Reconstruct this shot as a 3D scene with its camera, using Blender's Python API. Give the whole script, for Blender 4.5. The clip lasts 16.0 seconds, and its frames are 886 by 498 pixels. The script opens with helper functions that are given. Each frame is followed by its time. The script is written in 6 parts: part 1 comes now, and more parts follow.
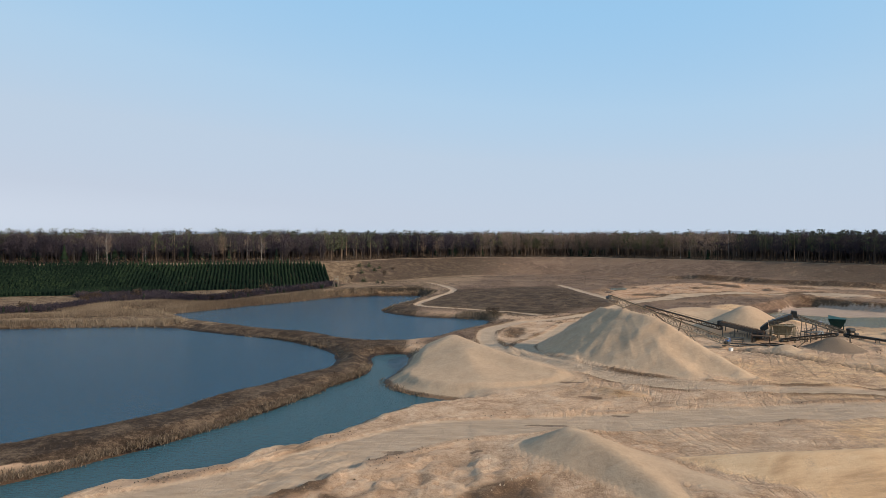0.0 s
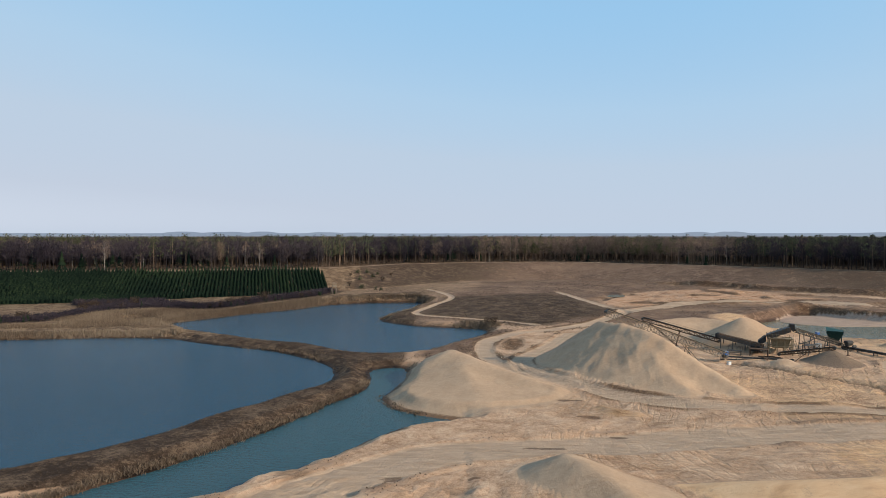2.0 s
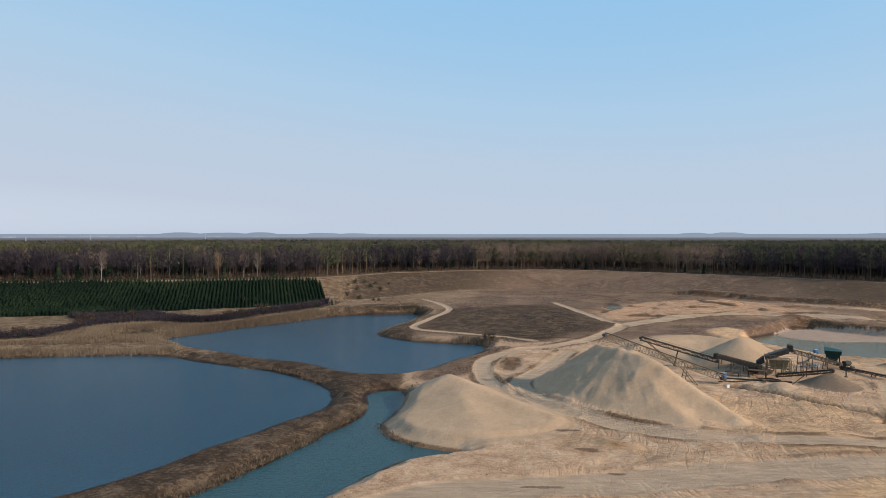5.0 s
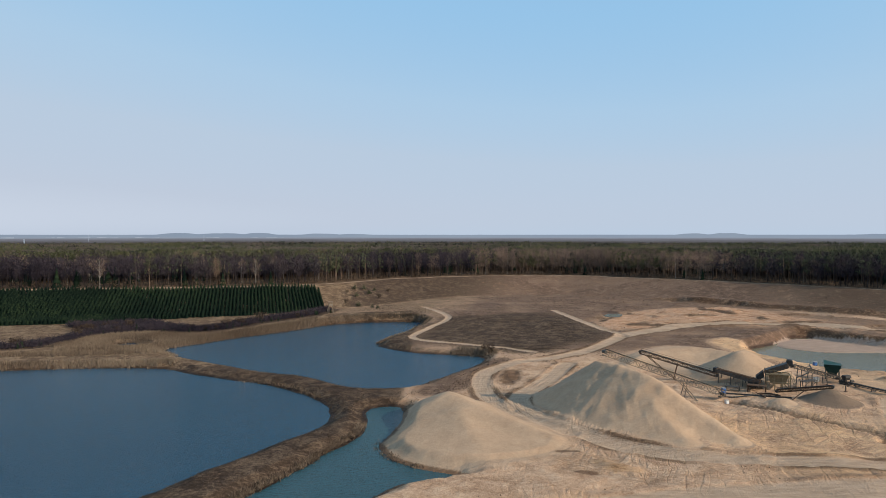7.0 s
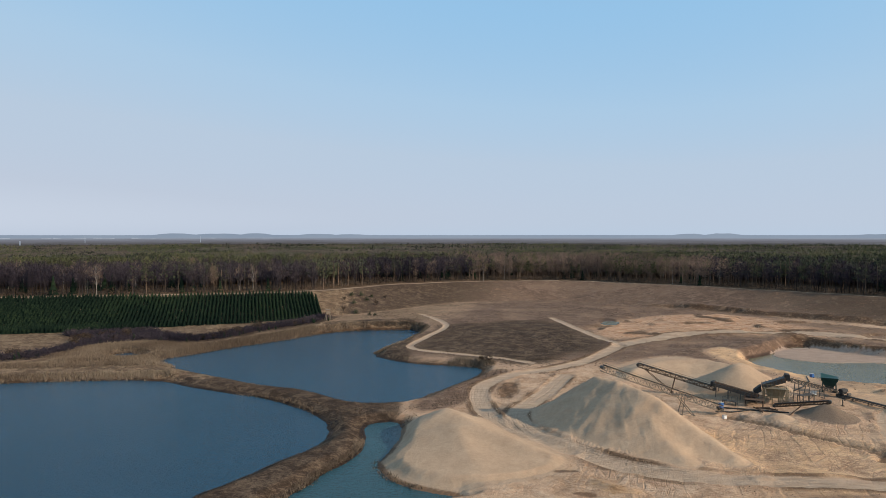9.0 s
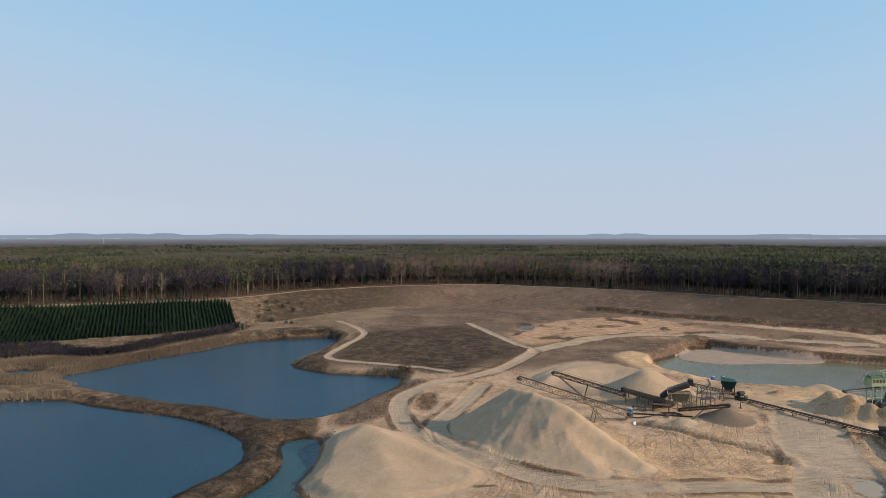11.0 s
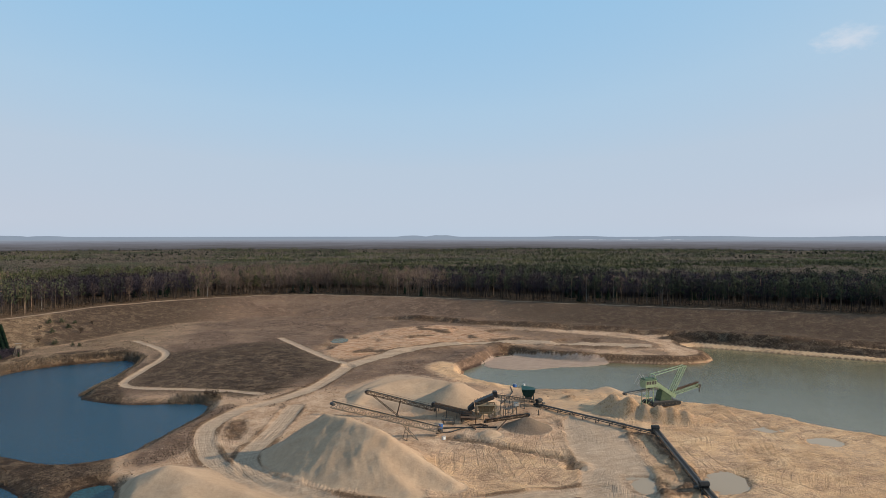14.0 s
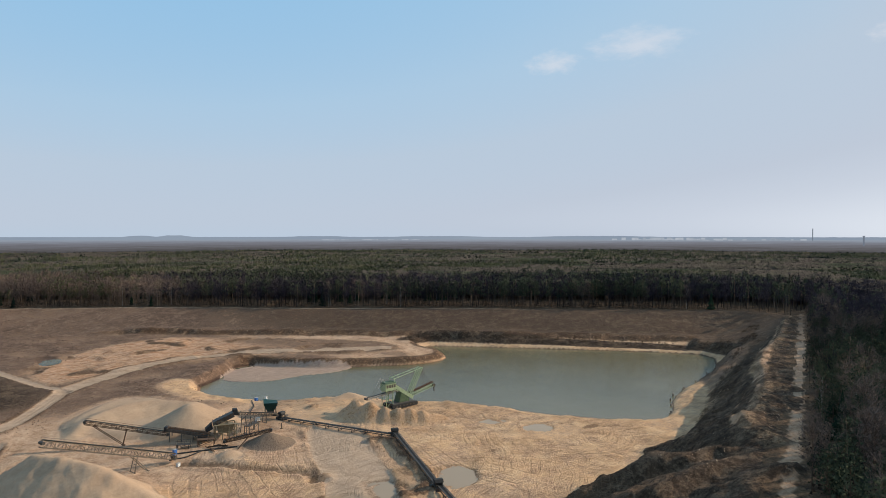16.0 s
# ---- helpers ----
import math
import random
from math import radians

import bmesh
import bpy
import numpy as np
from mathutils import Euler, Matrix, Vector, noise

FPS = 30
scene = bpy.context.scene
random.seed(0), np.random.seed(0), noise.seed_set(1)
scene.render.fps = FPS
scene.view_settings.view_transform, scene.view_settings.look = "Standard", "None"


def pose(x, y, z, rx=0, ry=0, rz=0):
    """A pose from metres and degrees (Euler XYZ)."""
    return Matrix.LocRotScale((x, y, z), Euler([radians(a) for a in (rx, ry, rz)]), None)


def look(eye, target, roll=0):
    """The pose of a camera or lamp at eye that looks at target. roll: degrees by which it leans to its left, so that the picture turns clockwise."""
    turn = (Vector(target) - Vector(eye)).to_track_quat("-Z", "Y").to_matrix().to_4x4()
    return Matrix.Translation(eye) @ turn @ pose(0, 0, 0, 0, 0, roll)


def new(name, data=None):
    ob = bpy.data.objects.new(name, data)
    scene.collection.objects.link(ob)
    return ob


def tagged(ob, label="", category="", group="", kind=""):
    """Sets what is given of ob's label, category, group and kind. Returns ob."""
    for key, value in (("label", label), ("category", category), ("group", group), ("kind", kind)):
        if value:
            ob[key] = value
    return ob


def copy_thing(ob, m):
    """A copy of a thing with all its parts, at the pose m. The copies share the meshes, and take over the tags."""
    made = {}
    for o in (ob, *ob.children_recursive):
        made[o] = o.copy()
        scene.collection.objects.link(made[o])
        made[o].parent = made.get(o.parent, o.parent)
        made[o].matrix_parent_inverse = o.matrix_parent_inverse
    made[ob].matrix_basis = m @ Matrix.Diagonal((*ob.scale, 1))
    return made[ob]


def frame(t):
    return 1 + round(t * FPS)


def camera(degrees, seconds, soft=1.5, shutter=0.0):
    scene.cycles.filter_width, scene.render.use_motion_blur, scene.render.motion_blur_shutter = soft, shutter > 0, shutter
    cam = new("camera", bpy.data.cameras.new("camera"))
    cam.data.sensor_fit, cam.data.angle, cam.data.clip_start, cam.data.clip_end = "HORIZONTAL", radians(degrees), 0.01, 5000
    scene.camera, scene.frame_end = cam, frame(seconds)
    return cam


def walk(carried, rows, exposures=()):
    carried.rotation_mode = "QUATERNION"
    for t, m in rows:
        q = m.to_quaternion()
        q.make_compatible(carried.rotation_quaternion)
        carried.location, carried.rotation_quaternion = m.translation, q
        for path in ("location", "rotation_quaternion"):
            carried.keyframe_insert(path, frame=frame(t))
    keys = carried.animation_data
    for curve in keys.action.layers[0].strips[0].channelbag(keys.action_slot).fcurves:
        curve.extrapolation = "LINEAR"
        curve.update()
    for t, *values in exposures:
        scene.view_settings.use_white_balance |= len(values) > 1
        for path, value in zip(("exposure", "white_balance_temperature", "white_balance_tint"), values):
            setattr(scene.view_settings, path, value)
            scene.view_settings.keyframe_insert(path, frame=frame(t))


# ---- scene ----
# camera: rises from low over the bank, then turns to the right
cam = camera(65.80, 16.0, soft=0.8)
ROWS = [
    (0, 0.00, 0.00, 30.29, 88.81, -0.01),
    (0.5, 0.01, 0.06, 31.13, 88.82, -0.04),
    (1, 0.03, 0.12, 31.98, 88.82, -0.06),
    (1.5, 0.04, 0.17, 32.84, 88.83, -0.11),
    (2, 0.07, 0.23, 33.73, 88.82, -0.15),
    (2.5, 0.09, 0.30, 34.66, 88.82, -0.17),
    (3, 0.11, 0.37, 35.60, 88.84, -0.22),
    (3.5, 0.12, 0.46, 36.55, 88.84, -0.26),
    (4, 0.13, 0.55, 37.51, 88.83, -0.27),
    (6.5, 0.08, 1.28, 42.27, 88.81, -0.41),
    (7, 0.01, 1.32, 43.28, 88.82, -0.43),
    (7.5, -0.08, 1.35, 44.30, 88.81, -0.50),
    (8, -0.16, 1.37, 45.29, 88.81, -0.52),
    (8.5, -0.24, 1.39, 46.27, 88.80, -0.57),
    (9, -0.31, 1.40, 47.24, 88.80, -0.69),
    (9.5, -0.37, 1.40, 48.20, 88.81, -1.84),
    (9.7, -0.40, 1.41, 48.58, 88.82, -2.75),
    (11.8, -0.58, 1.39, 52.44, 88.79, -9.85),
    (12, -0.57, 1.37, 52.84, 88.83, -10.57),
    (12.5, -0.52, 1.32, 53.86, 88.84, -14.45),
    (13, -0.48, 1.25, 54.84, 88.84, -17.35),
    (13.5, -0.44, 1.15, 55.82, 88.85, -20.09),
    (14, -0.42, 1.03, 56.76, 88.83, -23.07),
    (14.5, -0.40, 0.90, 57.66, 88.81, -26.78),
    (15, -0.40, 0.77, 58.52, 88.79, -33.25),
    (15.5, -0.41, 0.65, 59.33, 88.80, -40.08),
    (16, -0.43, 0.54, 60.11, 88.80, -44.35),
]
EXPOSURES = [(0, 0.06, 6360, 10), (4, 0.03, 6330, 10), (9, -0.02, 6310, 10), (13, -0.02, 6440, 10), (16, -0.03, 6440, 10)]
walk(cam, [(t, pose(x, y, z, tilt, 0, turn)) for t, x, y, z, tilt, turn in ROWS], EXPOSURES)

# ---- sky and sun ----
SUN_AZ, SUN_EL = radians(115), radians(24)   # clockwise from +y
world = bpy.data.worlds.new("sky")
scene.world = world
world.use_nodes = True
wn, wl = world.node_tree.nodes, world.node_tree.links
sky = wn.new("ShaderNodeTexSky")
sky.sky_type = "NISHITA"
sky.sun_disc = False
sky.sun_elevation, sky.sun_rotation = SUN_EL, SUN_AZ
sky.altitude, sky.air_density, sky.dust_density, sky.ozone_density = 100, 1.0, 0.5, 4.0
# a thin haze greys the low sky: its tone follows the sky's own brightness
split = wn.new("ShaderNodeSeparateColor")
wl.new(sky.outputs[0], split.inputs[0])
part_of = wn.new("ShaderNodeMath")
part_of.operation, part_of.inputs[1].default_value = "DIVIDE", 16.0
wl.new(split.outputs[0], part_of.inputs[0])
hazy = wn.new("ShaderNodeValToRGB")
tones = ((0.03, (0.27, 0.45, 0.67)), (0.069, (0.315, 0.55, 0.785)), (0.109, (0.42, 0.595, 0.765)), (0.1625, (0.495, 0.60, 0.72)),
         (0.28, (0.535, 0.60, 0.70)), (0.375, (0.60, 0.655, 0.745)), (0.6, (0.80, 0.84, 0.90)))
while len(hazy.color_ramp.elements) < len(tones):
    hazy.color_ramp.elements.new(0.5)
for e, (p, c) in zip(hazy.color_ramp.elements, tones):
    e.position, e.color = p, (*c, 1)
wl.new(part_of.outputs[0], hazy.inputs[0])
veil = wn.new("ShaderNodeMix")
veil.data_type, veil.blend_type = "RGBA", "MULTIPLY"
veil.inputs[0].default_value, veil.inputs[7].default_value = 1.0, (7.25, 7.25, 7.25, 1)
wl.new(hazy.outputs[0], veil.inputs[6])
wl.new(veil.outputs[2], wn["Background"].inputs[0])
wn["Background"].inputs[1].default_value = 0.138
sun = new("sun", bpy.data.lights.new("sun", "SUN"))
sun.data.energy, sun.data.angle, sun.data.color = 5.0, radians(0.6), (1.0, 0.855, 0.67)
sun.matrix_world = look((0, 0, 0), (-math.sin(SUN_AZ) * math.cos(SUN_EL), -math.cos(SUN_AZ) * math.cos(SUN_EL), -math.sin(SUN_EL)))

# ---- node helpers ----
def material(name, rough=0.9):
    m = bpy.data.materials.new(name)
    m.use_nodes = True
    b = m.node_tree.nodes["Principled BSDF"]
    b.inputs["Roughness"].default_value = rough
    b.inputs["Specular IOR Level"].default_value = 0.25
    return m, m.node_tree.nodes, m.node_tree.links, b


def noise_node(n, l, scale, detail=5.0, rough=0.6, vec=None, distort=0.0):
    t = n.new("ShaderNodeTexNoise")
    t.inputs["Scale"].default_value, t.inputs["Detail"].default_value = scale, detail
    t.inputs["Roughness"].default_value, t.inputs["Distortion"].default_value = rough, distort
    if vec is not None:
        l.new(vec, t.inputs["Vector"])
    return t.outputs["Fac"]


def ramp(n, l, fac, stops):
    r = n.new("ShaderNodeValToRGB")
    while len(r.color_ramp.elements) < len(stops):
        r.color_ramp.elements.new(0.5)
    for e, (p, c) in zip(r.color_ramp.elements, stops):
        e.position, e.color = p, (*c, 1) if len(c) == 3 else c
    l.new(fac, r.inputs[0])
    return r.outputs[0]


def mix(n, l, fac, a, b, kind="MIX"):
    m = n.new("ShaderNodeMix")
    m.data_type, m.blend_type = "RGBA", kind
    for k, v in ((0, fac), (6, a), (7, b)):
        if isinstance(v, (int, float)):
            m.inputs[k].default_value = v
        elif isinstance(v, tuple):
            m.inputs[k].default_value = (*v, 1)
        else:
            l.new(v, m.inputs[k])
    return m.outputs[2]


def calc(n, l, op, a, b=0.0, clamp=False):
    m = n.new("ShaderNodeMath")
    m.operation, m.use_clamp = op, clamp
    for k, v in ((0, a), (1, b)):
        if isinstance(v, (int, float)):
            m.inputs[k].default_value = v
        else:
            l.new(v, m.inputs[k])
    return m.outputs[0]


def bump(n, l, height, strength, distance, b):
    u = n.new("ShaderNodeBump")
    u.inputs["Strength"].default_value, u.inputs["Distance"].default_value = strength, distance
    l.new(height, u.inputs["Height"])
    l.new(u.outputs[0], b.inputs["Normal"])
    return u


def place(n):
    return n.new("ShaderNodeTexCoord").outputs["Object"]


def simple(name, dark, light, rough=0.85, scale=1.0, metal=0.0, relief=0.1):
    """A surface with grain at two scales between two colours."""
    m, n, l, b = material(name, rough)
    v = place(n)
    f = calc(n, l, "ADD", calc(n, l, "MULTIPLY", noise_node(n, l, scale, 4, 0.6, v), 0.6),
             calc(n, l, "MULTIPLY", noise_node(n, l, scale * 7, 4, 0.6, v), 0.4))
    l.new(ramp(n, l, f, [(0.32, dark), (0.68, light)]), b.inputs["Base Color"])
    b.inputs["Metallic"].default_value = metal
    if relief:
        bump(n, l, f, 0.4, relief, b)
    return m


def leafy(name, stops, rough=0.8, single=0.4, rounded_by=0.0):
    """Foliage or twigs: each clump takes its own tone, with larger drifts over the wood."""
    m, n, l, b = material(name, rough)
    g = n.new("ShaderNodeNewGeometry")
    f = calc(n, l, "ADD", calc(n, l, "MULTIPLY", g.outputs["Random Per Island"], single),
             calc(n, l, "MULTIPLY", calc(n, l, "ADD", calc(n, l, "MULTIPLY", calc(n, l, "SUBTRACT", noise_node(n, l, 0.016, 5, 0.6, g.outputs["Position"]), 0.5), 2.4), 0.5, True), 1 - single))
    l.new(ramp(n, l, f, stops), b.inputs["Base Color"])
    b.inputs["Specular IOR Level"].default_value = 0.0
    if rounded_by:   # clumps of twigs or needles shade as soft masses, not as flat flakes
        soft = n.new("ShaderNodeVectorMath")
        soft.operation = "MULTIPLY_ADD"
        l.new(g.outputs["Normal"], soft.inputs[0])
        soft.inputs[1].default_value, soft.inputs[2].default_value = (1 - rounded_by,) * 3, (0, 0, rounded_by)
        unit = n.new("ShaderNodeVectorMath")
        unit.operation = "NORMALIZE"
        l.new(soft.outputs[0], unit.inputs[0])
        l.new(unit.outputs[0], b.inputs["Normal"])
    return m


# ---- materials ----
def ground_material():
    m, n, l, b = material("sand_and_heath", 0.95)
    b.inputs["Specular IOR Level"].default_value = 0.1
    v = place(n)

    def spread(f, k):
        return calc(n, l, "ADD", calc(n, l, "MULTIPLY", calc(n, l, "SUBTRACT", f, 0.5), k), 0.5, True)

    big = spread(noise_node(n, l, 0.03, 7, 0.6, v), 2.2)
    mid, fine, grit = noise_node(n, l, 0.22, 8, 0.7, v, 0.6), noise_node(n, l, 1.3, 6, 0.75, v), noise_node(n, l, 5.0, 4, 0.75, v)
    mp = n.new("ShaderNodeMapping")
    mp.inputs["Rotation"].default_value, mp.inputs["Scale"].default_value = (0, 0, 0.6), (0.22, 1.0, 1.0)
    l.new(v, mp.inputs[0])
    streak = spread(noise_node(n, l, 0.8, 6, 0.7, mp.outputs[0], 0.4), 2.2)
    masks = []
    for name in ("surface_a", "surface_b", "surface_c", "surface_d", "surface_e"):
        a = n.new("ShaderNodeAttribute")
        a.attribute_name = name
        s = n.new("ShaderNodeSeparateColor")
        l.new(a.outputs["Color"], s.inputs[0])
        masks += [s.outputs[0], s.outputs[1], s.outputs[2]]
    veg, heath, road, red, wet, gravel, straw, litter, ruts, earth, tan, smoothed, aside, worn, silt = masks
    raw = calc(n, l, "ADD", calc(n, l, "MULTIPLY", mid, 0.45), calc(n, l, "ADD", calc(n, l, "MULTIPLY", fine, 0.35), calc(n, l, "MULTIPLY", grit, 0.20)))
    speck = spread(raw, 5.4)

    def edge(mask, amount=0.5):
        """Break up a mask's border with the middle grain."""
        e = calc(n, l, "ADD", mask, calc(n, l, "MULTIPLY", calc(n, l, "SUBTRACT", speck, 0.5), amount))
        r = n.new("ShaderNodeMapRange")
        r.interpolation_type = "SMOOTHSTEP"
        r.inputs[1].default_value, r.inputs[2].default_value = 0.2, 0.8
        l.new(e, r.inputs[0])
        return calc(n, l, "MULTIPLY", r.outputs[0], calc(n, l, "GREATER_THAN", mask, 0.02))

    col = ramp(n, l, big, [(0.15, (0.47, 0.30, 0.19)), (0.5, (0.58, 0.395, 0.27)), (0.85, (0.66, 0.48, 0.345))])
    dirty = ramp(n, l, speck, [(0.1, (0.25, 0.16, 0.10)), (0.5, (0.55, 0.385, 0.26)), (0.9, (0.76, 0.60, 0.45))])
    col = mix(n, l, calc(n, l, "SUBTRACT", 0.62, calc(n, l, "MULTIPLY", smoothed, 0.47)), col, dirty)
    col = mix(n, l, calc(n, l, "MULTIPLY", smoothed, 0.75), col, ramp(n, l, speck, [(0.0, (0.40, 0.30, 0.21)), (1.0, (0.54, 0.42, 0.30))]))
    clod = n.new("ShaderNodeMapRange")
    clod.interpolation_type = "SMOOTHSTEP"
    clod.inputs[1].default_value, clod.inputs[2].default_value = 0.56, 0.70
    l.new(noise_node(n, l, 0.45, 9, 0.8, v, 1.0), clod.inputs[0])
    clods = calc(n, l, "MULTIPLY", clod.outputs[0], calc(n, l, "SUBTRACT", 0.34, calc(n, l, "MULTIPLY", smoothed, 0.31)))
    patchy = calc(n, l, "ADD", calc(n, l, "MULTIPLY", streak, 0.4), calc(n, l, "MULTIPLY", spread(noise_node(n, l, 0.075, 6, 0.65, v, 0.8), 2.4), 0.6))
    col = mix(n, l, edge(tan, 0.9), col, ramp(n, l, patchy, [(0.12, (0.42, 0.265, 0.15)), (0.5, (0.71, 0.482, 0.29)), (0.9, (0.83, 0.615, 0.405))]))
    # wheel tracks: uneven lines beside the roads and in arcs over the floor
    def lines(w, seed, lo, hi):
        t = n.new("ShaderNodeTexNoise")
        t.noise_dimensions = "1D"
        t.inputs["Scale"].default_value, t.inputs["Detail"].default_value, t.inputs["Roughness"].default_value = 1.0, 2.0, 0.6
        l.new(calc(n, l, "ADD", w, seed), t.inputs["W"])
        r = n.new("ShaderNodeMapRange")
        r.interpolation_type = "SMOOTHSTEP"
        r.inputs[1].default_value, r.inputs[2].default_value = lo, hi
        l.new(t.outputs["Fac"], r.inputs[0])
        return r.outputs[0]

    def region(scale, seed, lo, hi):
        off = n.new("ShaderNodeVectorMath")
        off.inputs[1].default_value = (seed * 31.0, seed * -17.0, 0)
        l.new(v, off.inputs[0])
        r = n.new("ShaderNodeMapRange")
        r.interpolation_type = "SMOOTHSTEP"
        r.inputs[1].default_value, r.inputs[2].default_value = lo, hi
        l.new(noise_node(n, l, scale, 4, 0.6, off.outputs[0]), r.inputs[0])
        return r.outputs[0]

    sway = calc(n, l, "MULTIPLY", noise_node(n, l, 0.06, 3, 0.5, v), 7.0)
    tracks = None
    for k, (ax, ay, lo, beat) in enumerate(((18.0, 40.0, 0.48, 1.6), (118.0, 96.0, 0.46, 1.3), (168.0, 118.0, 0.46, 0.8), (60.0, 190.0, 0.47, 1.5))):
        sub = n.new("ShaderNodeVectorMath")
        sub.operation = "DISTANCE"
        flat = n.new("ShaderNodeVectorMath")
        flat.operation = "MULTIPLY"
        flat.inputs[1].default_value = (1, 1, 0)
        l.new(v, flat.inputs[0])
        l.new(flat.outputs[0], sub.inputs[0])
        sub.inputs[1].default_value = (ax, ay, 0)
        arc = calc(n, l, "MULTIPLY", lines(calc(n, l, "MULTIPLY", calc(n, l, "ADD", sub.outputs["Value"], sway), beat), 40.0 * k, 0.52, 0.64), region(0.055, k + 1.0, lo, lo + 0.08))
        tracks = arc if tracks is None else calc(n, l, "MAXIMUM", tracks, arc)
    tracks = calc(n, l, "MULTIPLY", tracks, ruts)
    wheel = calc(n, l, "MULTIPLY", calc(n, l, "MULTIPLY", lines(calc(n, l, "ADD", calc(n, l, "MULTIPLY", aside, 16.0), calc(n, l, "MULTIPLY", sway, 0.16)), 7.0, 0.48, 0.62), worn),
                 calc(n, l, "ADD", calc(n, l, "MULTIPLY", region(0.09, 9.0, 0.40, 0.60), 0.75), 0.25))
    tracks = calc(n, l, "MAXIMUM", tracks, wheel)
    tracks = calc(n, l, "MULTIPLY", tracks, calc(n, l, "ADD", spread(fine, 3.0), 0.25, True))
    col = mix(n, l, clods, col, (0.215, 0.135, 0.085))
    col = mix(n, l, edge(red, 0.9), col, ramp(n, l, streak, [(0.1, (0.25, 0.12, 0.066)), (0.4, (0.47, 0.265, 0.15)), (0.6, (0.62, 0.41, 0.27)), (0.85, (0.78, 0.59, 0.44))]))
    col = mix(n, l, edge(heath, 0.7), col, mix(n, l, 0.4, ramp(n, l, speck, [(0.1, (0.054, 0.036, 0.028)), (0.5, (0.160, 0.108, 0.080)), (0.9, (0.36, 0.256, 0.188))]),
                                              ramp(n, l, streak, [(0.1, (0.092, 0.062, 0.046)), (0.9, (0.275, 0.188, 0.136))])))
    col = mix(n, l, edge(earth, 0.7), col, ramp(n, l, speck, [(0.1, (0.055, 0.035, 0.023)), (0.5, (0.135, 0.085, 0.055)), (0.9, (0.30, 0.205, 0.135))]))
    col = mix(n, l, edge(veg, 0.6), col, ramp(n, l, speck, [(0.1, (0.030, 0.021, 0.015)), (0.5, (0.080, 0.056, 0.039)), (0.9, (0.19, 0.14, 0.098))]))
    col = mix(n, l, edge(straw, 0.7), col, ramp(n, l, speck, [(0.1, (0.085, 0.055, 0.036)), (0.5, (0.185, 0.128, 0.082)), (0.9, (0.34, 0.25, 0.165))]))
    col = mix(n, l, edge(road, 0.35), col, ramp(n, l, streak, [(0.1, (0.40, 0.30, 0.215)), (0.5, (0.50, 0.385, 0.285)), (0.9, (0.60, 0.475, 0.36))]))
    col = mix(n, l, edge(gravel, 0.3), col, ramp(n, l, grit, [(0.3, (0.12, 0.088, 0.065)), (0.7, (0.33, 0.255, 0.195))]))
    col = mix(n, l, edge(litter, 0.6), col, ramp(n, l, speck, [(0.1, (0.05, 0.034, 0.023)), (0.9, (0.22, 0.15, 0.095))]))
    col = mix(n, l, calc(n, l, "MULTIPLY", tracks, 0.28), col, (0.26, 0.175, 0.112))
    col = mix(n, l, edge(silt, 0.5), col, ramp(n, l, streak, [(0.1, (0.34, 0.255, 0.205)), (0.9, (0.52, 0.41, 0.335))]))
    damp = edge(wet, 0.6)
    col = mix(n, l, damp, col, mix(n, l, 1.0, col, (0.40, 0.35, 0.31), "MULTIPLY"))
    col = mix(n, l, 1.0, col, (0.845, 0.765, 0.69), "MULTIPLY")
    l.new(col, b.inputs["Base Color"])
    l.new(calc(n, l, "SUBTRACT", 0.95, calc(n, l, "MULTIPLY", damp, 0.35)), b.inputs["Roughness"])
    hgt = calc(n, l, "ADD", calc(n, l, "MULTIPLY", mid, 0.5), calc(n, l, "ADD", calc(n, l, "MULTIPLY", fine, 0.28), calc(n, l, "ADD", calc(n, l, "MULTIPLY", grit, 0.12), calc(n, l, "MULTIPLY", tracks, -0.22))))
    hgt = calc(n, l, "MULTIPLY", hgt, calc(n, l, "SUBTRACT", 1.0, calc(n, l, "MULTIPLY", smoothed, 0.72)))
    bump(n, l, hgt, 1.0, 0.95, b)
    return m


def water_material(name, shallow, deep, rough, ripple, level=0.3):
    m, n, l, b = material(name, rough)
    b.inputs["IOR"].default_value, b.inputs["Specular IOR Level"].default_value = 1.33, level
    v = place(n)
    mp = n.new("ShaderNodeMapping")
    mp.inputs["Scale"].default_value = (1.0, 2.2, 1.0)
    mp.inputs["Rotation"].default_value = (0, 0, 0.5)
    l.new(v, mp.inputs[0])
    l.new(ramp(n, l, noise_node(n, l, 0.012, 4, 0.5, v), [(0.3, deep), (0.7, shallow)]), b.inputs["Base Color"])
    f = calc(n, l, "ADD", calc(n, l, "MULTIPLY", noise_node(n, l, 0.9, 4, 0.6, mp.outputs[0]), 0.7),
             calc(n, l, "MULTIPLY", noise_node(n, l, 0.05, 3, 0.5, v), 0.6))
    bump(n, l, f, ripple, 0.35, b)
    return m


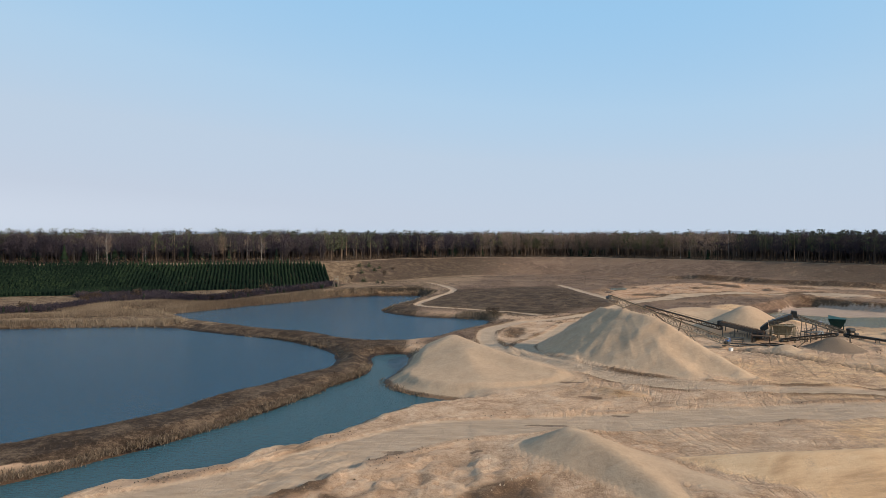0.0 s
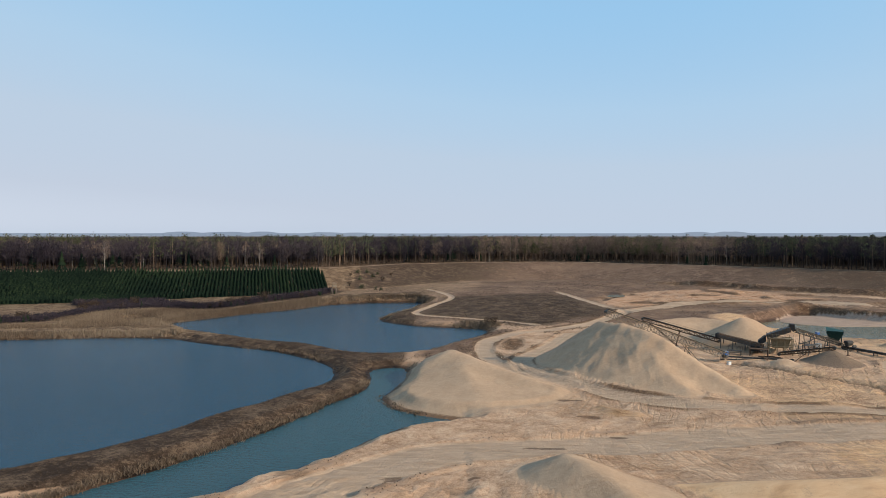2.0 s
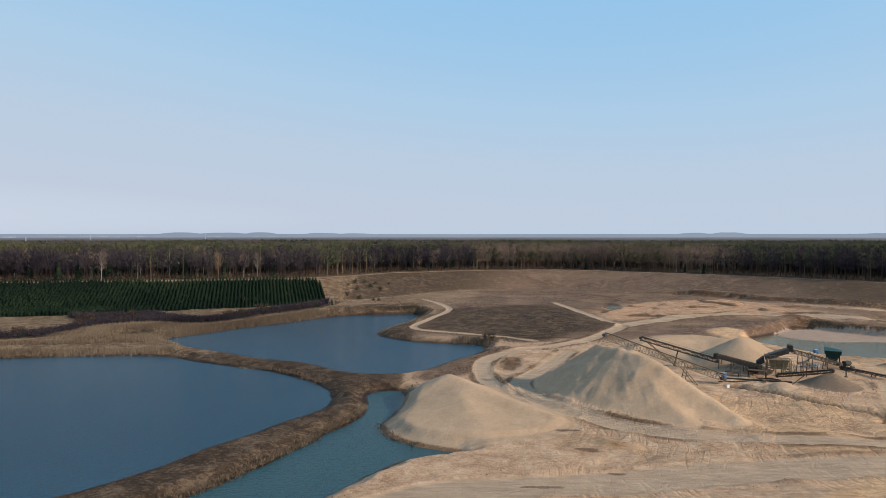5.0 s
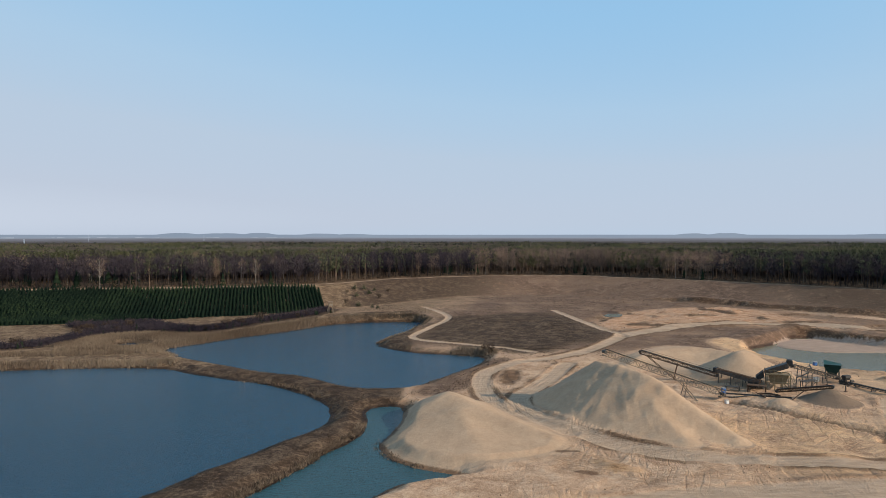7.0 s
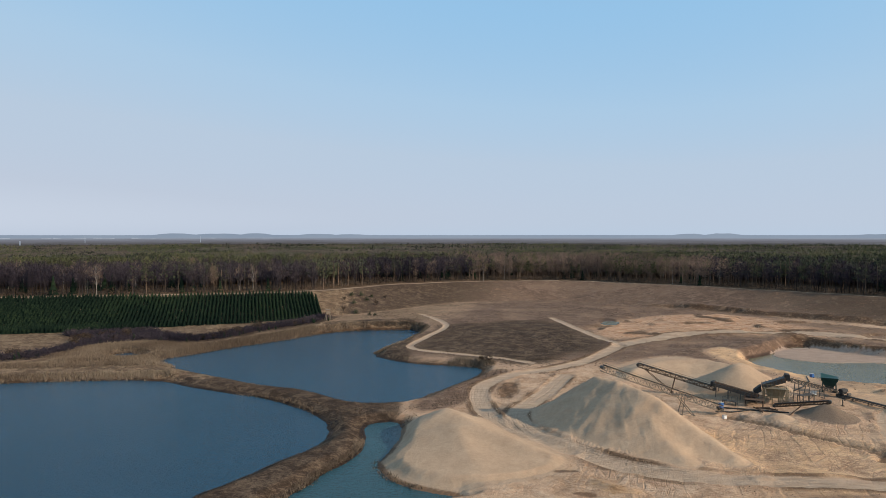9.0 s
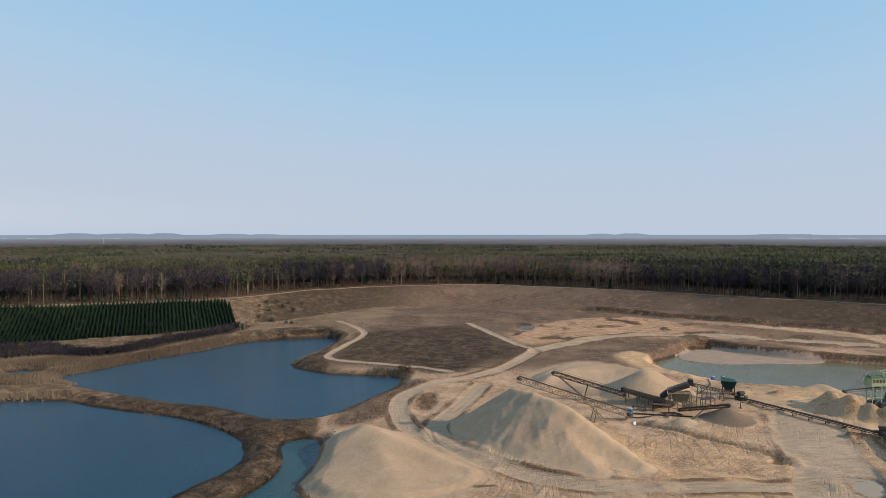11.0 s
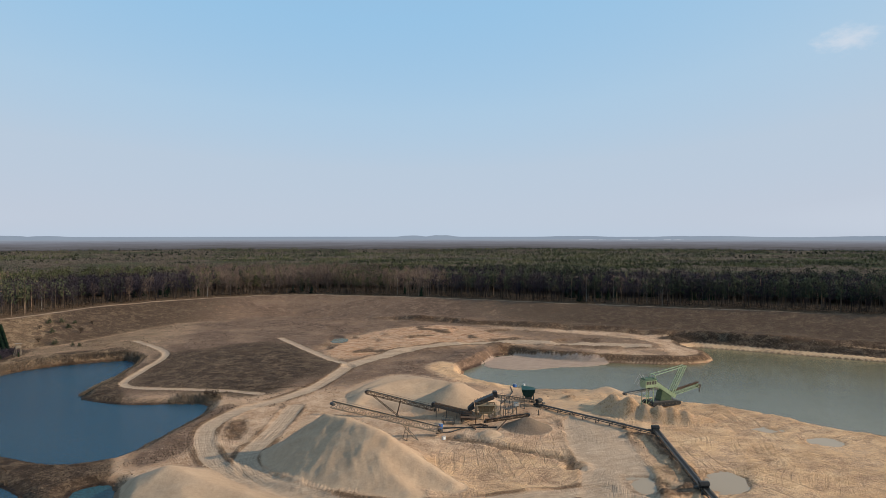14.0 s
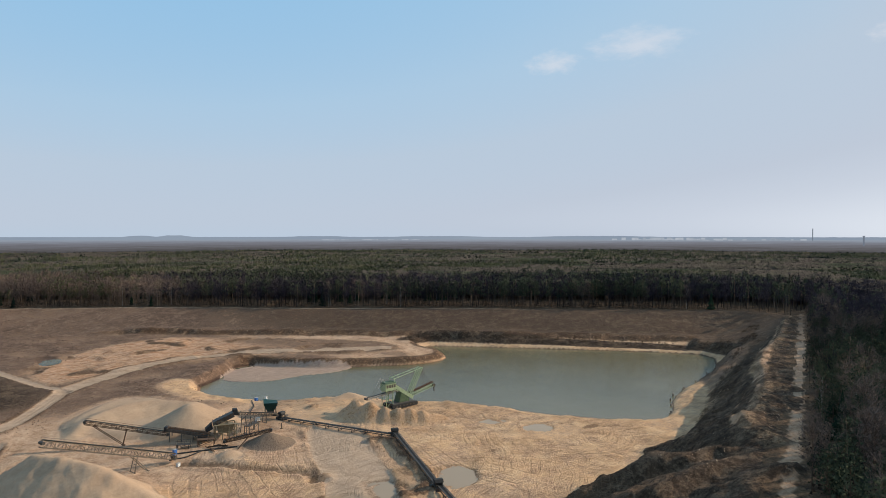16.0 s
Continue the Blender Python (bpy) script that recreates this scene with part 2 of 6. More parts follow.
GROUND = ground_material()
BLUE = water_material("lake_water", (0.015, 0.058, 0.092), (0.008, 0.040, 0.068), 0.12, 1.0, 0.45)
TEAL = water_material("channel_water", (0.030, 0.078, 0.088), (0.020, 0.058, 0.070), 0.12, 0.8, 0.25)
GREEN = water_material("silty_water", (0.165, 0.140, 0.078), (0.120, 0.105, 0.056), 0.14, 0.22, 0.30)
PUDDLE = water_material("puddle_water", (0.40, 0.305, 0.205), (0.32, 0.24, 0.16), 0.2, 0.1, 0.10)
PINE = leafy("pine_needles", [(0.2, (0.024, 0.031, 0.021)), (0.5, (0.054, 0.060, 0.035)), (0.8, (0.105, 0.104, 0.056))], rounded_by=0.6)
SPRUCE = leafy("spruce_needles", [(0.2, (0.008, 0.014, 0.010)), (0.5, (0.013, 0.022, 0.014)), (0.8, (0.026, 0.039, 0.019))], rounded_by=0.5)
TWIG = leafy("bare_twigs", [(0.2, (0.070, 0.052, 0.046)), (0.5, (0.134, 0.096, 0.076)), (0.8, (0.245, 0.166, 0.118))], rounded_by=0.35)
# a denser species; its shade and bluish haze are mixed into the colour
DARK_TWIG = leafy("dense_shade_toned_twigs", [(0.2, (0.020, 0.017, 0.023)), (0.5, (0.037, 0.030, 0.037)), (0.8, (0.070, 0.055, 0.058))], rounded_by=0.35)
# lighter, yellower copy of the pine colour, its sunlit look painted in
OLIVE = leafy("sunlit_olive_needles", [(0.2, (0.036, 0.041, 0.022)), (0.5, (0.076, 0.077, 0.036)), (0.8, (0.135, 0.126, 0.058))], rounded_by=0.6)
BARK = leafy("pine_bark", [(0.2, (0.064, 0.049, 0.040)), (0.6, (0.135, 0.098, 0.073)), (0.85, (0.31, 0.21, 0.145))])
# bark for the dark trees, darkened for the same shade
DARK_BARK = leafy("dark_bark", [(0.2, (0.018, 0.016, 0.018)), (0.6, (0.036, 0.030, 0.031)), (0.85, (0.10, 0.082, 0.072))])
BIRCH = leafy("birch_bark", [(0.2, (0.18, 0.16, 0.14)), (0.8, (0.38, 0.345, 0.30))])
# treetop colours apart from the near trees, with distance haze painted in
HAZED_PINE = leafy("hazed_pine_tops", [(0.2, (0.028, 0.036, 0.026)), (0.5, (0.082, 0.083, 0.044)), (0.8, (0.140, 0.132, 0.064))], single=0.3, rounded_by=0.6)
HAZED_TWIG = leafy("hazed_bare_tops", [(0.2, (0.050, 0.042, 0.041)), (0.5, (0.083, 0.066, 0.056)), (0.8, (0.125, 0.096, 0.070))], single=0.3, rounded_by=0.6)
REED = leafy("dry_reed", [(0.2, (0.085, 0.060, 0.043)), (0.5, (0.160, 0.118, 0.084)), (0.8, (0.27, 0.208, 0.148))])
SHRUB = leafy("dry_shrub", [(0.2, (0.035, 0.025, 0.020)), (0.5, (0.066, 0.046, 0.034)), (0.8, (0.12, 0.085, 0.055))])

# ---- shape of the land ----
def lattice(ix, iy, seed):
    h = (ix * 374761393 + iy * 668265263 + seed * 974634777) & 0xFFFFFFFF
    h = ((h ^ (h >> 13)) * 1274126177) & 0xFFFFFFFF
    return ((h ^ (h >> 16)) & 0xFFFF) / 65535.0


def value_noise(x, y, size, seed=1, octaves=3):
    """Smooth noise from -1 to 1 with the given largest size in metres."""
    out, amp, total = np.zeros_like(x), 1.0, 0.0
    for o in range(octaves):
        u, v = x / size + 17.3 * o, y / size - 9.1 * o
        iu, iv = np.floor(u).astype(np.int64), np.floor(v).astype(np.int64)
        fu, fv = u - iu, v - iv
        fu, fv = fu * fu * (3 - 2 * fu), fv * fv * (3 - 2 * fv)
        s = seed + o * 31
        a = lattice(iu, iv, s) * (1 - fu) + lattice(iu + 1, iv, s) * fu
        b = lattice(iu, iv + 1, s) * (1 - fu) + lattice(iu + 1, iv + 1, s) * fu
        out += amp * (2 * (a * (1 - fv) + b * fv) - 1)
        total, amp, size = total + amp, amp * 0.5, size * 0.5
    return out / total


def rounded(pts, closed=True, times=2):
    """Cut the corners of a line of places, twice over."""
    p = np.array(pts, float)
    for _ in range(times):
        q = np.roll(p, -1, 0) if closed else p[1:]
        a = p if closed else p[:-1]
        new_p = np.stack([a * 0.75 + q * 0.25, a * 0.25 + q * 0.75], 1).reshape(-1, p.shape[1])
        p = new_p if closed else np.vstack([p[:1], new_p, p[-1:]])
    return p


def line_distance(x, y, p, closed):
    """Distance to a line of places and, with heights as a third column, the height there."""
    best, zed = np.full(x.shape, 1e9), np.zeros(x.shape)
    n = len(p) if closed else len(p) - 1
    for i in range(n):
        a, b = p[i], p[(i + 1) % len(p)]
        dx, dy = b[0] - a[0], b[1] - a[1]
        k = np.clip(((x - a[0]) * dx + (y - a[1]) * dy) / (dx * dx + dy * dy + 1e-9), 0, 1)
        d = np.hypot(x - a[0] - k * dx, y - a[1] - k * dy)
        near = d < best
        best = np.where(near, d, best)
        if p.shape[1] > 2:
            zed = np.where(near, a[2] + k * (b[2] - a[2]), zed)
    return best, zed


def inside(x, y, p):
    hit = np.zeros(x.shape, bool)
    for i in range(len(p)):
        a, b = p[i], p[(i + 1) % len(p)]
        if a[1] == b[1]:
            continue
        hit ^= ((a[1] > y) != (b[1] > y)) & (x < a[0] + (y - a[1]) * (b[0] - a[0]) / (b[1] - a[1]))
    return hit


def near(x, y, p, pad):
    return np.nonzero((x > p[:, 0].min() - pad) & (x < p[:, 0].max() + pad) & (y > p[:, 1].min() - pad) & (y < p[:, 1].max() + pad))[0]


def area(x, y, p, pad=30.0):
    """Signed distance to the border of an area, positive outside, cut at pad."""
    out = np.full(x.shape, pad)
    k = near(x, y, p, pad)
    d, _ = line_distance(x[k], y[k], p, True)
    out[k] = np.where(inside(x[k], y[k], p), -d, np.minimum(d, pad))
    return out


def along(x, y, p, pad=20.0):
    out, zed = np.full(x.shape, pad), np.zeros(x.shape)
    k = near(x, y, p, pad)
    d, z = line_distance(x[k], y[k], p, False)
    out[k], zed[k] = np.minimum(d, pad), z
    return out, zed


def smooth(a, b, v):
    k = np.clip((v - a) / (b - a), 0, 1)
    return k * k * (3 - 2 * k)


# borders in plan: pit, lakes, mounds, roads
PIT = rounded([(-700, 340), (-330, 345), (-230, 362), (-146, 376), (-72, 398), (-46, 430), (-26, 455), (6, 476), (55, 489), (97, 490), (140, 460), (180, 423),
               (226, 370), (249, 347), (297, 297), (344, 246), (378, 209), (402, 180), (414, 160), (404, 143), (373, 129), (295, 104), (233, 84), (178, 69),
               (162, 62), (140, 54.5), (120, 48), (100, 44), (80, 43), (50, 38), (20, 32), (-20, 28), (-80, 24), (-200, 10), (-700, 0)], times=1)
LAKE_WEST = rounded([(-138, 219), (-122, 223), (-99, 224), (-86, 222), (-77, 214), (-62, 205), (-49, 199), (-39, 189), (-32, 181), (-27, 172), (-25, 162), (-27, 153),
                     (-33.5, 143), (-40.5, 129), (-46.5, 117.5), (-52.5, 109.5), (-57.5, 102.5), (-63, 96.5), (-90, 86), (-140, 76), (-330, 60), (-330, 208), (-200, 211)], times=1)
LAKE_NORTH = rounded([(-106, 258), (-96, 271), (-87, 285), (-79, 295), (-68, 307), (-57, 326), (-42, 337), (-21, 342), (-9, 340), (-7, 322), (-13, 301), (-19, 287), (-25, 269),
                      (-17, 258), (-6, 250), (6, 247), (17, 243), (14, 229), (7, 217), (0, 206), (-6, 196), (-12, 191), (-21, 191), (-29, 198), (-38, 207), (-48, 211),
                      (-65, 222), (-81, 234), (-95, 246)], times=1)
CHANNEL = rounded([(-8, 172), (-13, 174), (-18, 170), (-16, 156), (-17, 145), (-22, 136), (-24, 129), (-28, 121), (-34, 108), (-40, 99), (-45, 93), (-49, 87), (-53, 82),
                   (-64, 74), (-95, 66), (-92, 58), (-58, 66), (-43, 78), (-37, 84), (-30, 87), (-26, 92), (-19, 100), (-13, 110), (-8, 118), (-4, 121), (1, 122),
                   (6, 123), (-2, 126), (-9, 132), (-13, 141), (-11, 146), (-9, 154)], times=1)
LAKE_EAST = rounded([(114, 256), (117, 236), (122, 222), (131, 214), (142, 211), (152, 204), (157, 190), (167, 180), (177, 163), (183, 140), (192, 122), (202, 110), (213, 109),
                     (235, 121), (252, 124), (276, 129), (300, 133), (332, 149), (325, 169), (304, 200), (278, 234), (262, 257), (250, 270), (238, 262), (240, 246), (231, 234), (214, 233),
                     (190, 248), (173, 260), (162, 274), (152, 290), (135, 272)], times=1)
POND = rounded([(-125, 263), (-127, 272), (-122, 276), (-115, 271), (-111, 262), (-117, 259)])
LAKES = (LAKE_WEST, LAKE_NORTH, CHANNEL, POND, LAKE_EAST)
SHOAL = rounded([(130, 266), (152, 288), (163, 273), (174, 260), (188, 250), (172, 247), (158, 252), (146, 250), (136, 256)])
PUDDLES = [rounded(p) for p in (
    [(110, 113), (113, 121), (121, 125), (124, 118), (117, 111)],
    [(157, 141), (158, 146), (164, 145), (164, 140)],
    [(161, 127), (162, 132), (168, 130), (168, 125)],
    [(95, 117), (97, 127), (104, 127), (103, 117)],
    [(81, 334), (85, 352), (91, 350), (87, 332)])]
MOUND = rounded([(-12, 139), (-8, 151), (-4, 166), (4, 172), (12, 163), (20, 151), (26, 142), (28, 134), (20, 127), (9, 123), (-1, 124), (-9, 130)])
SAND_FAN = rounded([(56, 224), (70, 244), (88, 256), (100, 240), (104, 214), (100, 198), (86, 190), (76, 196), (66, 206)])
FIELD = rounded([(-9, 282), (-6, 296), (7, 318), (10, 332), (35, 336), (58, 345), (62, 316), (72, 277), (36, 238), (17, 258), (-6, 268)])
RED = rounded([(68, 285), (70, 318), (83, 338), (126, 372), (162, 368), (200, 322), (225, 282), (226, 252), (190, 262), (160, 288), (128, 294), (91, 291)])
YARD = rounded([(113, 155), (126, 152), (120, 138), (106, 112), (93, 117), (99, 133)])
LAKESIDE = rounded([(-7, 186), (2, 203), (15, 228), (26, 233), (15, 214), (11, 195), (5, 182), (-5, 175)])
DEBRIS = rounded([(17, 209), (24, 216), (28, 209), (23, 191), (17, 191)])
STAINS = [(15.5, 103.3, 3.4, 0.7), (-6.5, 90.5, 1.4, 0.9), (4.5, 89.6, 1.1, 0.7), (3.5, 120.5, 4.0, 1.2), (26, 121, 2.2, 1.2), (25, 132, 3.2, 0.9), (28.7, 109.5, 2.0, 0.6), (190, 128, 6, 2.5), (178, 118, 4, 1.5)]
CUT = rounded([(100, 262), (112, 266), (118, 258), (122, 240), (127, 222), (120, 212), (110, 220), (104, 236)])
MEADOW = rounded([(-230, 258), (-214, 308), (-172, 315), (-156, 292), (-154, 266), (-166, 256)])
HEDGE = rounded([(-215, 250), (-165, 249), (-146, 262), (-146, 288), (-129, 301), (-108, 293), (-96, 300), (-82, 323), (-66, 338), (-58, 358)], closed=False)
THICKET = rounded([(-172, 312), (-150, 300), (-148, 286), (-128, 296), (-106, 289), (-104, 300), (-124, 312), (-134, 322), (-158, 318)])
PLANTATION = rounded([(-330, 292), (-260, 302), (-197, 313), (-160, 319), (-128, 331), (-92, 341), (-58, 360), (-69, 396), (-146, 373), (-230, 359), (-330, 342)], times=0)
# ridge lines of heaps: x, y, height
HEAPS = [
    # (ridge, slope, kind) kind: 0 sand, 1 grey gravel, 2 damp brown sand
    ([(2.5, 159, 7.3), (10, 150, 5.3), (17, 143.5, 4.3), (23, 138, 3.2)], 0.44, 0),
    ([(5, 150, 4.6), (6, 140, 3.0), (8, 131, 1.8)], 0.26, 6),
    ([(39, 167, 12.6), (41, 163, 13.4), (44, 157, 13.2), (48, 150, 12.2), (54, 143, 7.6), (59, 136, 4.2)], 0.70, 0),
    ([(39, 167, 11.6), (33, 171, 8.0), (29, 174, 4.6)], 0.62, 6),
    ([(44, 154, 10.4), (46, 144, 6.6), (49, 135, 3.4)], 0.50, 6),
    ([(16.5, 89, 5.3), (19, 84, 4.8), (22, 78, 4.0), (24, 72, 3.2)], 0.55, 0),
    ([(19, 86, 4.0), (25, 80, 3.2), (31, 75, 2.4)], 0.36, 6),
    ([(27, 86, 1.8), (36, 83, 3.8), (47, 80, 5.2), (60, 79, 6.2), (76, 80, 7.4)], 0.42, 5),
    ([(88, 200, 10.0), (90, 201, 10.0)], 0.56, 0),
    ([(60, 214, 3.4), (66, 222, 5.0), (76, 226, 6.6), (86, 226, 7.0), (95, 218, 6.0)], 0.42, 0),
    ([(97.4, 170.4, 5.2), (97.8, 170.0, 5.2)], 0.52, 1),
    ([(84, 168, 3.8), (85, 168, 3.8)], 0.6, 0),
    ([(132.9, 178.0, 7.4), (133.4, 176.6, 7.4)], 0.95, 2),
    ([(134.4, 171.8, 7.8), (134.8, 171.2, 7.8)], 0.95, 2),
    ([(137.0, 167.4, 6.5), (137.2, 166.8, 6.5)], 0.95, 2),
    ([(139.6, 164.4, 6.5), (139.8, 164.0, 6.5)], 0.95, 2),
    ([(142.4, 161.8, 6.2), (142.6, 161.4, 6.2)], 0.95, 2),
    ([(145.2, 159.4, 5.6), (145.4, 159.0, 5.6)], 0.95, 2),
    ([(148.4, 157.6, 4.2), (150.8, 156.4, 3.6)], 0.7, 2),
    ([(141, 199, 3.0), (147, 200, 4.2), (152, 199, 5.0)], 0.6, 0),
    ([(129, 196, 3.0), (130, 196, 3.0)], 0.6, 2),
    ([(30, 126, 2.6), (31, 124, 2.6), (35, 122, 2.4)], 0.5, 2),
    ([(60, 127, 2.6), (62, 127, 2.4)], 0.6, 0),
    ([(93, 140, 3.0), (94, 138.5, 3.0)], 0.7, 2),
    # grassy berm along the wood track and dark spoil on the south bank
    ([(400, 138, 15.6), (350, 123, 15.8), (303, 108.5, 16.0), (269, 101.5, 16.3), (256, 97, 15.6), (244, 93.5, 16.6), (232, 87, 15.7), (214, 80.5, 16.6), (203, 76, 16.0), (191, 72.5, 16.8), (179, 69.4, 16.2)], 0.85, 3),
    ([(173, 70, 16.2), (166, 66, 16.0), (160, 61, 15.8), (156.5, 55, 15.0)], 0.62, 7),
    ([(160, 62.2, 14.6), (154, 61, 13.8), (149, 63, 14.0), (148.8, 66.6, 13.8), (144, 68, 13.2), (140.5, 69.4, 13.4), (137.3, 74.1, 12.9), (134.5, 77.2, 11.0), (129.5, 81.2, 8.2), (122, 86, 5.0)], 0.72, 4),
    ([(145, 60, 13.6), (139, 60.5, 14.2), (131, 62.5, 13.8), (121, 65, 12.6)], 0.55, 4),
    ([(141, 47, 16.2), (136, 49, 16.6), (129, 52, 15.2)], 0.5, 4),
]
ROADS = [   # line, half width
    ([(74, 275), (54, 245), (36, 230), (24, 224), (15, 211), (12, 198), (12.5, 178), (15, 164), (21, 151), (27, 143.5)], 2.4),
    ([(42, 222), (31, 196), (21, 178), (19.5, 166), (23, 153), (28.5, 144), (36, 135), (48, 128), (66, 126), (90, 124)], 2.6),
    ([(74, 275), (91, 289), (119, 300), (157, 300), (184, 280), (215, 262)], 3.2),
    ([(90, 113), (74, 113), (47, 110), (28, 105), (10, 102), (0, 101), (-10, 93), (-19, 82), (-30, 74), (-60, 56)], 5.0),
    ([(-8, 372), (4, 342), (6, 324), (-7, 291), (-12, 275), (-2, 265), (19, 256), (34, 243)], 1.3),
    ([(60, 352), (67, 306), (75, 273)], 1.6),
    ([(118, 168), (108, 150), (100, 132), (90, 118)], 8.0),
]
DITCH = rounded([(74, 172), (79, 165), (86, 154), (94, 143), (92, 138)], closed=False)
TRACK = np.array([(-40, -9.0), (0, 3.5), (131, 45), (162, 54.4), (208, 68.8), (291, 95.3), (412, 134.6), (900, 293)], float)


def land(x, y):
    """Height of the ground and its surfaces at places x, y (flat arrays)."""
    bumps, small = value_noise(x, y, 14, 3), value_noise(x, y, 3.0, 7)
    s = -area(x, y, PIT, 70.0)
    north = smooth(150, 260, y + 0.35 * x - 20)
    east = smooth(105, 150, x) * north
    jag = 2.2 * value_noise(x, y, 16, 51)
    floor_z = 1.5 + north * (0.2 + 2.6 * smooth(235, 370, y + 0.3 * x)) + 0.25 * bumps
    width = 21 + north * 23
    top = 14.2 + 0.35 * bumps
    up = np.clip(1 - s / width, 0, 1)
    rise = np.clip(up * 1.08 - 0.04, 0, 1)
    z = floor_z + (top - floor_z) * np.where(north > 0.5, rise, rise + 0.03 * np.sin(rise * 9))
    step = (2.6 + 0.6 * bumps) * smooth(46.5, 40.5, s + jag) * east
    z = np.maximum(z, np.where(s > 0, floor_z + step, -9))
    z = np.where(s < 0, top, z)
    on_slope = smooth(0.02, 0.12, up) * (s > -2)
    rim = smooth(2, -3, s)
    # gullied south bank and the scarp along the north shore
    bank = on_slope * (1 - north)
    z += bank * (1.7 * value_noise(x, y, 11, 21) + 0.6 * small)
    veg = np.zeros_like(x)
    heath = north * smooth(0.0, 0.06, up) * (0.60 + 0.36 * value_noise(x, y, 40, 71) + 0.38 * smooth(110, 230, x)) + bank * 0.5
    # full dark growth on the south bank also stands in for its shade
    veg = bank * 1.0 + 0.62 * north * smooth(0.0, 0.1, up) * smooth(130, 230, x)
    road, red, wet, gravel, straw, ruts, earth, tan = (np.zeros_like(x) for _ in range(8))
    litter = smooth(1, -4, s)
    rim_path = smooth(-0.6, -1.6, s) * smooth(-5.0, -4.0, s + 0.3 * jag) * north
    litter = litter * (1 - rim_path)
    road = np.maximum(road, 0.6 * rim_path * smooth(370, 300, x))
    # slopes beyond the far bank and fields
    f = area(x, y, FIELD, 30)
    veg = np.maximum(veg, smooth(12, -7, f + 8 * value_noise(x, y, 26, 75)) * (0.92 + 0.3 * value_noise(x, y, 18, 73)))
    heath = np.maximum(heath, smooth(258, 300, y + 0.15 * x) * (s > 0) * 0.62 * smooth(120, 70, x - 0.2 * (y - 300)))
    r = area(x, y, RED, 30)
    red = np.maximum(red, smooth(3, -6, r) * (0.75 + 0.3 * bumps))
    red = red * (1 - 0.6 * smooth(150, 190, x + 6 * bumps))
    heath = heath * (1 - 0.85 * np.clip(red, 0, 1))
    terrace = smooth(4, -3, r)
    stair = 1.6 * value_noise(x, y, 30, 41)
    part_step = stair - np.floor(stair)
    z += terrace * (0.9 * (np.floor(stair) + smooth(0.3, 0.7, part_step)) + 0.3 * small)
    earth_step = terrace * smooth(0.22, 0.06, np.abs(part_step - 0.5))
    brown = smooth(228, 268, y + 0.12 * x) * (s > 0) * (x > -30) * smooth(205, 170, x) * (1 - np.clip(red, 0, 1))
    heath = np.maximum(heath, brown * (0.78 + 0.3 * bumps))
    # west side: dry grass
    west = smooth(-20, -60, x - 0.35 * (y - 235)) * (s > 0) * smooth(0.1, 0.0, up) * north
    straw = np.maximum(straw, west * 0.55)
    veg = np.maximum(veg, west * (0.45 + 0.4 * bumps))
    heath = heath * (1 - 0.4 * west)
    veg = np.maximum(veg, 0.80 * smooth(60, -20, x - 0.35 * (y - 400) + 10 * bumps) * north * smooth(0.0, 0.1, up) * (s > 0))
    straw = np.maximum(straw, smooth(-40, -60, x) * (s > 0) * smooth(214, 226, y) * 0.95)
    m = area(x, y, MEADOW, 10)
    straw = np.maximum(straw, smooth(2, -2, m))
    p = area(x, y, PLANTATION, 10)
    veg = np.maximum(veg, smooth(1, -2, p))
    d, _ = along(x, y, HEDGE, 12)
    veg = np.maximum(veg, 0.95 * smooth(9, 5, d + bumps))
    straw = straw * smooth(5, 9, d)
    earth = np.maximum(earth, 0.85 * earth_step * smooth(-0.3, 0.2, bumps))
    earth = np.maximum(earth, 0.9 * east * smooth(38.5, 41, s + jag) * smooth(47, 44.5, s + jag) * (s > 0))
    # heaps
    h = area(x, y, MOUND, 12)
    z = np.maximum(z, np.where(h < 0, 0.8 + np.minimum(-h * 0.3, 1.0 + 0.05 * -h), -9))
    fan = area(x, y, SAND_FAN, 12)
    z = np.where(fan < 0, np.maximum(z, 1.8 + np.minimum(-fan * 0.3, 1.2)), z)
    clean = np.maximum(smooth(2, -2, h), smooth(2, -3, fan))
    heath = heath * (1 - clean)
    for ridge, slope, kind in HEAPS:
        rp = rounded(ridge, closed=False, times=1)
        top_z = max(q[2] for q in ridge)
        pad = top_z / slope + 4
        k = near(x, y, rp, pad)
        d, rz = line_distance(x[k], y[k], rp, False)
        rough = 0.12 * small[k] + 0.12 * value_noise(x[k], y[k], 6, 13) * (kind == 2) + (1.3 * value_noise(x[k], y[k], 8, 15) + 0.9 * small[k]) * (kind in (3, 4, 7)) * (1.3 if kind == 4 else 0.75)
        if kind == 3:   # the berm falls gently to the track and steeply to the pit
            slope = np.where(y[k] > np.interp(x[k], rp[::-1, 0], rp[::-1, 1]), slope, 0.25)
        if kind == 7:
            slope = np.where((x[k] - 0.75 * y[k] > 114.5) & (s[k] < 4), 0.34, slope)
        hz = rz - slope * np.sqrt(d * d + (0.9 if kind in (0, 6) else 0.25)) + rough * smooth(0, 3, d)
        over = hz - z[k]
        melt = {2: 0.08, 6: 4.0}.get(kind, 0.6)
        z[k] = np.where(over > -6, 0.5 * (hz + z[k] + np.sqrt(over * over + melt)) - 0.06 * smooth(-6, -2, over), z[k])
        on = smooth(-0.3, 0.3, over)
        clean[k] = np.maximum(clean[k], on * (1.0, 0.5, 0.5, 0.0, 0.0, 1.0, 1.0, 0.0)[kind])
        heath[k] *= 1 - on * (kind < 3 or kind == 6)
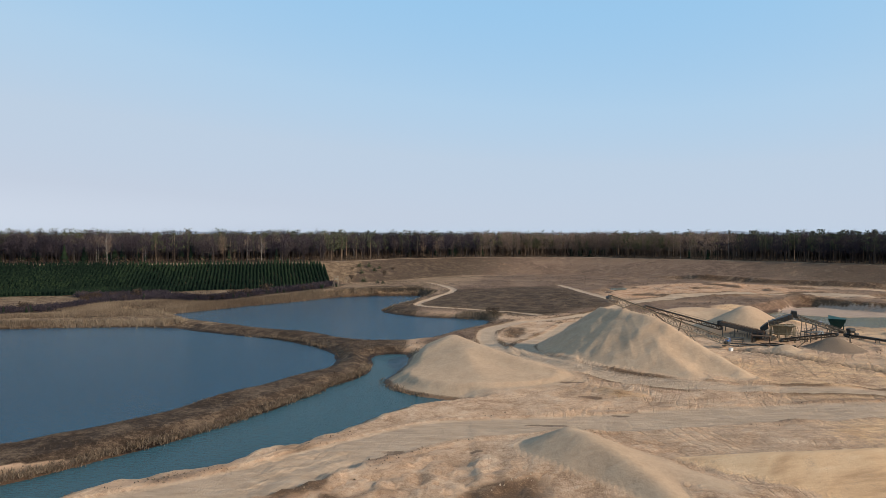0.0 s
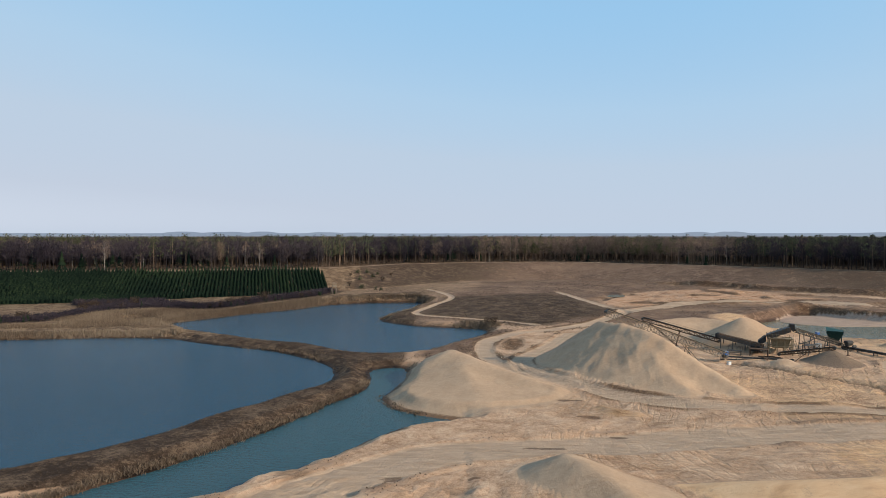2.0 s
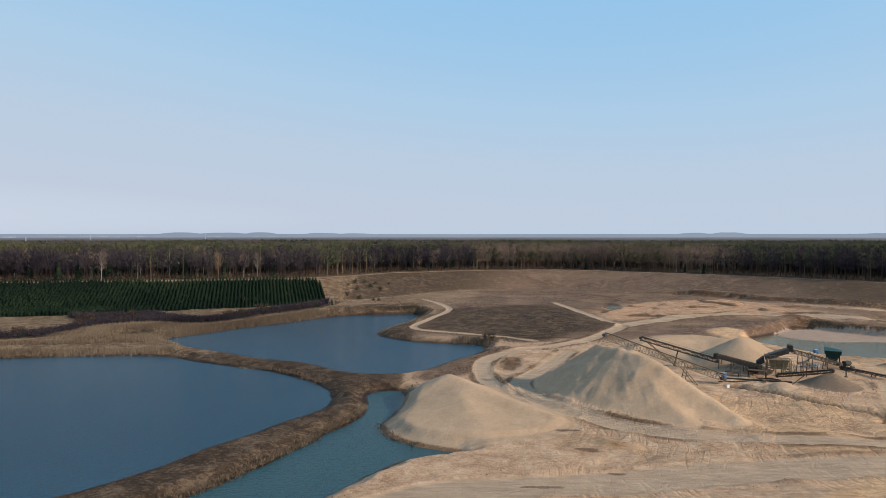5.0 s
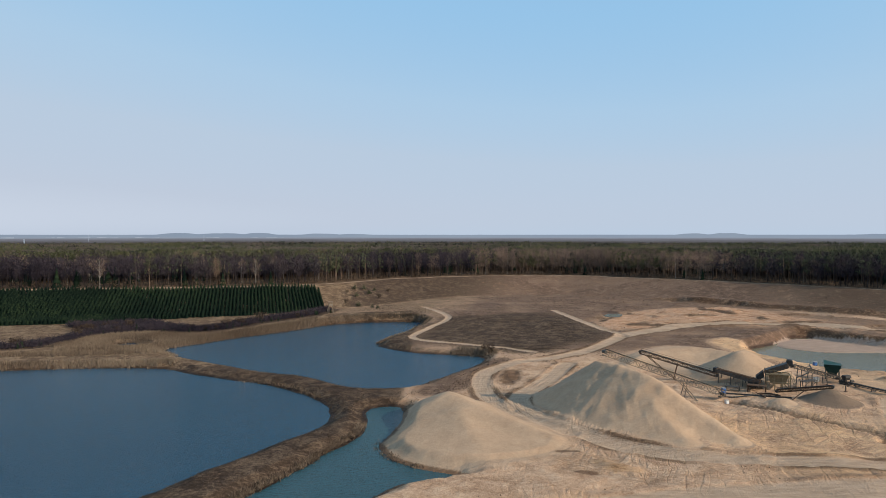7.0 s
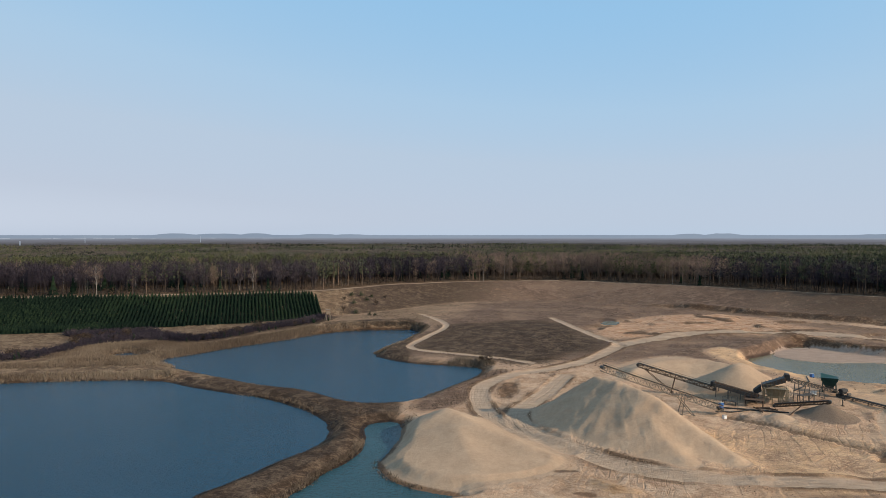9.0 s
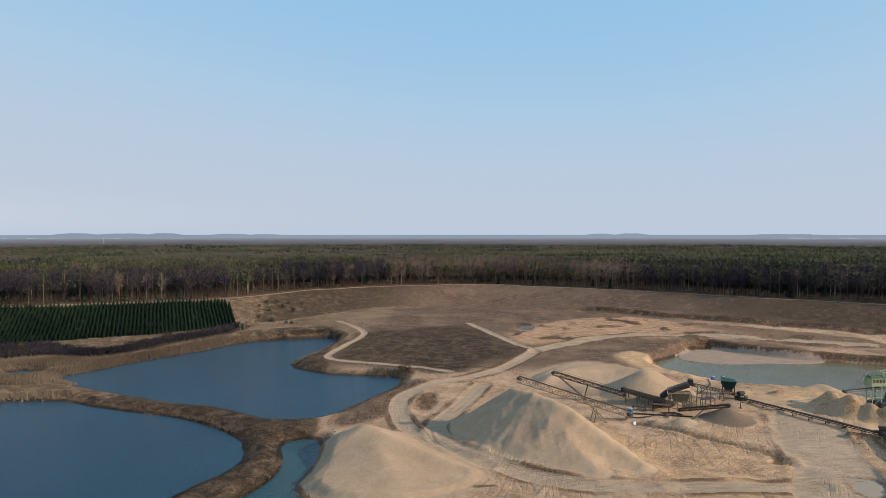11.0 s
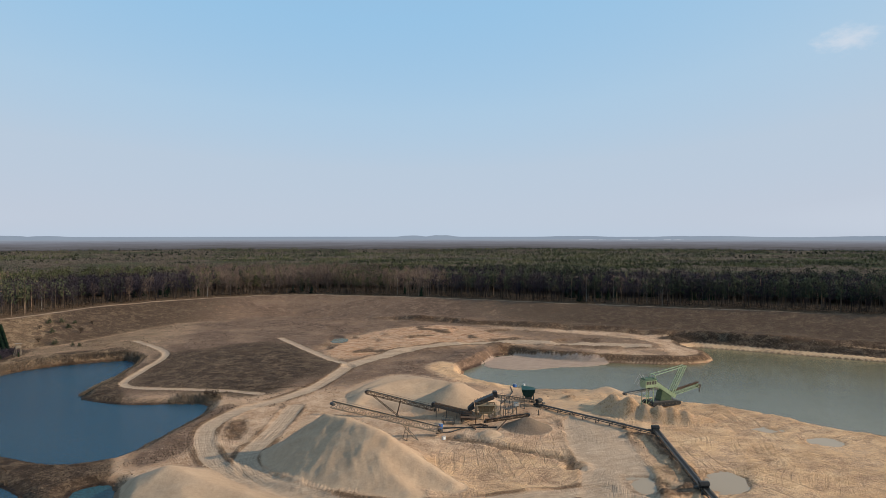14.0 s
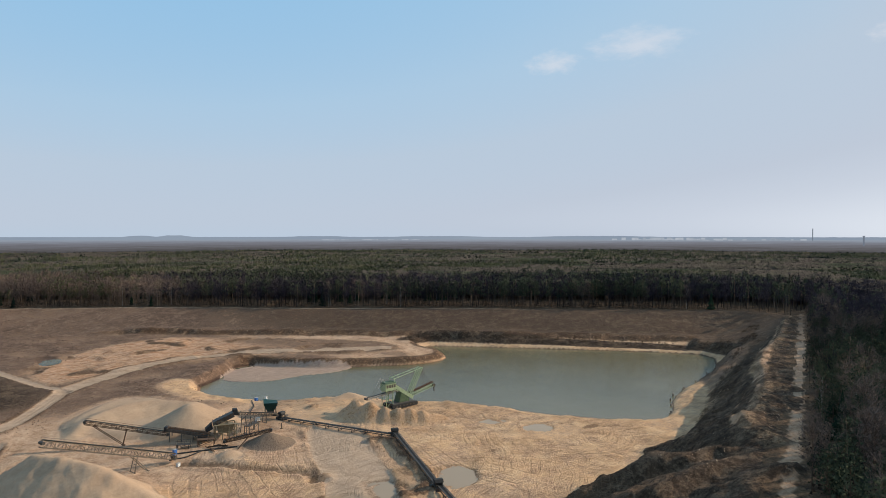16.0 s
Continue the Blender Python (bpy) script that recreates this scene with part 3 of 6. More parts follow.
        if kind == 5:
            tan[k] = np.maximum(tan[k], on * 0.95)
        if kind == 1:
            gravel[k] = np.maximum(gravel[k], on)
        if kind == 2:
            tan[k] = np.maximum(tan[k], on * 0.6)
            wet[k] = np.maximum(wet[k], on * 0.4)
        if kind in (3, 7):
            # golden grass painted on the lit crest only, darker flanks for tree shade
            lit_grass = 0.42 + 0.7 * value_noise(x[k], y[k], 7, 17) - 0.8 * smooth(1.8, 4.5, d)
            straw[k] = np.maximum(straw[k], on * lit_grass)
            veg[k], heath[k] = np.maximum(veg[k] * (1 - 0.8 * on), on * smooth(1.2, 4, d + 2 * small[k])), heath[k] * (1 - 0.8 * on)
            litter[k] *= 1 - on
            earth[k] = np.maximum(earth[k], on * 0.8 * smooth(0.3, -0.3, value_noise(x[k], y[k], 4, 19)))
        if kind == 4:
            earth[k] = np.maximum(earth[k], on * 0.75)
            # the spoil's dark tone is deepened to stand in for shade on it
            veg[k] = np.maximum(veg[k], on * (0.75 + 0.4 * value_noise(x[k], y[k], 6, 23)))
            heath[k] *= 1 - on
            litter[k] *= 1 - on
    # runnels down the great heap
    k = near(x, y, np.array([(22, 124), (72, 176)], float), 4)
    ang = np.arctan2(y[k] - 160, x[k] - 42)
    z[k] += clean[k] * smooth(2.2, 6, z[k]) * (0.30 * value_noise(ang * 62, np.hypot(x[k] - 42, y[k] - 160) * 0.10, 1.3, 5) + 0.22 * small[k] + 0.22 * value_noise(x[k], y[k], 1.8, 29, 2) * smooth(4, 9, z[k]))
    aside, worn = np.full(x.shape, 11.5), np.zeros_like(x)
    # roads lie a hand deep, with a rim
    for line, half in ROADS:
        d, _ = along(x, y, rounded(line, closed=False), half + 6)
        on = smooth(half + 0.8, half - 0.6, d + 0.3 * small) * (1 - clean * 0.95)
        road = np.maximum(road, on)
        z += -0.25 * on + 0.3 * (1 - clean) * smooth(half + 2.2, half + 0.9, d) * smooth(half, half + 0.9, d) * (0.6 + 0.6 * bumps)
        keep = 1 - on
        aside = np.minimum(aside, d)
        worn = np.maximum(worn, smooth(half + 5, half + 0.5, d) * (1 - clean) * (1.0 if 2 < half < 4 else 0.5 if half < 6 else 0.0))
        earth = np.maximum(earth, (2 < half < 4) * (1 - clean) * 0.72 * smooth(1.9, 0.5, np.abs(d - half - 0.7 + 0.6 * bumps)) * smooth(-0.35, 0.25, value_noise(x, y, 14, 57)))
        heath = np.maximum(heath, (half > 2) * 0.55 * smooth(half + 5, half + 1, d) * smooth(-0.1, 0.5, value_noise(x, y, 9, 59)) * (1 - clean))
        veg, heath, straw, red = veg * keep, heath * keep, straw * keep, red * keep
    d, _ = along(x, y, TRACK, 12)
    on = smooth(1.3, 0.5, d + 0.6 * value_noise(x, y, 7, 97))
    road = np.maximum(road, on * (0.24 + 0.35 * bumps))
    litter, heath = litter * (1 - on), heath * (1 - on)
    straw = np.maximum(straw, smooth(7, 3, d) * 0.15 * (1 - on) * (x > 60))
    # dark verge beside the track, for brush and for tree shade painted in
    veg = np.maximum(veg, smooth(12, 7, d) * smooth(0.9, 1.5, d) * 0.95 * (x > 60) * (s < 3))
    d, _ = along(x, y, DITCH, 5)
    on = smooth(2.2, 0.4, d + 0.5 * small)
    z -= 0.55 * on
    z += 0.35 * smooth(4.2, 2.8, d) * smooth(1.4, 2.8, d) * (1 + small)
    earth = np.maximum(earth, 0.62 * smooth(2.4, 0.8, d + 0.8 * small))
    # rutted working floor
    flat = (s > 20) * (1 - north) * smooth(10, 22, x + 0.2 * (y - 100)) + smooth(100, 130, x) * (y < 205) * (s > 12)
    graded = 0.85 * smooth(0.0, 0.3, value_noise(x, y, 24, 161)) * np.clip(flat, 0, 1) * (0.2 + 0.6 * smooth(90, 125, x))
    ruts = np.clip(flat, 0, 1) * (1 - clean) * (1 - gravel) * (1 - 0.6 * road) * (1 - 0.8 * graded)
    z += 0.25 * ruts * small + 0.35 * ruts * bumps
    tan = np.maximum(tan, smooth(95, 135, x) * (s > 6) * (y < 240) * (0.62 + 0.3 * bumps) * (1 - road) * (1 - clean * 0.6))
    tan = np.maximum(tan, smooth(50, 62, x) * smooth(175, 150, y) * (0.5 + 0.35 * bumps) * (s > 6) * (1 - road) * (1 - clean))
    # lumpy spoil by the near shore
    spoil = smooth(92, 82, y + 0.35 * x) * smooth(58, 66, y) * smooth(-30, -16, x) * smooth(15, 9, x)
    lumps = value_noise(x, y, 5.5, 77)
    z += spoil * (0.2 * lumps + 0.3 * small + 0.5 * value_noise(x, y, 1.4, 79, 2) + 0.2)
    earth = np.maximum(earth, spoil * 0.75 * smooth(0.2, -0.4, lumps + 0.5 * small))
    # the fenced-off yard between the belts, and disturbed patches
    q = area(x, y, YARD, 8)
    rim_y = smooth(2.2, 0.6, np.abs(q + jag))
    z += rim_y * (0.7 + 0.5 * small) * (road < 0.5)
    earth = np.maximum(earth, np.maximum(rim_y * 0.95, smooth(1, -2, q) * (0.25 + 0.5 * bumps)) * (1 - 0.5 * road))
    q = area(x, y, DEBRIS, 8)
    on = smooth(1.5, -2, q + jag)
    z += on * (0.5 * small + 0.5 * value_noise(x, y, 4, 87))
    earth = np.maximum(earth, on * 0.8)
    q = area(x, y, LAKESIDE, 8)
    heath = np.maximum(heath, smooth(4, -3, q + jag) * 0.85 * (1 - road))
    for ax, ay, ra, rb in STAINS:
        k = near(x, y, np.array([(ax, ay)], float), ra + 2)
        d = np.hypot((x[k] - ax) / ra, (y[k] - ay) / rb) + 0.35 * small[k]
        wet[k] = np.maximum(wet[k], 0.75 * smooth(1.15, 0.8, d))
    # red benches cut in steps, and the ground round them
    bench = smooth(60, 110, x) * north * (s > 38) * (1 - terrace)
    z += bench * (0.35 * small + 0.5 * bumps)
    heath = np.maximum(heath, bench * 0.55 * smooth(-0.2, 0.3, bumps) * (1 - road))
    heath = np.maximum(heath, terrace * 0.66 * smooth(150, 185, x + 8 * bumps) * (1 - 0.6 * road))
    # lakes: shores and beds
    shore = np.full(x.shape, 30.0)
    for i, lake in enumerate(LAKES):
        d = area(x, y, lake, 30.0) + 0.9 * bumps + (0.35 if i < 4 else 0.1) * small
        shore = np.minimum(shore, d)
        reach = 5.0 if i < 4 else 4.6 + 2.5 * smooth(235, 215, y + 0.1 * (x - 150)) + 6.0 * smooth(386, 394, x + 0.55 * y) * (x > 200)
        if i == 4:
            lip = (2.9 + 0.4 * bumps) * smooth(222, 236, y + 0.1 * (x - 150)) * smooth(150, 160, x) * smooth(392, 384, x + 0.55 * y)
            earth = np.maximum(earth, 0.9 * smooth(0.2, 1.2, d) * smooth(7.5, 4.5, d) * (lip > 0.1))
            z = np.where((d > 0) & (d < 25) & (lip > 0.1), np.maximum(z, lip), z)
        z = np.where(d > 0, np.minimum(z, 0.12 + smooth(-0.4, reach, d) * np.maximum(z, 0.8) + 3 * np.maximum(d - reach, 0)), np.maximum(-3, 0.35 * d))
    blue = (x < 60)
    causeway = smooth(16, 9, shore) * blue * np.clip(smooth(-6, -13, x) * (y > 0.75 * (x + 60) + 82) + 0.0, 0, 1)
    veg = np.maximum(veg, causeway * 1.0 * (1 - clean) * (1 - road))
    straw = straw * (1 - smooth(20, 10, shore) * (y < 218))
    sandy = smooth(3, -1, y - 0.95 * x - 120) * (x > -60)
    veg = np.maximum(veg, smooth(5, 1.5, shore) * blue * 0.55 * (1 - clean) * (1 - sandy)) * (1 - sandy * smooth(16, 10, shore))
    z += sandy * smooth(4.5, 2.5, shore) * smooth(0.2, 1.2, shore) * (0.35 + 0.5 * small + 0.3 * bumps)
    wet = np.maximum(wet, smooth(1.6 - sandy, 0.4 - 0.3 * sandy, shore))
    q = area(x, y, CUT, 8)
    on = smooth(3.0, -3.0, q + 1.2 * jag) * (0.8 + 0.2 * bumps)
    heath, earth, veg, red = (a * (1 - on) for a in (heath, earth, veg, red))
    tan = np.maximum(tan, on)
    shore_side = smooth(386, 394, x + 0.55 * y) * (x > 200)
    veg = np.maximum(veg, shore_side * smooth(3.0, 5.0, shore + bumps) * smooth(17, 12, shore + 2 * bumps))
    beach = smooth(5.0, 3.0, shore + bumps) * smooth(0.2, 1.0, shore) * shore_side
    heath, earth, veg = (a * (1 - beach) for a in (heath, earth, veg))
    tan = np.maximum(tan, beach * 0.8)
    q = area(x, y, SHOAL, 6)
    silt = smooth(2.0, 0.5, q)
    z = np.where(q < 1, np.maximum(z, 0.07 + 0.05 * small - 0.1 * np.maximum(q, 0)), z)
    wet = np.where(q < 1.5, 0.1, wet)
    earth = np.where(q < 1.5, 0.0, earth)
    for pud in PUDDLES:
        q = area(x, y, pud, 6) + 1.5 * value_noise(x, y, 5, 33)
        z = z - 0.6 * smooth(1.5, -0.7, q) * (q < 1.5)
        wet = np.maximum(wet, 0.5 * smooth(2.6, 0.2, q))
    surfaces = np.stack([np.clip(a, 0, 1) for a in (veg, heath, road, red, wet, gravel, straw, litter, ruts, earth, tan, np.maximum(clean, graded), aside / 12, worn, silt)], 1)
    return z, surfaces


def ground_z(x, y):
    return float(land(np.array([x], float), np.array([y], float))[0][0])


def steps(*spans):
    """Coordinates from spans of (start, end, step), rising."""
    return np.unique(np.concatenate([np.linspace(a, b, max(2, round((b - a) / s) + 1)) for a, b, s in spans]).round(3))


def sheet(name, verts, faces, mat):
    """A mesh object from arrays of places and of triangles or quads."""
    me = bpy.data.meshes.new(name)
    k = faces.shape[1]
    me.vertices.add(len(verts))
    me.vertices.foreach_set("co", np.asarray(verts, np.float32).ravel())
    me.loops.add(faces.size)
    me.loops.foreach_set("vertex_index", faces.astype(np.int32).ravel())
    me.polygons.add(len(faces))
    me.polygons.foreach_set("loop_start", np.arange(0, faces.size, k, dtype=np.int32))
    me.update(calc_edges=True)
    me.materials.append(mat)
    return me


def grid_faces(nx, ny):
    i = (np.arange(ny - 1)[:, None] * nx + np.arange(nx - 1)[None, :]).ravel()
    return np.stack([i, i + 1, i + nx + 1, i + nx], 1)


FAR = [-5000, -3600, -2600, -1800, -1200, -800, -560, -420, -340]
gx = np.concatenate([FAR, steps((-330, -70, 1.6), (-70, 64, 0.62), (64, 170, 0.85), (170, 420, 1.5)), [440, 480, 540, 640, 800, 1200, 1800, 2600, 3600, 5000]])
gy = np.concatenate([[-2600, -1500, -800, -400, -200, -100, -50, -20], steps((0, 30, 3.0), (30, 64, 1.3), (64, 140, 0.55), (140, 265, 0.85), (265, 400, 1.25), (400, 500, 2.2)), [520, 560, 640, 800, 1100, 1600, 2300, 3300, 5000]])
XX, YY = np.meshgrid(gx, gy)
gz, surf = land(XX.ravel(), YY.ravel())
me = sheet("ground", np.stack([XX.ravel(), YY.ravel(), gz], 1), grid_faces(len(gx), len(gy)), GROUND)
me.polygons.foreach_set("use_smooth", np.ones(len(me.polygons), bool))
for i, name in enumerate(("surface_a", "surface_b", "surface_c", "surface_d", "surface_e")):
    a = me.attributes.new(name, "FLOAT_COLOR", "POINT")
    a.data.foreach_set("color", np.concatenate([surf[:, 3 * i:3 * i + 3], np.ones((len(surf), 1))], 1).astype(np.float32).ravel())
tagged(new("ground", me), "sandy quarry floor with heath slopes and wooded rim", "ground", kind="structure")


def water(name, border, z, mat, label):
    p = border
    bm = bmesh.new()
    bm.faces.new([bm.verts.new((a, b, z)) for a, b in p])
    me = bpy.data.meshes.new(name)
    bm.to_mesh(me)
    bm.free()
    me.materials.append(mat)
    return tagged(new(name, me), label, "water", kind="structure")


def wider(p, by):
    """An outline moved outwards by about the given metres."""
    q, r = np.roll(p, 1, 0), np.roll(p, -1, 0)
    t = r - q
    t /= np.hypot(t[:, 0], t[:, 1])[:, None] + 1e-9
    n = np.stack([t[:, 1], -t[:, 0]], 1)
    turn = np.sum(p[:, 0] * np.roll(p[:, 1], -1) - np.roll(p[:, 0], -1) * p[:, 1])
    return p + n * by * (1 if turn > 0 else -1)


water("water_1", [(-340, 50), (60, 50), (60, 345), (-340, 345)], 0.0, BLUE, "dark blue lake water with fine ripples")
water("water_3", wider(CHANNEL, 4.0), 0.006, TEAL, "narrow teal channel between the banks")
water("water_2", [(100, 95), (345, 95), (345, 300), (100, 300)], 0.0, GREEN, "calm silty green quarry lake")
for pud in PUDDLES:
    cx, cy = pud.mean(0)
    pool = cy > 300
    water("puddle", wider(pud, 2.6), ground_z(cx, cy) + 0.2, GREEN if pool else PUDDLE, "small dark pool below the slope" if pool else "shallow muddy puddle on the sand")

# ---- woods ----
rng = np.random.default_rng(5)


def tri_cloud(n, size, spread, at):
    """n loose triangles round a place: leaf and needle clumps."""
    c = np.array(at) + rng.normal(0, 1, (n, 3)) * np.array(spread)
    a, b = rng.normal(0, 1, (n, 3)), rng.normal(0, 1, (n, 3))
    a /= np.linalg.norm(a, axis=1)[:, None]
    b -= a * (a * b).sum(1)[:, None]
    b /= np.linalg.norm(b, axis=1)[:, None]
    s = size * rng.uniform(0.6, 1.3, (n, 1))
    return np.stack([c + a * s, c - a * s * 0.5 + b * s * 0.8, c - a * s * 0.5 - b * s * 0.8], 1).reshape(-1, 3), np.arange(3 * n).reshape(n, 3)


def rod(a, b, r0, r1, sides=4):
    """A tapered stick from a to b."""
    a, b = np.array(a, float), np.array(b, float)
    w = (b - a) / (np.linalg.norm(b - a) + 1e-9)
    u = np.cross(w, (0.3, 0.9, 0.2))
    u /= np.linalg.norm(u)
    v = np.cross(w, u)
    k = np.arange(sides) * 2 * math.pi / sides
    ring = np.cos(k)[:, None] * u + np.sin(k)[:, None] * v
    pts = np.vstack([a + ring * r0, b + ring * r1])
    i = np.arange(sides)
    j = (i + 1) % sides
    return pts, np.vstack([np.stack([i, j, j + sides], 1), np.stack([i, j + sides, i + sides], 1)])


def join(pieces):
    vs, fs, at = [], [], 0
    for v, f in pieces:
        vs.append(v)
        fs.append(f + at)
        at += len(v)
    return np.vstack(vs), np.vstack(fs)


def pine_shape(h, fine):
    trunk = [rod((0, 0, -0.3), (0.2, 0.1, h * 0.55), 0.19, 0.13, 5 if fine else 3), rod((0.2, 0.1, h * 0.55), (0.1, 0.3, h * 0.97), 0.13, 0.04, 5 if fine else 3)]
    crown, clumps = [], 26 if fine else 11
    for k in range(clumps):
        z = h * (0.46 + 0.52 * (k + 0.5) / clumps)
        out = (2.4 - 1.9 * ((z / h - 0.46) / 0.54) ** 1.8) * rng.uniform(0.3, 1.15)
        a = rng.uniform(0, 6.28)
        p = (out * math.cos(a), out * math.sin(a), z)
        if fine:
            trunk.append(rod((0.15, 0.15, z - 0.7), p, 0.06, 0.02, 3))
        crown.append(tri_cloud(15 if fine else 5, 0.34 if fine else 0.62, (0.8, 0.8, 0.5), p))
    return join(trunk), join(crown)


def bare_shape(h, fine):
    """A leafless tree: a slender bole that forks, and a rounded crown of fine twigs that spread from it."""
    trunk = [rod((0, 0, -0.3), (0.15, 0, h * 0.5), 0.15, 0.09, 5 if fine else 3), rod((0.15, 0, h * 0.5), (0.3, 0.2, h * 0.9), 0.09, 0.03, 4 if fine else 3)]
    crown = []
    for k in range(34 if fine else 15):
        up = rng.uniform(-1, 1)
        a, r = rng.uniform(0, 6.28), math.sqrt(1 - up * up) * rng.uniform(0.45, 1.0) * 0.165 * h
        tip = np.array((r * math.cos(a), r * math.sin(a), h * (0.66 + 0.31 * up)))
        if fine:
            trunk.append(rod((0.1, 0.05, max(h * 0.25, tip[2] - 0.9 * r - 0.8)), tip, 0.055, 0.02, 3))
        n = 16 if fine else 9
        c = tip + rng.normal(0, 0.6 if fine else 0.75, (n, 3))
        d = rng.normal(0, 0.55, (n, 3)) + (0.55 * math.cos(a), 0.55 * math.sin(a), 0.45 + 0.35 * up)
        d *= 0.9 if fine else 1.15
        side = np.cross(d, rng.normal(0, 1, (n, 3)))
        side *= (0.065 if fine else 0.13) / (np.linalg.norm(side, axis=1)[:, None] + 1e-9)
        crown.append((np.stack([c - side, c + side, c + d], 1).reshape(-1, 3), np.arange(3 * n).reshape(n, 3)))
    return join(trunk), join(crown)


def spruce_shape(h, fine, girth=0.23):
    tiers = 8 if fine else 4
    crown = []
    for k in range(tiers):
        z0 = h * (0.08 + 0.80 * k / tiers)
        r = girth * h * (1 - k / tiers) * rng.uniform(0.9, 1.1) + 0.12
        m = 9 if fine else 5
        a = np.arange(m) * 2 * math.pi / m + rng.uniform(0, 6)
        rr = r * rng.uniform(0.75, 1.15, m)
        ring = np.stack([rr * np.cos(a), rr * np.sin(a), z0 - 0.06 * h * rng.uniform(0.4, 1, m)], 1)
        v = np.vstack([ring, [(0, 0, z0 + h * 0.3 * (1 - 0.4 * k / tiers))]])
        i = np.arange(m)
        crown.append((v, np.stack([i, (i + 1) % m, np.full(m, m)], 1)))
    return join([rod((0, 0, -0.2), (0, 0, h * 0.5), 0.02 * h, 0.012 * h, 4)]), join(crown)


KINDS = {   # shape, bark, crown, words
    "pine_tree": (pine_shape, BARK, PINE, "tall pine with a bare trunk and dark needle crown"),
    "olive_pine": (pine_shape, BARK, OLIVE, "tall pine with a yellowish-green crown toned as sunlit"),
    "bare_tree": (bare_shape, BARK, TWIG, "leafless grey-brown tree at the wood's edge"),
    "dark_tree": (bare_shape, DARK_BARK, DARK_TWIG, "leafless broadleaf tree at the wood's edge, toned dark for shade and haze"),
    "birch_tree": (bare_shape, BIRCH, TWIG, "leafless birch with a pale trunk"),
    "spruce_tree": (spruce_shape, BARK, SPRUCE, "dark green spruce at the wood's edge"),
}


def tree(kind, h):
    """A tree of its own: trunk with limbs and a crown, at the origin."""
    shape, bark, leaf, label = KINDS[kind]
    (tv, tf), (cv, cf) = shape(h, True)
    top = tagged(new(kind), label, "tree", "trees at the wood's edge")
    for name, v, f, m in (("trunk", tv, tf, bark), ("crown", cv, cf, leaf)):
        ob = new(name, sheet(name, v, f, m))
        ob.parent = top
    return top


def scatter(shapes, places, turns, sizes, picks):
    """Many copies of some shapes in one pair of arrays."""
    vs, fs, at = [], [], 0
    for k, (v, f) in enumerate(shapes):
        w = picks == k
        if not w.any():
            continue
        p, t, s = places[w], turns[w], sizes[w]
        c, n = np.cos(t)[:, None], np.sin(t)[:, None]
        x, y, z = v[:, 0][None], v[:, 1][None], v[:, 2][None]
        q = np.stack([(x * c - y * n) * s[:, None] + p[:, 0:1], (x * n + y * c) * s[:, None] + p[:, 1:2], z * s[:, None] + p[:, 2:3]], 2)
        m = len(p)
        vs.append(q.reshape(-1, 3))
        fs.append((f[None] + (np.arange(m) * len(v))[:, None, None]).reshape(-1, 3) + at)
        at += m * len(v)
    return np.vstack(vs), np.vstack(fs)


def rim_places(step, lo, hi, jitter, x_range=(-420, 520)):
    """Jittered places whose distance outside the pit's edge lies between lo and hi."""
    x, y = np.meshgrid(np.arange(x_range[0], x_range[1], step), np.arange(-80, 700, step))
    x, y = x.ravel() + rng.uniform(-jitter, jitter, x.size), y.ravel() + rng.uniform(-jitter, jitter, x.size)
    s = area(x, y, PIT, 200.0)
    return x, y, s


# the wood's edge, tree by tree
x, y, s = rim_places(4.6, 0, 0, 2.0)
trackside = np.interp(x, TRACK[:, 0], TRACK[:, 1])
north_side = (y > 150) & (y - 0.35 * x > 40)
south_side = (y < trackside - 3) & (x > 105)
edge_north = north_side & (s > 9) & (s < 26)
edge_south = south_side & (y > trackside - 16) & (x < 520)
pool = np.nonzero((edge_north & (x > -300)) | edge_south)[0]
pool = rng.permutation(pool)[:300]
masters = {k: [tree(k, h) for h in hs] for k, hs in (("pine_tree", (17.5, 16, 18.5)), ("olive_pine", (16.5, 18)), ("bare_tree", (16, 17.5, 14)), ("dark_tree", (15.5, 17, 14.5)), ("birch_tree", (17, 15)), ("spruce_tree", (13, 9)))}
used = {}
pool_z = dict(zip(pool.tolist(), land(x[pool], y[pool])[0].tolist()))
for i in pool.tolist():
    south = y[i] < 150 and x[i] > 100
    west_end = x[i] < 20 + 26 * rng.normal()
    odds = [0.25, 0.08, 0.36, 0.05, 0.10, 0.16] if south else [0.05, 0.02, 0.05, 0.82, 0.05, 0.01] if west_end else [0.08, 0.32, 0.48, 0.04, 0.07, 0.01] if x[i] < 190 else [0.46, 0.02, 0.12, 0.34, 0.06, 0.0]
    kind = rng.choice(["pine_tree", "olive_pine", "bare_tree", "dark_tree", "birch_tree", "spruce_tree"], p=odds)
    k = int(rng.integers(len(masters[kind])))
    m = pose(x[i], y[i], pool_z[i], 0, 0, rng.uniform(0, 360)) @ Matrix.Scale((0.62 + 0.022 * min(trackside[i] - y[i], 14)) * rng.uniform(0.8, 1.2) if south else rng.uniform(0.9, 1.08), 4)
    ob = masters[kind][k]
    if (kind, k) not in used:
        used[kind, k] = True
        ob.matrix_basis = m
    else:
        copy_thing(ob, m)

# the wood behind it
x, y, s = rim_places(4.4, 0, 0, 2.1)
trackside = np.interp(x, TRACK[:, 0], TRACK[:, 1])
north_side = (y > 150) & (y - 0.35 * x > 40)
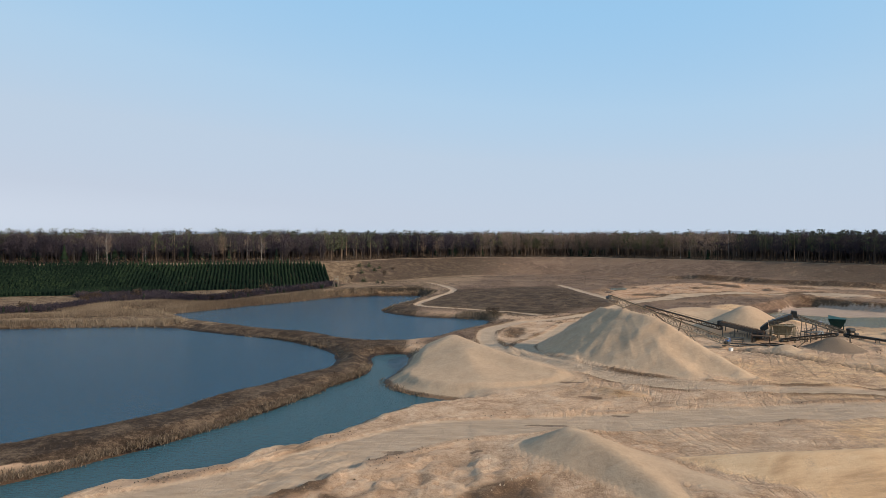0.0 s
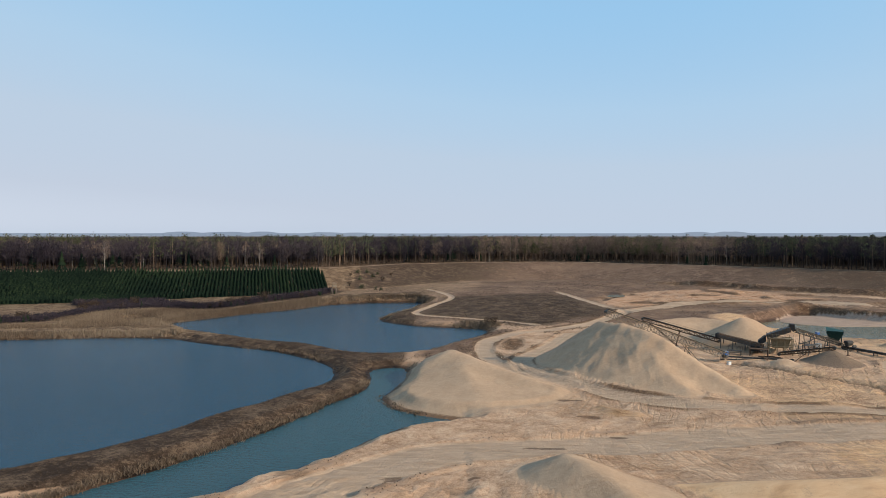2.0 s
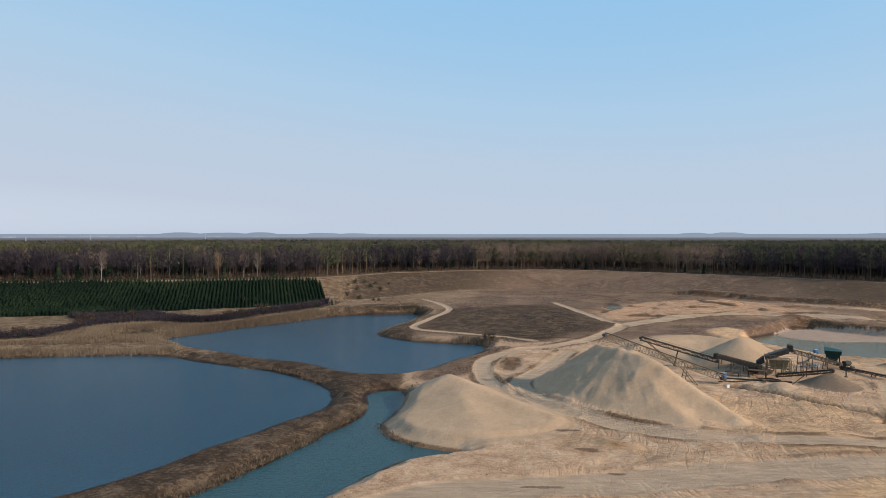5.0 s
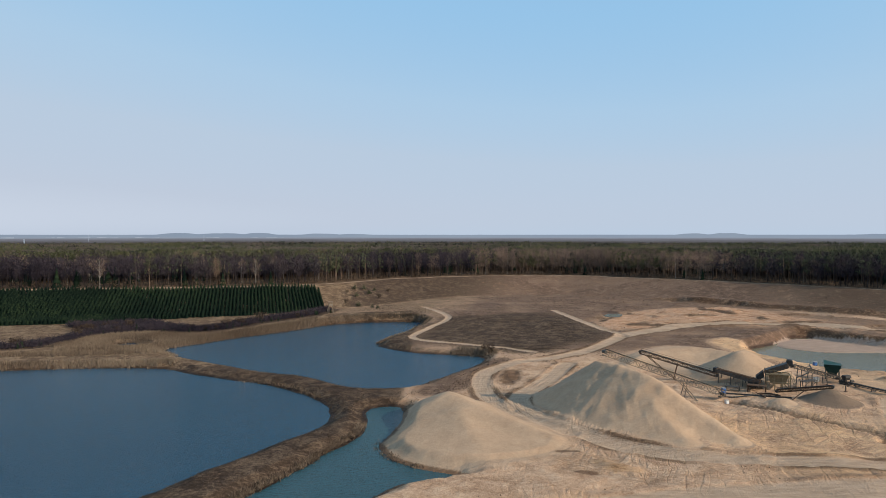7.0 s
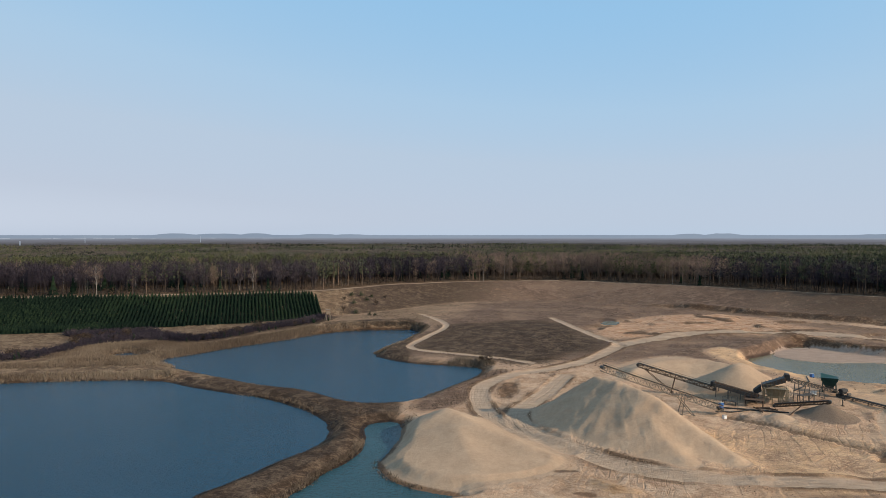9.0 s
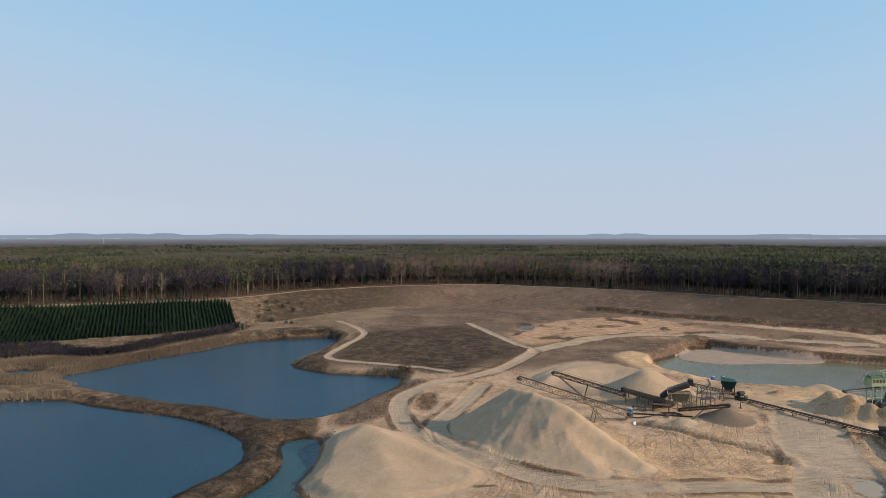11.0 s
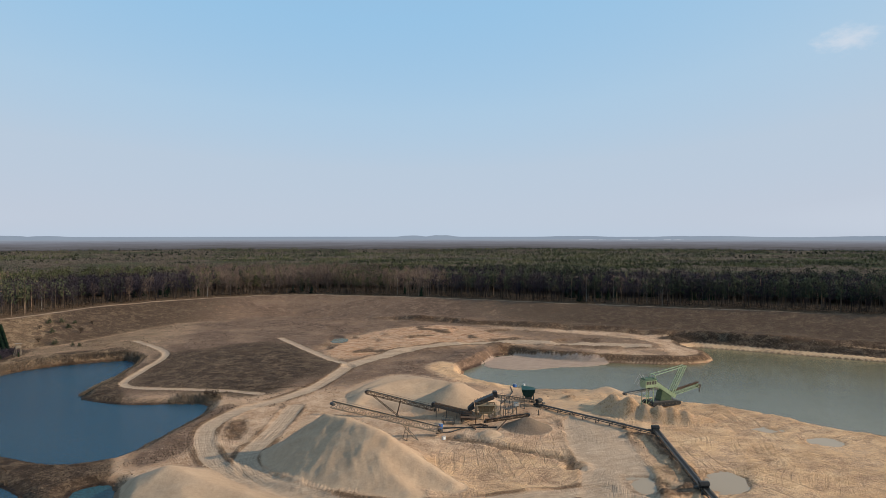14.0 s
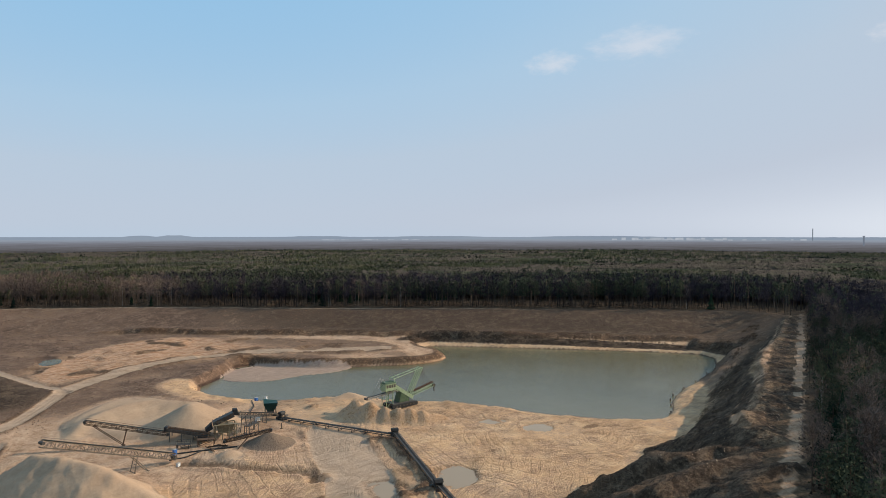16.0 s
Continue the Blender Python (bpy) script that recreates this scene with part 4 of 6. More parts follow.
keep = (north_side & (s > 10) & (s < 130) & (x > -420)) | ((y < trackside - 5) & (x > 105) & (y > trackside - 75)) | ((x > 412) & (y < 230) & (s > 9) & (y > trackside + 5)) | ((x > 436) & (y > trackside - 20) & (y < 240))
far_off = np.hypot(x, y) > 640
keep &= ~(far_off & (rng.random(x.size) < 0.4)) & (rng.random(x.size) < 0.86)
x, y = x[keep], y[keep]
z = land(x, y)[0]
drift = value_noise(x, y, 60, 91)
u = 0.5 + 0.8 * (rng.random(x.size) - 0.5) + 0.75 * drift
close = (y < trackside[keep]) & (x < 330)
depth = area(x, y, PIT, 200.0)
part_of_wood = x + 34 * value_noise(x, y, 45, 99) + 14 * rng.normal(size=x.size)
u = u + np.where(part_of_wood < 20, np.where(depth < 75, 0.45, -0.45), np.where(part_of_wood > 190, 0.06, 0.10))
kinds = np.where(u < 0.42, 0, np.where(u < 1.04, 1, np.where(u < 1.08, 2, np.where(u < 1.13, 3, 1))))
# shade-toned trees to the west and east, sunlit tones in the middle
kinds = np.where((kinds == 1) & ((part_of_wood < 20) & (depth < 90) | (part_of_wood > 190)) & ~close, 4, kinds)
kinds = np.where((kinds == 0) & ~close & (part_of_wood < 190) & ((part_of_wood > 20) | (depth > 60)), 5, kinds)
swap = rng.random(x.size)
kinds = np.where(close & (kinds == 1) & (swap < 0.6), np.where(swap < 0.3, 0, 3), kinds)
for code, kind in enumerate(("pine_tree", "bare_tree", "birch_tree", "spruce_tree", "dark_tree", "olive_pine")):
    shape, bark, leaf, label = KINDS[kind]
    word = kind.split("_")[0]
    for fine, w in ((False, (kinds == code) & ~close), (True, (kinds == code) & close)):
        variants = [shape(h, fine) for h in ((16, 17.5, 15, 18.3) if code in (0, 5) else (9, 12) if code == 3 else (15.5, 17, 14))]
        if not w.any():
            continue
        pl = np.stack([x[w], y[w], z[w]], 1)
        tn, sz, pk = rng.uniform(0, 6.28, w.sum()), rng.uniform(0.85, 1.12, w.sum()) * ((0.74 + 0.34 * smooth(8, 44, trackside[keep][w] - y[w])) if fine else 1.0), rng.integers(0, len(variants), w.sum())
        for part_i, (nm, mat) in enumerate((("trunks", bark), ("crowns", leaf))):
            v, f = scatter([q[part_i] for q in variants], pl, tn, sz, pk)
            tagged(new(f"{word}_wood_{nm}", sheet(nm, v, f, mat)), f"{word} {nm} filling the wood behind its edge", "forest", kind="stuff")

# brushwood at the wood's edge
x, y, s = rim_places(3.0, 0, 0, 1.5)
trackside = np.interp(x, TRACK[:, 0], TRACK[:, 1])
keep = (((y > 150) & (y - 0.35 * x > 40) & (s > 7) & (s < 24)) | ((y < trackside - 3) & (x > 105) & (y > trackside - 14) & (x < 520))) & (rng.random(x.size) < 0.6)
shore_x, shore_y = rng.uniform(236, 350, 6000), rng.uniform(140, 300, 6000)
shore_d = area(shore_x, shore_y, LAKE_EAST, 30.0)
shore_keep = (shore_d > 6) & (shore_d < 13) & (shore_x + 0.55 * shore_y > 388)
x, y = np.concatenate([x[keep], shore_x[shore_keep]]), np.concatenate([y[keep], shore_y[shore_keep]])
low = np.where(np.arange(x.size) < keep.sum(), 1.0, 0.45)
# low brush added on the south bank to darken its shaded face
bank_x = rng.uniform(185, 400, 16000)
bank_y = rng.uniform(66, 150, 16000)
bank_d = area(bank_x, bank_y, PIT, 30.0)
bank_keep = (bank_d < -12) & (bank_d > -20) & (value_noise(bank_x, bank_y, 9, 151) > 0.15)
x, y, low = np.concatenate([x, bank_x[bank_keep]]), np.concatenate([y, bank_y[bank_keep]]), np.concatenate([low, np.full(bank_keep.sum(), 0.3)])
brush = [join([tri_cloud(16, 0.3, (0.9, 0.9, 0.9), (0, 0, 1.4)), tri_cloud(8, 0.25, (0.6, 0.6, 1.2), (0, 0, 2.8))]) for _ in range(4)]
v, f = scatter(brush, np.column_stack([x, y, land(x, y)[0]]), rng.uniform(0, 6.28, x.size), low * rng.uniform(0.6, 1.5, x.size), rng.integers(0, 4, x.size))
tagged(new("brushwood", sheet("brushwood", v, f, SHRUB)), "dark leafless brushwood below the forest trees", "undergrowth", kind="stuff")

# canopy further off, crown by crown, then a rolling sheet of treetops to the horizon
def far_places(r0, r1, per):
    n = int(math.radians(150) * (r1 * r1 - r0 * r0) / 2 / per)
    a, r = rng.uniform(radians(-50), radians(100), n), np.sqrt(rng.uniform(r0 * r0, r1 * r1, n))
    x, y = r * np.sin(a), r * np.cos(a)
    s = area(x, y, PIT, 200.0)
    return x[s > 105], y[s > 105]


def canopy_z(x, y):
    return 14.2 + 12.5 + 1.8 * value_noise(x, y, 45, 61) + 2.0 * value_noise(x, y, 260, 63)


for r0, r1, per, size in ((430, 900, 27, 1.0), (900, 1500, 80, 1.6)):
    x, y = far_places(r0, r1, per)
    z = canopy_z(x, y)
    drift = value_noise(x, y, 130, 93) + 0.4 * value_noise(x, y, 30, 95)
    u = 0.5 + 0.45 * (rng.random(x.size) - 0.5) + 0.95 * drift - 0.16 * smooth(0.2, 0.7, np.arctan2(x, y))
    for code, mat in enumerate((HAZED_PINE, HAZED_TWIG, SPRUCE)):
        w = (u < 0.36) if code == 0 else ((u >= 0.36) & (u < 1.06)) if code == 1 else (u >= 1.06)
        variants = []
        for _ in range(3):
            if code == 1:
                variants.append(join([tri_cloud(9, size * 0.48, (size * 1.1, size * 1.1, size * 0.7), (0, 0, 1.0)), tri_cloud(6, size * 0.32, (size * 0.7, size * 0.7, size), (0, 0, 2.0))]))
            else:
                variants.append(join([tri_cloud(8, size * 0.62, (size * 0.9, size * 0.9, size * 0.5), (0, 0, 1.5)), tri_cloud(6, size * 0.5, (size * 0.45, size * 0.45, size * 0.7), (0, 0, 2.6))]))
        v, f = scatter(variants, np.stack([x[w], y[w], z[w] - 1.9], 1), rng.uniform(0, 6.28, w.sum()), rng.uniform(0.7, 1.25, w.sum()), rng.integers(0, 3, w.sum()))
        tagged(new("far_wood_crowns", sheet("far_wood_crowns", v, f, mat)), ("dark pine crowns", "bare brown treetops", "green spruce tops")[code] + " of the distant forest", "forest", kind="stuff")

def canopy_material():
    """Treetops from far above: brown and green drifts, grained crown by crown."""
    m, n, l, b = material("treetops", 0.9)
    b.inputs["Specular IOR Level"].default_value = 0.0
    v = place(n)
    drift = calc(n, l, "ADD", calc(n, l, "MULTIPLY", calc(n, l, "SUBTRACT", noise_node(n, l, 0.011, 6, 0.62, v), 0.5), 3.0), 0.5, True)
    grain = noise_node(n, l, 0.30, 6, 0.75, v)
    col = ramp(n, l, drift, [(0.15, (0.075, 0.080, 0.046)), (0.38, (0.108, 0.094, 0.066)), (0.6, (0.138, 0.106, 0.082)), (0.85, (0.122, 0.103, 0.072))])
    col = mix(n, l, 0.6, col, ramp(n, l, grain, [(0.3, (0.45, 0.45, 0.45)), (0.7, (1.4, 1.4, 1.4))]), "MULTIPLY")
    l.new(col, b.inputs["Base Color"])
    bump(n, l, grain, 0.8, 3.0, b)
    return m


CANOPY = canopy_material()
ang = np.radians(np.linspace(-52, 102, 330))


def fan_sheet(name, rad, mat, label, drop):
    A, R = np.meshgrid(ang, rad)
    cx, cy = (R * np.sin(A)).ravel(), (R * np.cos(A)).ravel()
    faces = grid_faces(len(ang), len(rad))
    ok = (area(cx, cy, PIT, 200.0) > 60)[faces].all(1)
    tagged(new(name, sheet(name, np.stack([cx, cy, canopy_z(cx, cy) - drop], 1), faces[ok], mat)), label, "forest", kind="stuff")


fan_sheet("distant_forest", np.geomspace(330, 1500, 160), CANOPY, "brown and green forest canopy rolling away", 0.5)

# added sheet over the wood south of the track, to block sun between crowns
sx_, sy_ = np.meshgrid(np.arange(100, 520, 3.0), np.arange(-110, -8, 3.0))
base_y = np.interp(sx_.ravel(), TRACK[:, 0], TRACK[:, 1]) + sy_.ravel()
top_z = 14.2 + 4.5 + 6.5 * smooth(-12, -50, sy_.ravel()) + 1.6 * value_noise(sx_.ravel(), base_y, 9, 65) + 1.4 * value_noise(sx_.ravel(), base_y, 40, 66) - 4 * smooth(-14, -8, sy_.ravel())
tagged(new("south_sun_blocker", sheet("south_sun_blocker", np.stack([sx_.ravel(), base_y, top_z], 1), grid_faces(sx_.shape[1], sx_.shape[0]), PINE)), "sheet added in the wood by the track to block the sun", "forest", kind="stuff")


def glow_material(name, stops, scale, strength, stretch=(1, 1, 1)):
    """The far distance through miles of air: a plain backdrop, haze painted as glow."""
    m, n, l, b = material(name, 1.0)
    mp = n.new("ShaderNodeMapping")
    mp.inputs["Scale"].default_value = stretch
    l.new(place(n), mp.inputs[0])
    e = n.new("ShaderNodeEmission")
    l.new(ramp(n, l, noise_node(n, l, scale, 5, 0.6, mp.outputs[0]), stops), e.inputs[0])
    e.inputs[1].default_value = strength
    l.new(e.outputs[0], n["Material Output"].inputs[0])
    return m


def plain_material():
    """Woods and fields miles away: haze painted as glow, paler and bluer with distance."""
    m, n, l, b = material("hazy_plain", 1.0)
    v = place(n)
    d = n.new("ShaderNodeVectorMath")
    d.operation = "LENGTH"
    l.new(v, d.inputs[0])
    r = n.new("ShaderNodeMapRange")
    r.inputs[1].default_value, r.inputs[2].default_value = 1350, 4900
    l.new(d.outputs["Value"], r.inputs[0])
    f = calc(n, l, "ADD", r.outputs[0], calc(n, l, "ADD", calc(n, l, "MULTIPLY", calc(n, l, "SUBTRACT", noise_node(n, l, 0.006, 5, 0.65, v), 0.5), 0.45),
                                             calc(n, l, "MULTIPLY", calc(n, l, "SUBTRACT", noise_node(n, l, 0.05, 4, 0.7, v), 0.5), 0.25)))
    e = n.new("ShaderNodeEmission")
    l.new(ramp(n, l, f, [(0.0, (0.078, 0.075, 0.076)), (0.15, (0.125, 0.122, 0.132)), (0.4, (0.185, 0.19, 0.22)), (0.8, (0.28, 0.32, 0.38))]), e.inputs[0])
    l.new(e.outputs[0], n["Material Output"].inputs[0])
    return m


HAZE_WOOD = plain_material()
# the hills' blue haze is emitted, no light falls on them
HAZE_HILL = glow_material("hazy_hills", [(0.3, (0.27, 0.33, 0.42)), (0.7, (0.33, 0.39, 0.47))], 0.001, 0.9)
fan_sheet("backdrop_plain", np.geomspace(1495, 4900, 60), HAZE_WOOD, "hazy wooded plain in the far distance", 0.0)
bpy.data.objects["backdrop_plain"]["kind"] = "structure"

# far hills: height against bearing
bear = np.linspace(-52, 102, 1500)
prof = 44 + 3 * value_noise(bear, bear * 0, 9.0, 3)
for mid, half, high in ((-20.6, 2.0, 11), (-17.4, 2.4, 10), (-14.6, 1.6, 12), (-9.6, 2.0, 8), (-7.0, 1.8, 6), (20.4, 1.5, 9), (22.9, 1.6, 11), (34, 3.5, 6), (44, 5, 6), (57, 6, 7)):
    prof = np.maximum(prof, 44 + high * smooth(1.0, 0.25, np.abs(bear - mid) / half) + 1.6 * value_noise(bear, bear * 0, 0.5, 9))
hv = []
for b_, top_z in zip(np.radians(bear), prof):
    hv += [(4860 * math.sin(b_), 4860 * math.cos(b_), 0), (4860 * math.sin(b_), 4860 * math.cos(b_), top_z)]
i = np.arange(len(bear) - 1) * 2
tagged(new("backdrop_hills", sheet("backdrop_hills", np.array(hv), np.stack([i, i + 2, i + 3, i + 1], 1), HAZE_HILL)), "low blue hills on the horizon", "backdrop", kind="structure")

# ---- building blocks ----
def part(name, bm, mat, parent, label=""):
    me = bpy.data.meshes.new(name)
    bm.to_mesh(me)
    bm.free()
    me.materials.append(mat)
    ob = new(name, me)
    ob.parent = parent
    return tagged(ob, label)


def thing(name, label, category, group="", at=(0, 0, 0), turn=0.0):
    ob = tagged(new(name), label, category, group)
    ob.matrix_basis = pose(*at, 0, 0, turn)
    return ob


def bar(bm, a, b, w, h=None, up=(0, 0, 1)):
    """A straight bar of section w by h from a to b."""
    a, b = Vector(a), Vector(b)
    d = (b - a).normalized()
    u = Vector(up)
    if abs(d.dot(u)) > 0.98:
        u = Vector((1, 0, 0))
    s = d.cross(u).normalized() * (w / 2)
    t = s.cross(d).normalized() * ((h or w) / 2)
    v = [bm.verts.new(p + i * s + j * t) for p in (a, b) for i, j in ((-1, -1), (1, -1), (1, 1), (-1, 1))]
    for q in ((0, 1, 2, 3), (7, 6, 5, 4), (0, 4, 5, 1), (1, 5, 6, 2), (2, 6, 7, 3), (3, 7, 4, 0)):
        bm.faces.new([v[k] for k in q])


def tube(bm, a, b, r, sides=10):
    a, b = Vector(a), Vector(b)
    d = (b - a).normalized()
    u = d.orthogonal().normalized()
    w = d.cross(u)
    rings = [[bm.verts.new(p + r * (math.cos(k * 2 * math.pi / sides) * u + math.sin(k * 2 * math.pi / sides) * w)) for k in range(sides)] for p in (a, b)]
    for k in range(sides):
        bm.faces.new([rings[0][k], rings[0][(k + 1) % sides], rings[1][(k + 1) % sides], rings[1][k]])
    bm.faces.new(rings[0][::-1])
    bm.faces.new(rings[1])


def solid(bm, corners, bevel=0.0):
    """A block from 4 lower and 4 upper corners."""
    v = [bm.verts.new(c) for c in corners]
    for q in ((3, 2, 1, 0), (4, 5, 6, 7), (0, 1, 5, 4), (1, 2, 6, 5), (2, 3, 7, 6), (3, 0, 4, 7)):
        bm.faces.new([v[k] for k in q])
    if bevel:
        bmesh.ops.bevel(bm, geom=bm.edges[:], offset=bevel, segments=1, affect="EDGES")


def box(bm, x0, x1, y0, y1, z0, z1, bevel=0.0):
    solid(bm, [(x0, y0, z0), (x1, y0, z0), (x1, y1, z0), (x0, y1, z0), (x0, y0, z1), (x1, y0, z1), (x1, y1, z1), (x0, y1, z1)], bevel)


def lattice_beam(bm, a, b, width, depth, bays, chord=0.15, web=0.10):
    """An open girder: four chords with zigzag webs on the sides and cross-ties."""
    a, b = Vector(a), Vector(b)
    d = (b - a).normalized()
    s = d.cross(Vector((0, 0, 1))).normalized() * (width / 2)
    t = s.cross(d).normalized() * depth
    for i in (-1, 1):
        bar(bm, a + i * s, b + i * s, chord)
        bar(bm, a + i * s + t, b + i * s + t, chord)
        for k in range(bays):
            p, q = a.lerp(b, k / bays), a.lerp(b, (k + 1) / bays)
            bar(bm, p + i * s, p + i * s + t, web)
            if k % 2:
                p, q = q, p
            bar(bm, p + i * s, q + i * s + t, web)
    for k in range(bays + 1):
        p = a.lerp(b, k / bays)
        bar(bm, p - s, p + s, web)
        bar(bm, p - s + t, p + s + t, web)


STEEL = simple("weathered_steel", (0.045, 0.042, 0.038), (0.15, 0.13, 0.11), 0.6, 1.5, 0.5, 0.02)
GREY = simple("grey_galvanised", (0.30, 0.28, 0.245), (0.50, 0.465, 0.41), 0.55, 1.5, 0.4, 0.02)
RUST = simple("rusty_steel", (0.07, 0.042, 0.027), (0.17, 0.10, 0.06), 0.8, 1.5, 0.2, 0.02)
RUBBER = simple("belt_rubber", (0.016, 0.016, 0.017), (0.05, 0.047, 0.042), 0.75, 1.2, 0.0, 0.02)
YELLOW = simple("faded_yellow_paint", (0.15, 0.115, 0.065), (0.33, 0.265, 0.165), 0.6, 1.2, 0.0, 0.01)
PALE_GREEN = simple("pale_green_paint", (0.22, 0.30, 0.17), (0.40, 0.47, 0.29), 0.55, 0.8, 0.0, 0.01)
MID_GREEN = simple("dull_green_paint", (0.045, 0.075, 0.04), (0.10, 0.14, 0.075), 0.55, 0.8, 0.0, 0.01)
HOPPER = simple("dark_green_paint", (0.008, 0.030, 0.026), (0.02, 0.065, 0.052), 0.5, 0.8, 0.0, 0.01)
BLUE_PAINT = simple("blue_paint", (0.03, 0.10, 0.30), (0.06, 0.17, 0.42), 0.5, 1.0, 0.0, 0.01)
WHITE = simple("white_paint", (0.60, 0.60, 0.58), (0.80, 0.80, 0.78), 0.5, 1.0, 0.0, 0.01)
WOOD = simple("grey_timber", (0.13, 0.10, 0.075), (0.28, 0.23, 0.17), 0.85, 2.0, 0.0, 0.02)


def conveyor(label, a, b, width=1.1, depth=0.9, bays=18, frame_mat=GREY, legs=(), group="belt conveyors", raised=True):
    """A belt conveyor from its tail a to its head b: girder, belt, drums, rollers and legs (share of the way, foot)."""
    a, b = Vector(a), Vector(b)
    top = thing("conveyor", label, "conveyor", group)
    d = (b - a).normalized()
    s = d.cross(Vector((0, 0, 1))).normalized()
    up = s.cross(d).normalized()
    bm = bmesh.new()
    if raised:
        lattice_beam(bm, a, b, width, depth, bays)
    else:
        for i in (-1, 1):
            bar(bm, a + i * s * width / 2, b + i * s * width / 2, 0.12, 0.22)
    part("frame", bm, frame_mat, top)
    lift = up * (depth + 0.12 if raised else 0.28)
    bm = bmesh.new()
    n = 24
    for q0, q1 in zip(range(n), range(1, n + 1)):
        p, q = a.lerp(b, q0 / n) + lift, a.lerp(b, q1 / n) + lift
        v = [bm.verts.new(o) for o in (p - s * width * 0.42 + up * 0.14, p - up * 0.02, p + s * width * 0.42 + up * 0.14, q + s * width * 0.42 + up * 0.14, q - up * 0.02, q - s * width * 0.42 + up * 0.14)]
        bm.faces.new([v[0], v[1], v[4], v[5]])
        bm.faces.new([v[1], v[2], v[3], v[4]])
    bmesh.ops.remove_doubles(bm, verts=bm.verts[:], dist=0.001)
    bmesh.ops.solidify(bm, geom=bm.faces[:], thickness=0.04)
    part("belt", bm, RUBBER, top, "worn black rubber belt")
    bm = bmesh.new()
    box_at = a + lift * 0.4
    tube(bm, box_at - s * width * 0.6, box_at + s * width * 0.6, 0.42)
    part("tail_drum", bm, STEEL, top)
    bm = bmesh.new()
    hp = b + lift * 0.6
    tube(bm, hp - s * width * 0.6, hp + s * width * 0.6, 0.40)
    part("head_drum", bm, STEEL, top)
    bm = bmesh.new()
    if not raised:
        bar(bm, a + s * (width * 0.5 + 0.25) + lift, b + s * (width * 0.5 + 0.25) + lift, 0.35, 0.05)
    else:
        bar(bm, a + s * width * 0.55 + lift + up * 0.5, b + s * width * 0.55 + lift + up * 0.5, 0.05)
        m = max(6, int((b - a).length / 2.2))
        for k in range(m + 1):
            p = a.lerp(b, k / m) + s * width * 0.55 + lift
            bar(bm, p, p + up * 0.5, 0.04)
    part("side_rail", bm, frame_mat, top)
    for share, foot, tilt in legs:
        bm = bmesh.new()
        p = a.lerp(b, share)
        f = Vector(foot)
        bar(bm, p - s * width * 0.5, f - s * width * tilt, 0.16)
        bar(bm, p + s * width * 0.5, f + s * width * tilt, 0.16)
        bar(bm, (p + f) / 2 - s * width * 0.5, (p + f) / 2 + s * width * 0.5, 0.10)
        bar(bm, f - s * width * (tilt + 0.2), f + s * width * (tilt + 0.2), 0.3, 0.15)
        part("leg", bm, frame_mat, top)
    return top


def gz_at(x, y, up=0.0):
    return (x, y, ground_z(x, y) + up)


# ---- the screening plant and its belts ----
GIRDER = simple("sand_caked_girder", (0.10, 0.078, 0.058), (0.27, 0.215, 0.16), 0.75, 1.2, 0.2, 0.02)
conveyor("long grey lattice stacker conveyor above a sand heap", (72.5, 174.5, ground_z(72.5, 174.5) + 0.7), (40.2, 166.9, 14.0), 1.3, 1.5, 20, GIRDER, [(0.32, gz_at(61.5, 172.5), 0.7), (0.36, gz_at(65, 173), 0.7)])
conveyor("brown lattice conveyor on splayed struts", (78, 191.5, 3.6), (59.4, 201.7, 8.4), 1.0, 0.95, 16, RUST, [(0.5, gz_at(68, 197.6), 0.6), (0.9, gz_at(68.4, 197.4), 0.6)])
conveyor("short rusty conveyor over a gravel heap", (88.3, 178, 2.4), (98.6, 170.6, 5.0), 0.9, 0.6, 9, RUST, [(0.5, gz_at(89.5, 172.5), 0.6)])
conveyor("steep feed conveyor rising to the screen", (113, 193.0, 2.4), (95.3, 184.0, 7.6), 1.1, 0.8, 14, STEEL, [(0.30, gz_at(107.7, 190.4), 0.7), (0.62, gz_at(101.5, 187.0), 0.9), (0.85, gz_at(98, 185.4), 1.0)])


def ground_line(a, b, share, up):
    x, y = a[0] + (b[0] - a[0]) * share, a[1] + (b[1] - a[1]) * share
    return gz_at(x, y, up)


def field_belt(label, a, b):
    """A long low belt on trestles close to the ground."""
    a, b = Vector(a) - Vector((0, 0, 0.5)), Vector(b) - Vector((0, 0, 0.5))
    n = max(4, int((b - a).length / 4.5))
    legs = [(k / n, gz_at(*a.lerp(b, k / n).xy), 0.55) for k in range(n + 1)]
    return conveyor(label, a, b, 1.3, 0.5, n, STEEL, legs, raised=False)


field_belt("long dark field belt on low trestles", (126.4, 150.4, ground_z(126.4, 150.4) + 1.1), (112.9, 191.0, ground_z(113, 191) + 1.0))
field_belt("dark field belt running across the sand", (107.2, 111.8, ground_z(107.2, 111.8) + 0.9), (126.6, 150.2, ground_z(126.6, 150.2) + 1.7))
field_belt("dark field belt leading off along the pit", (97.0, 89.0, ground_z(97, 89) + 0.9), (107.6, 112.6, ground_z(107.6, 112.6) + 1.4))


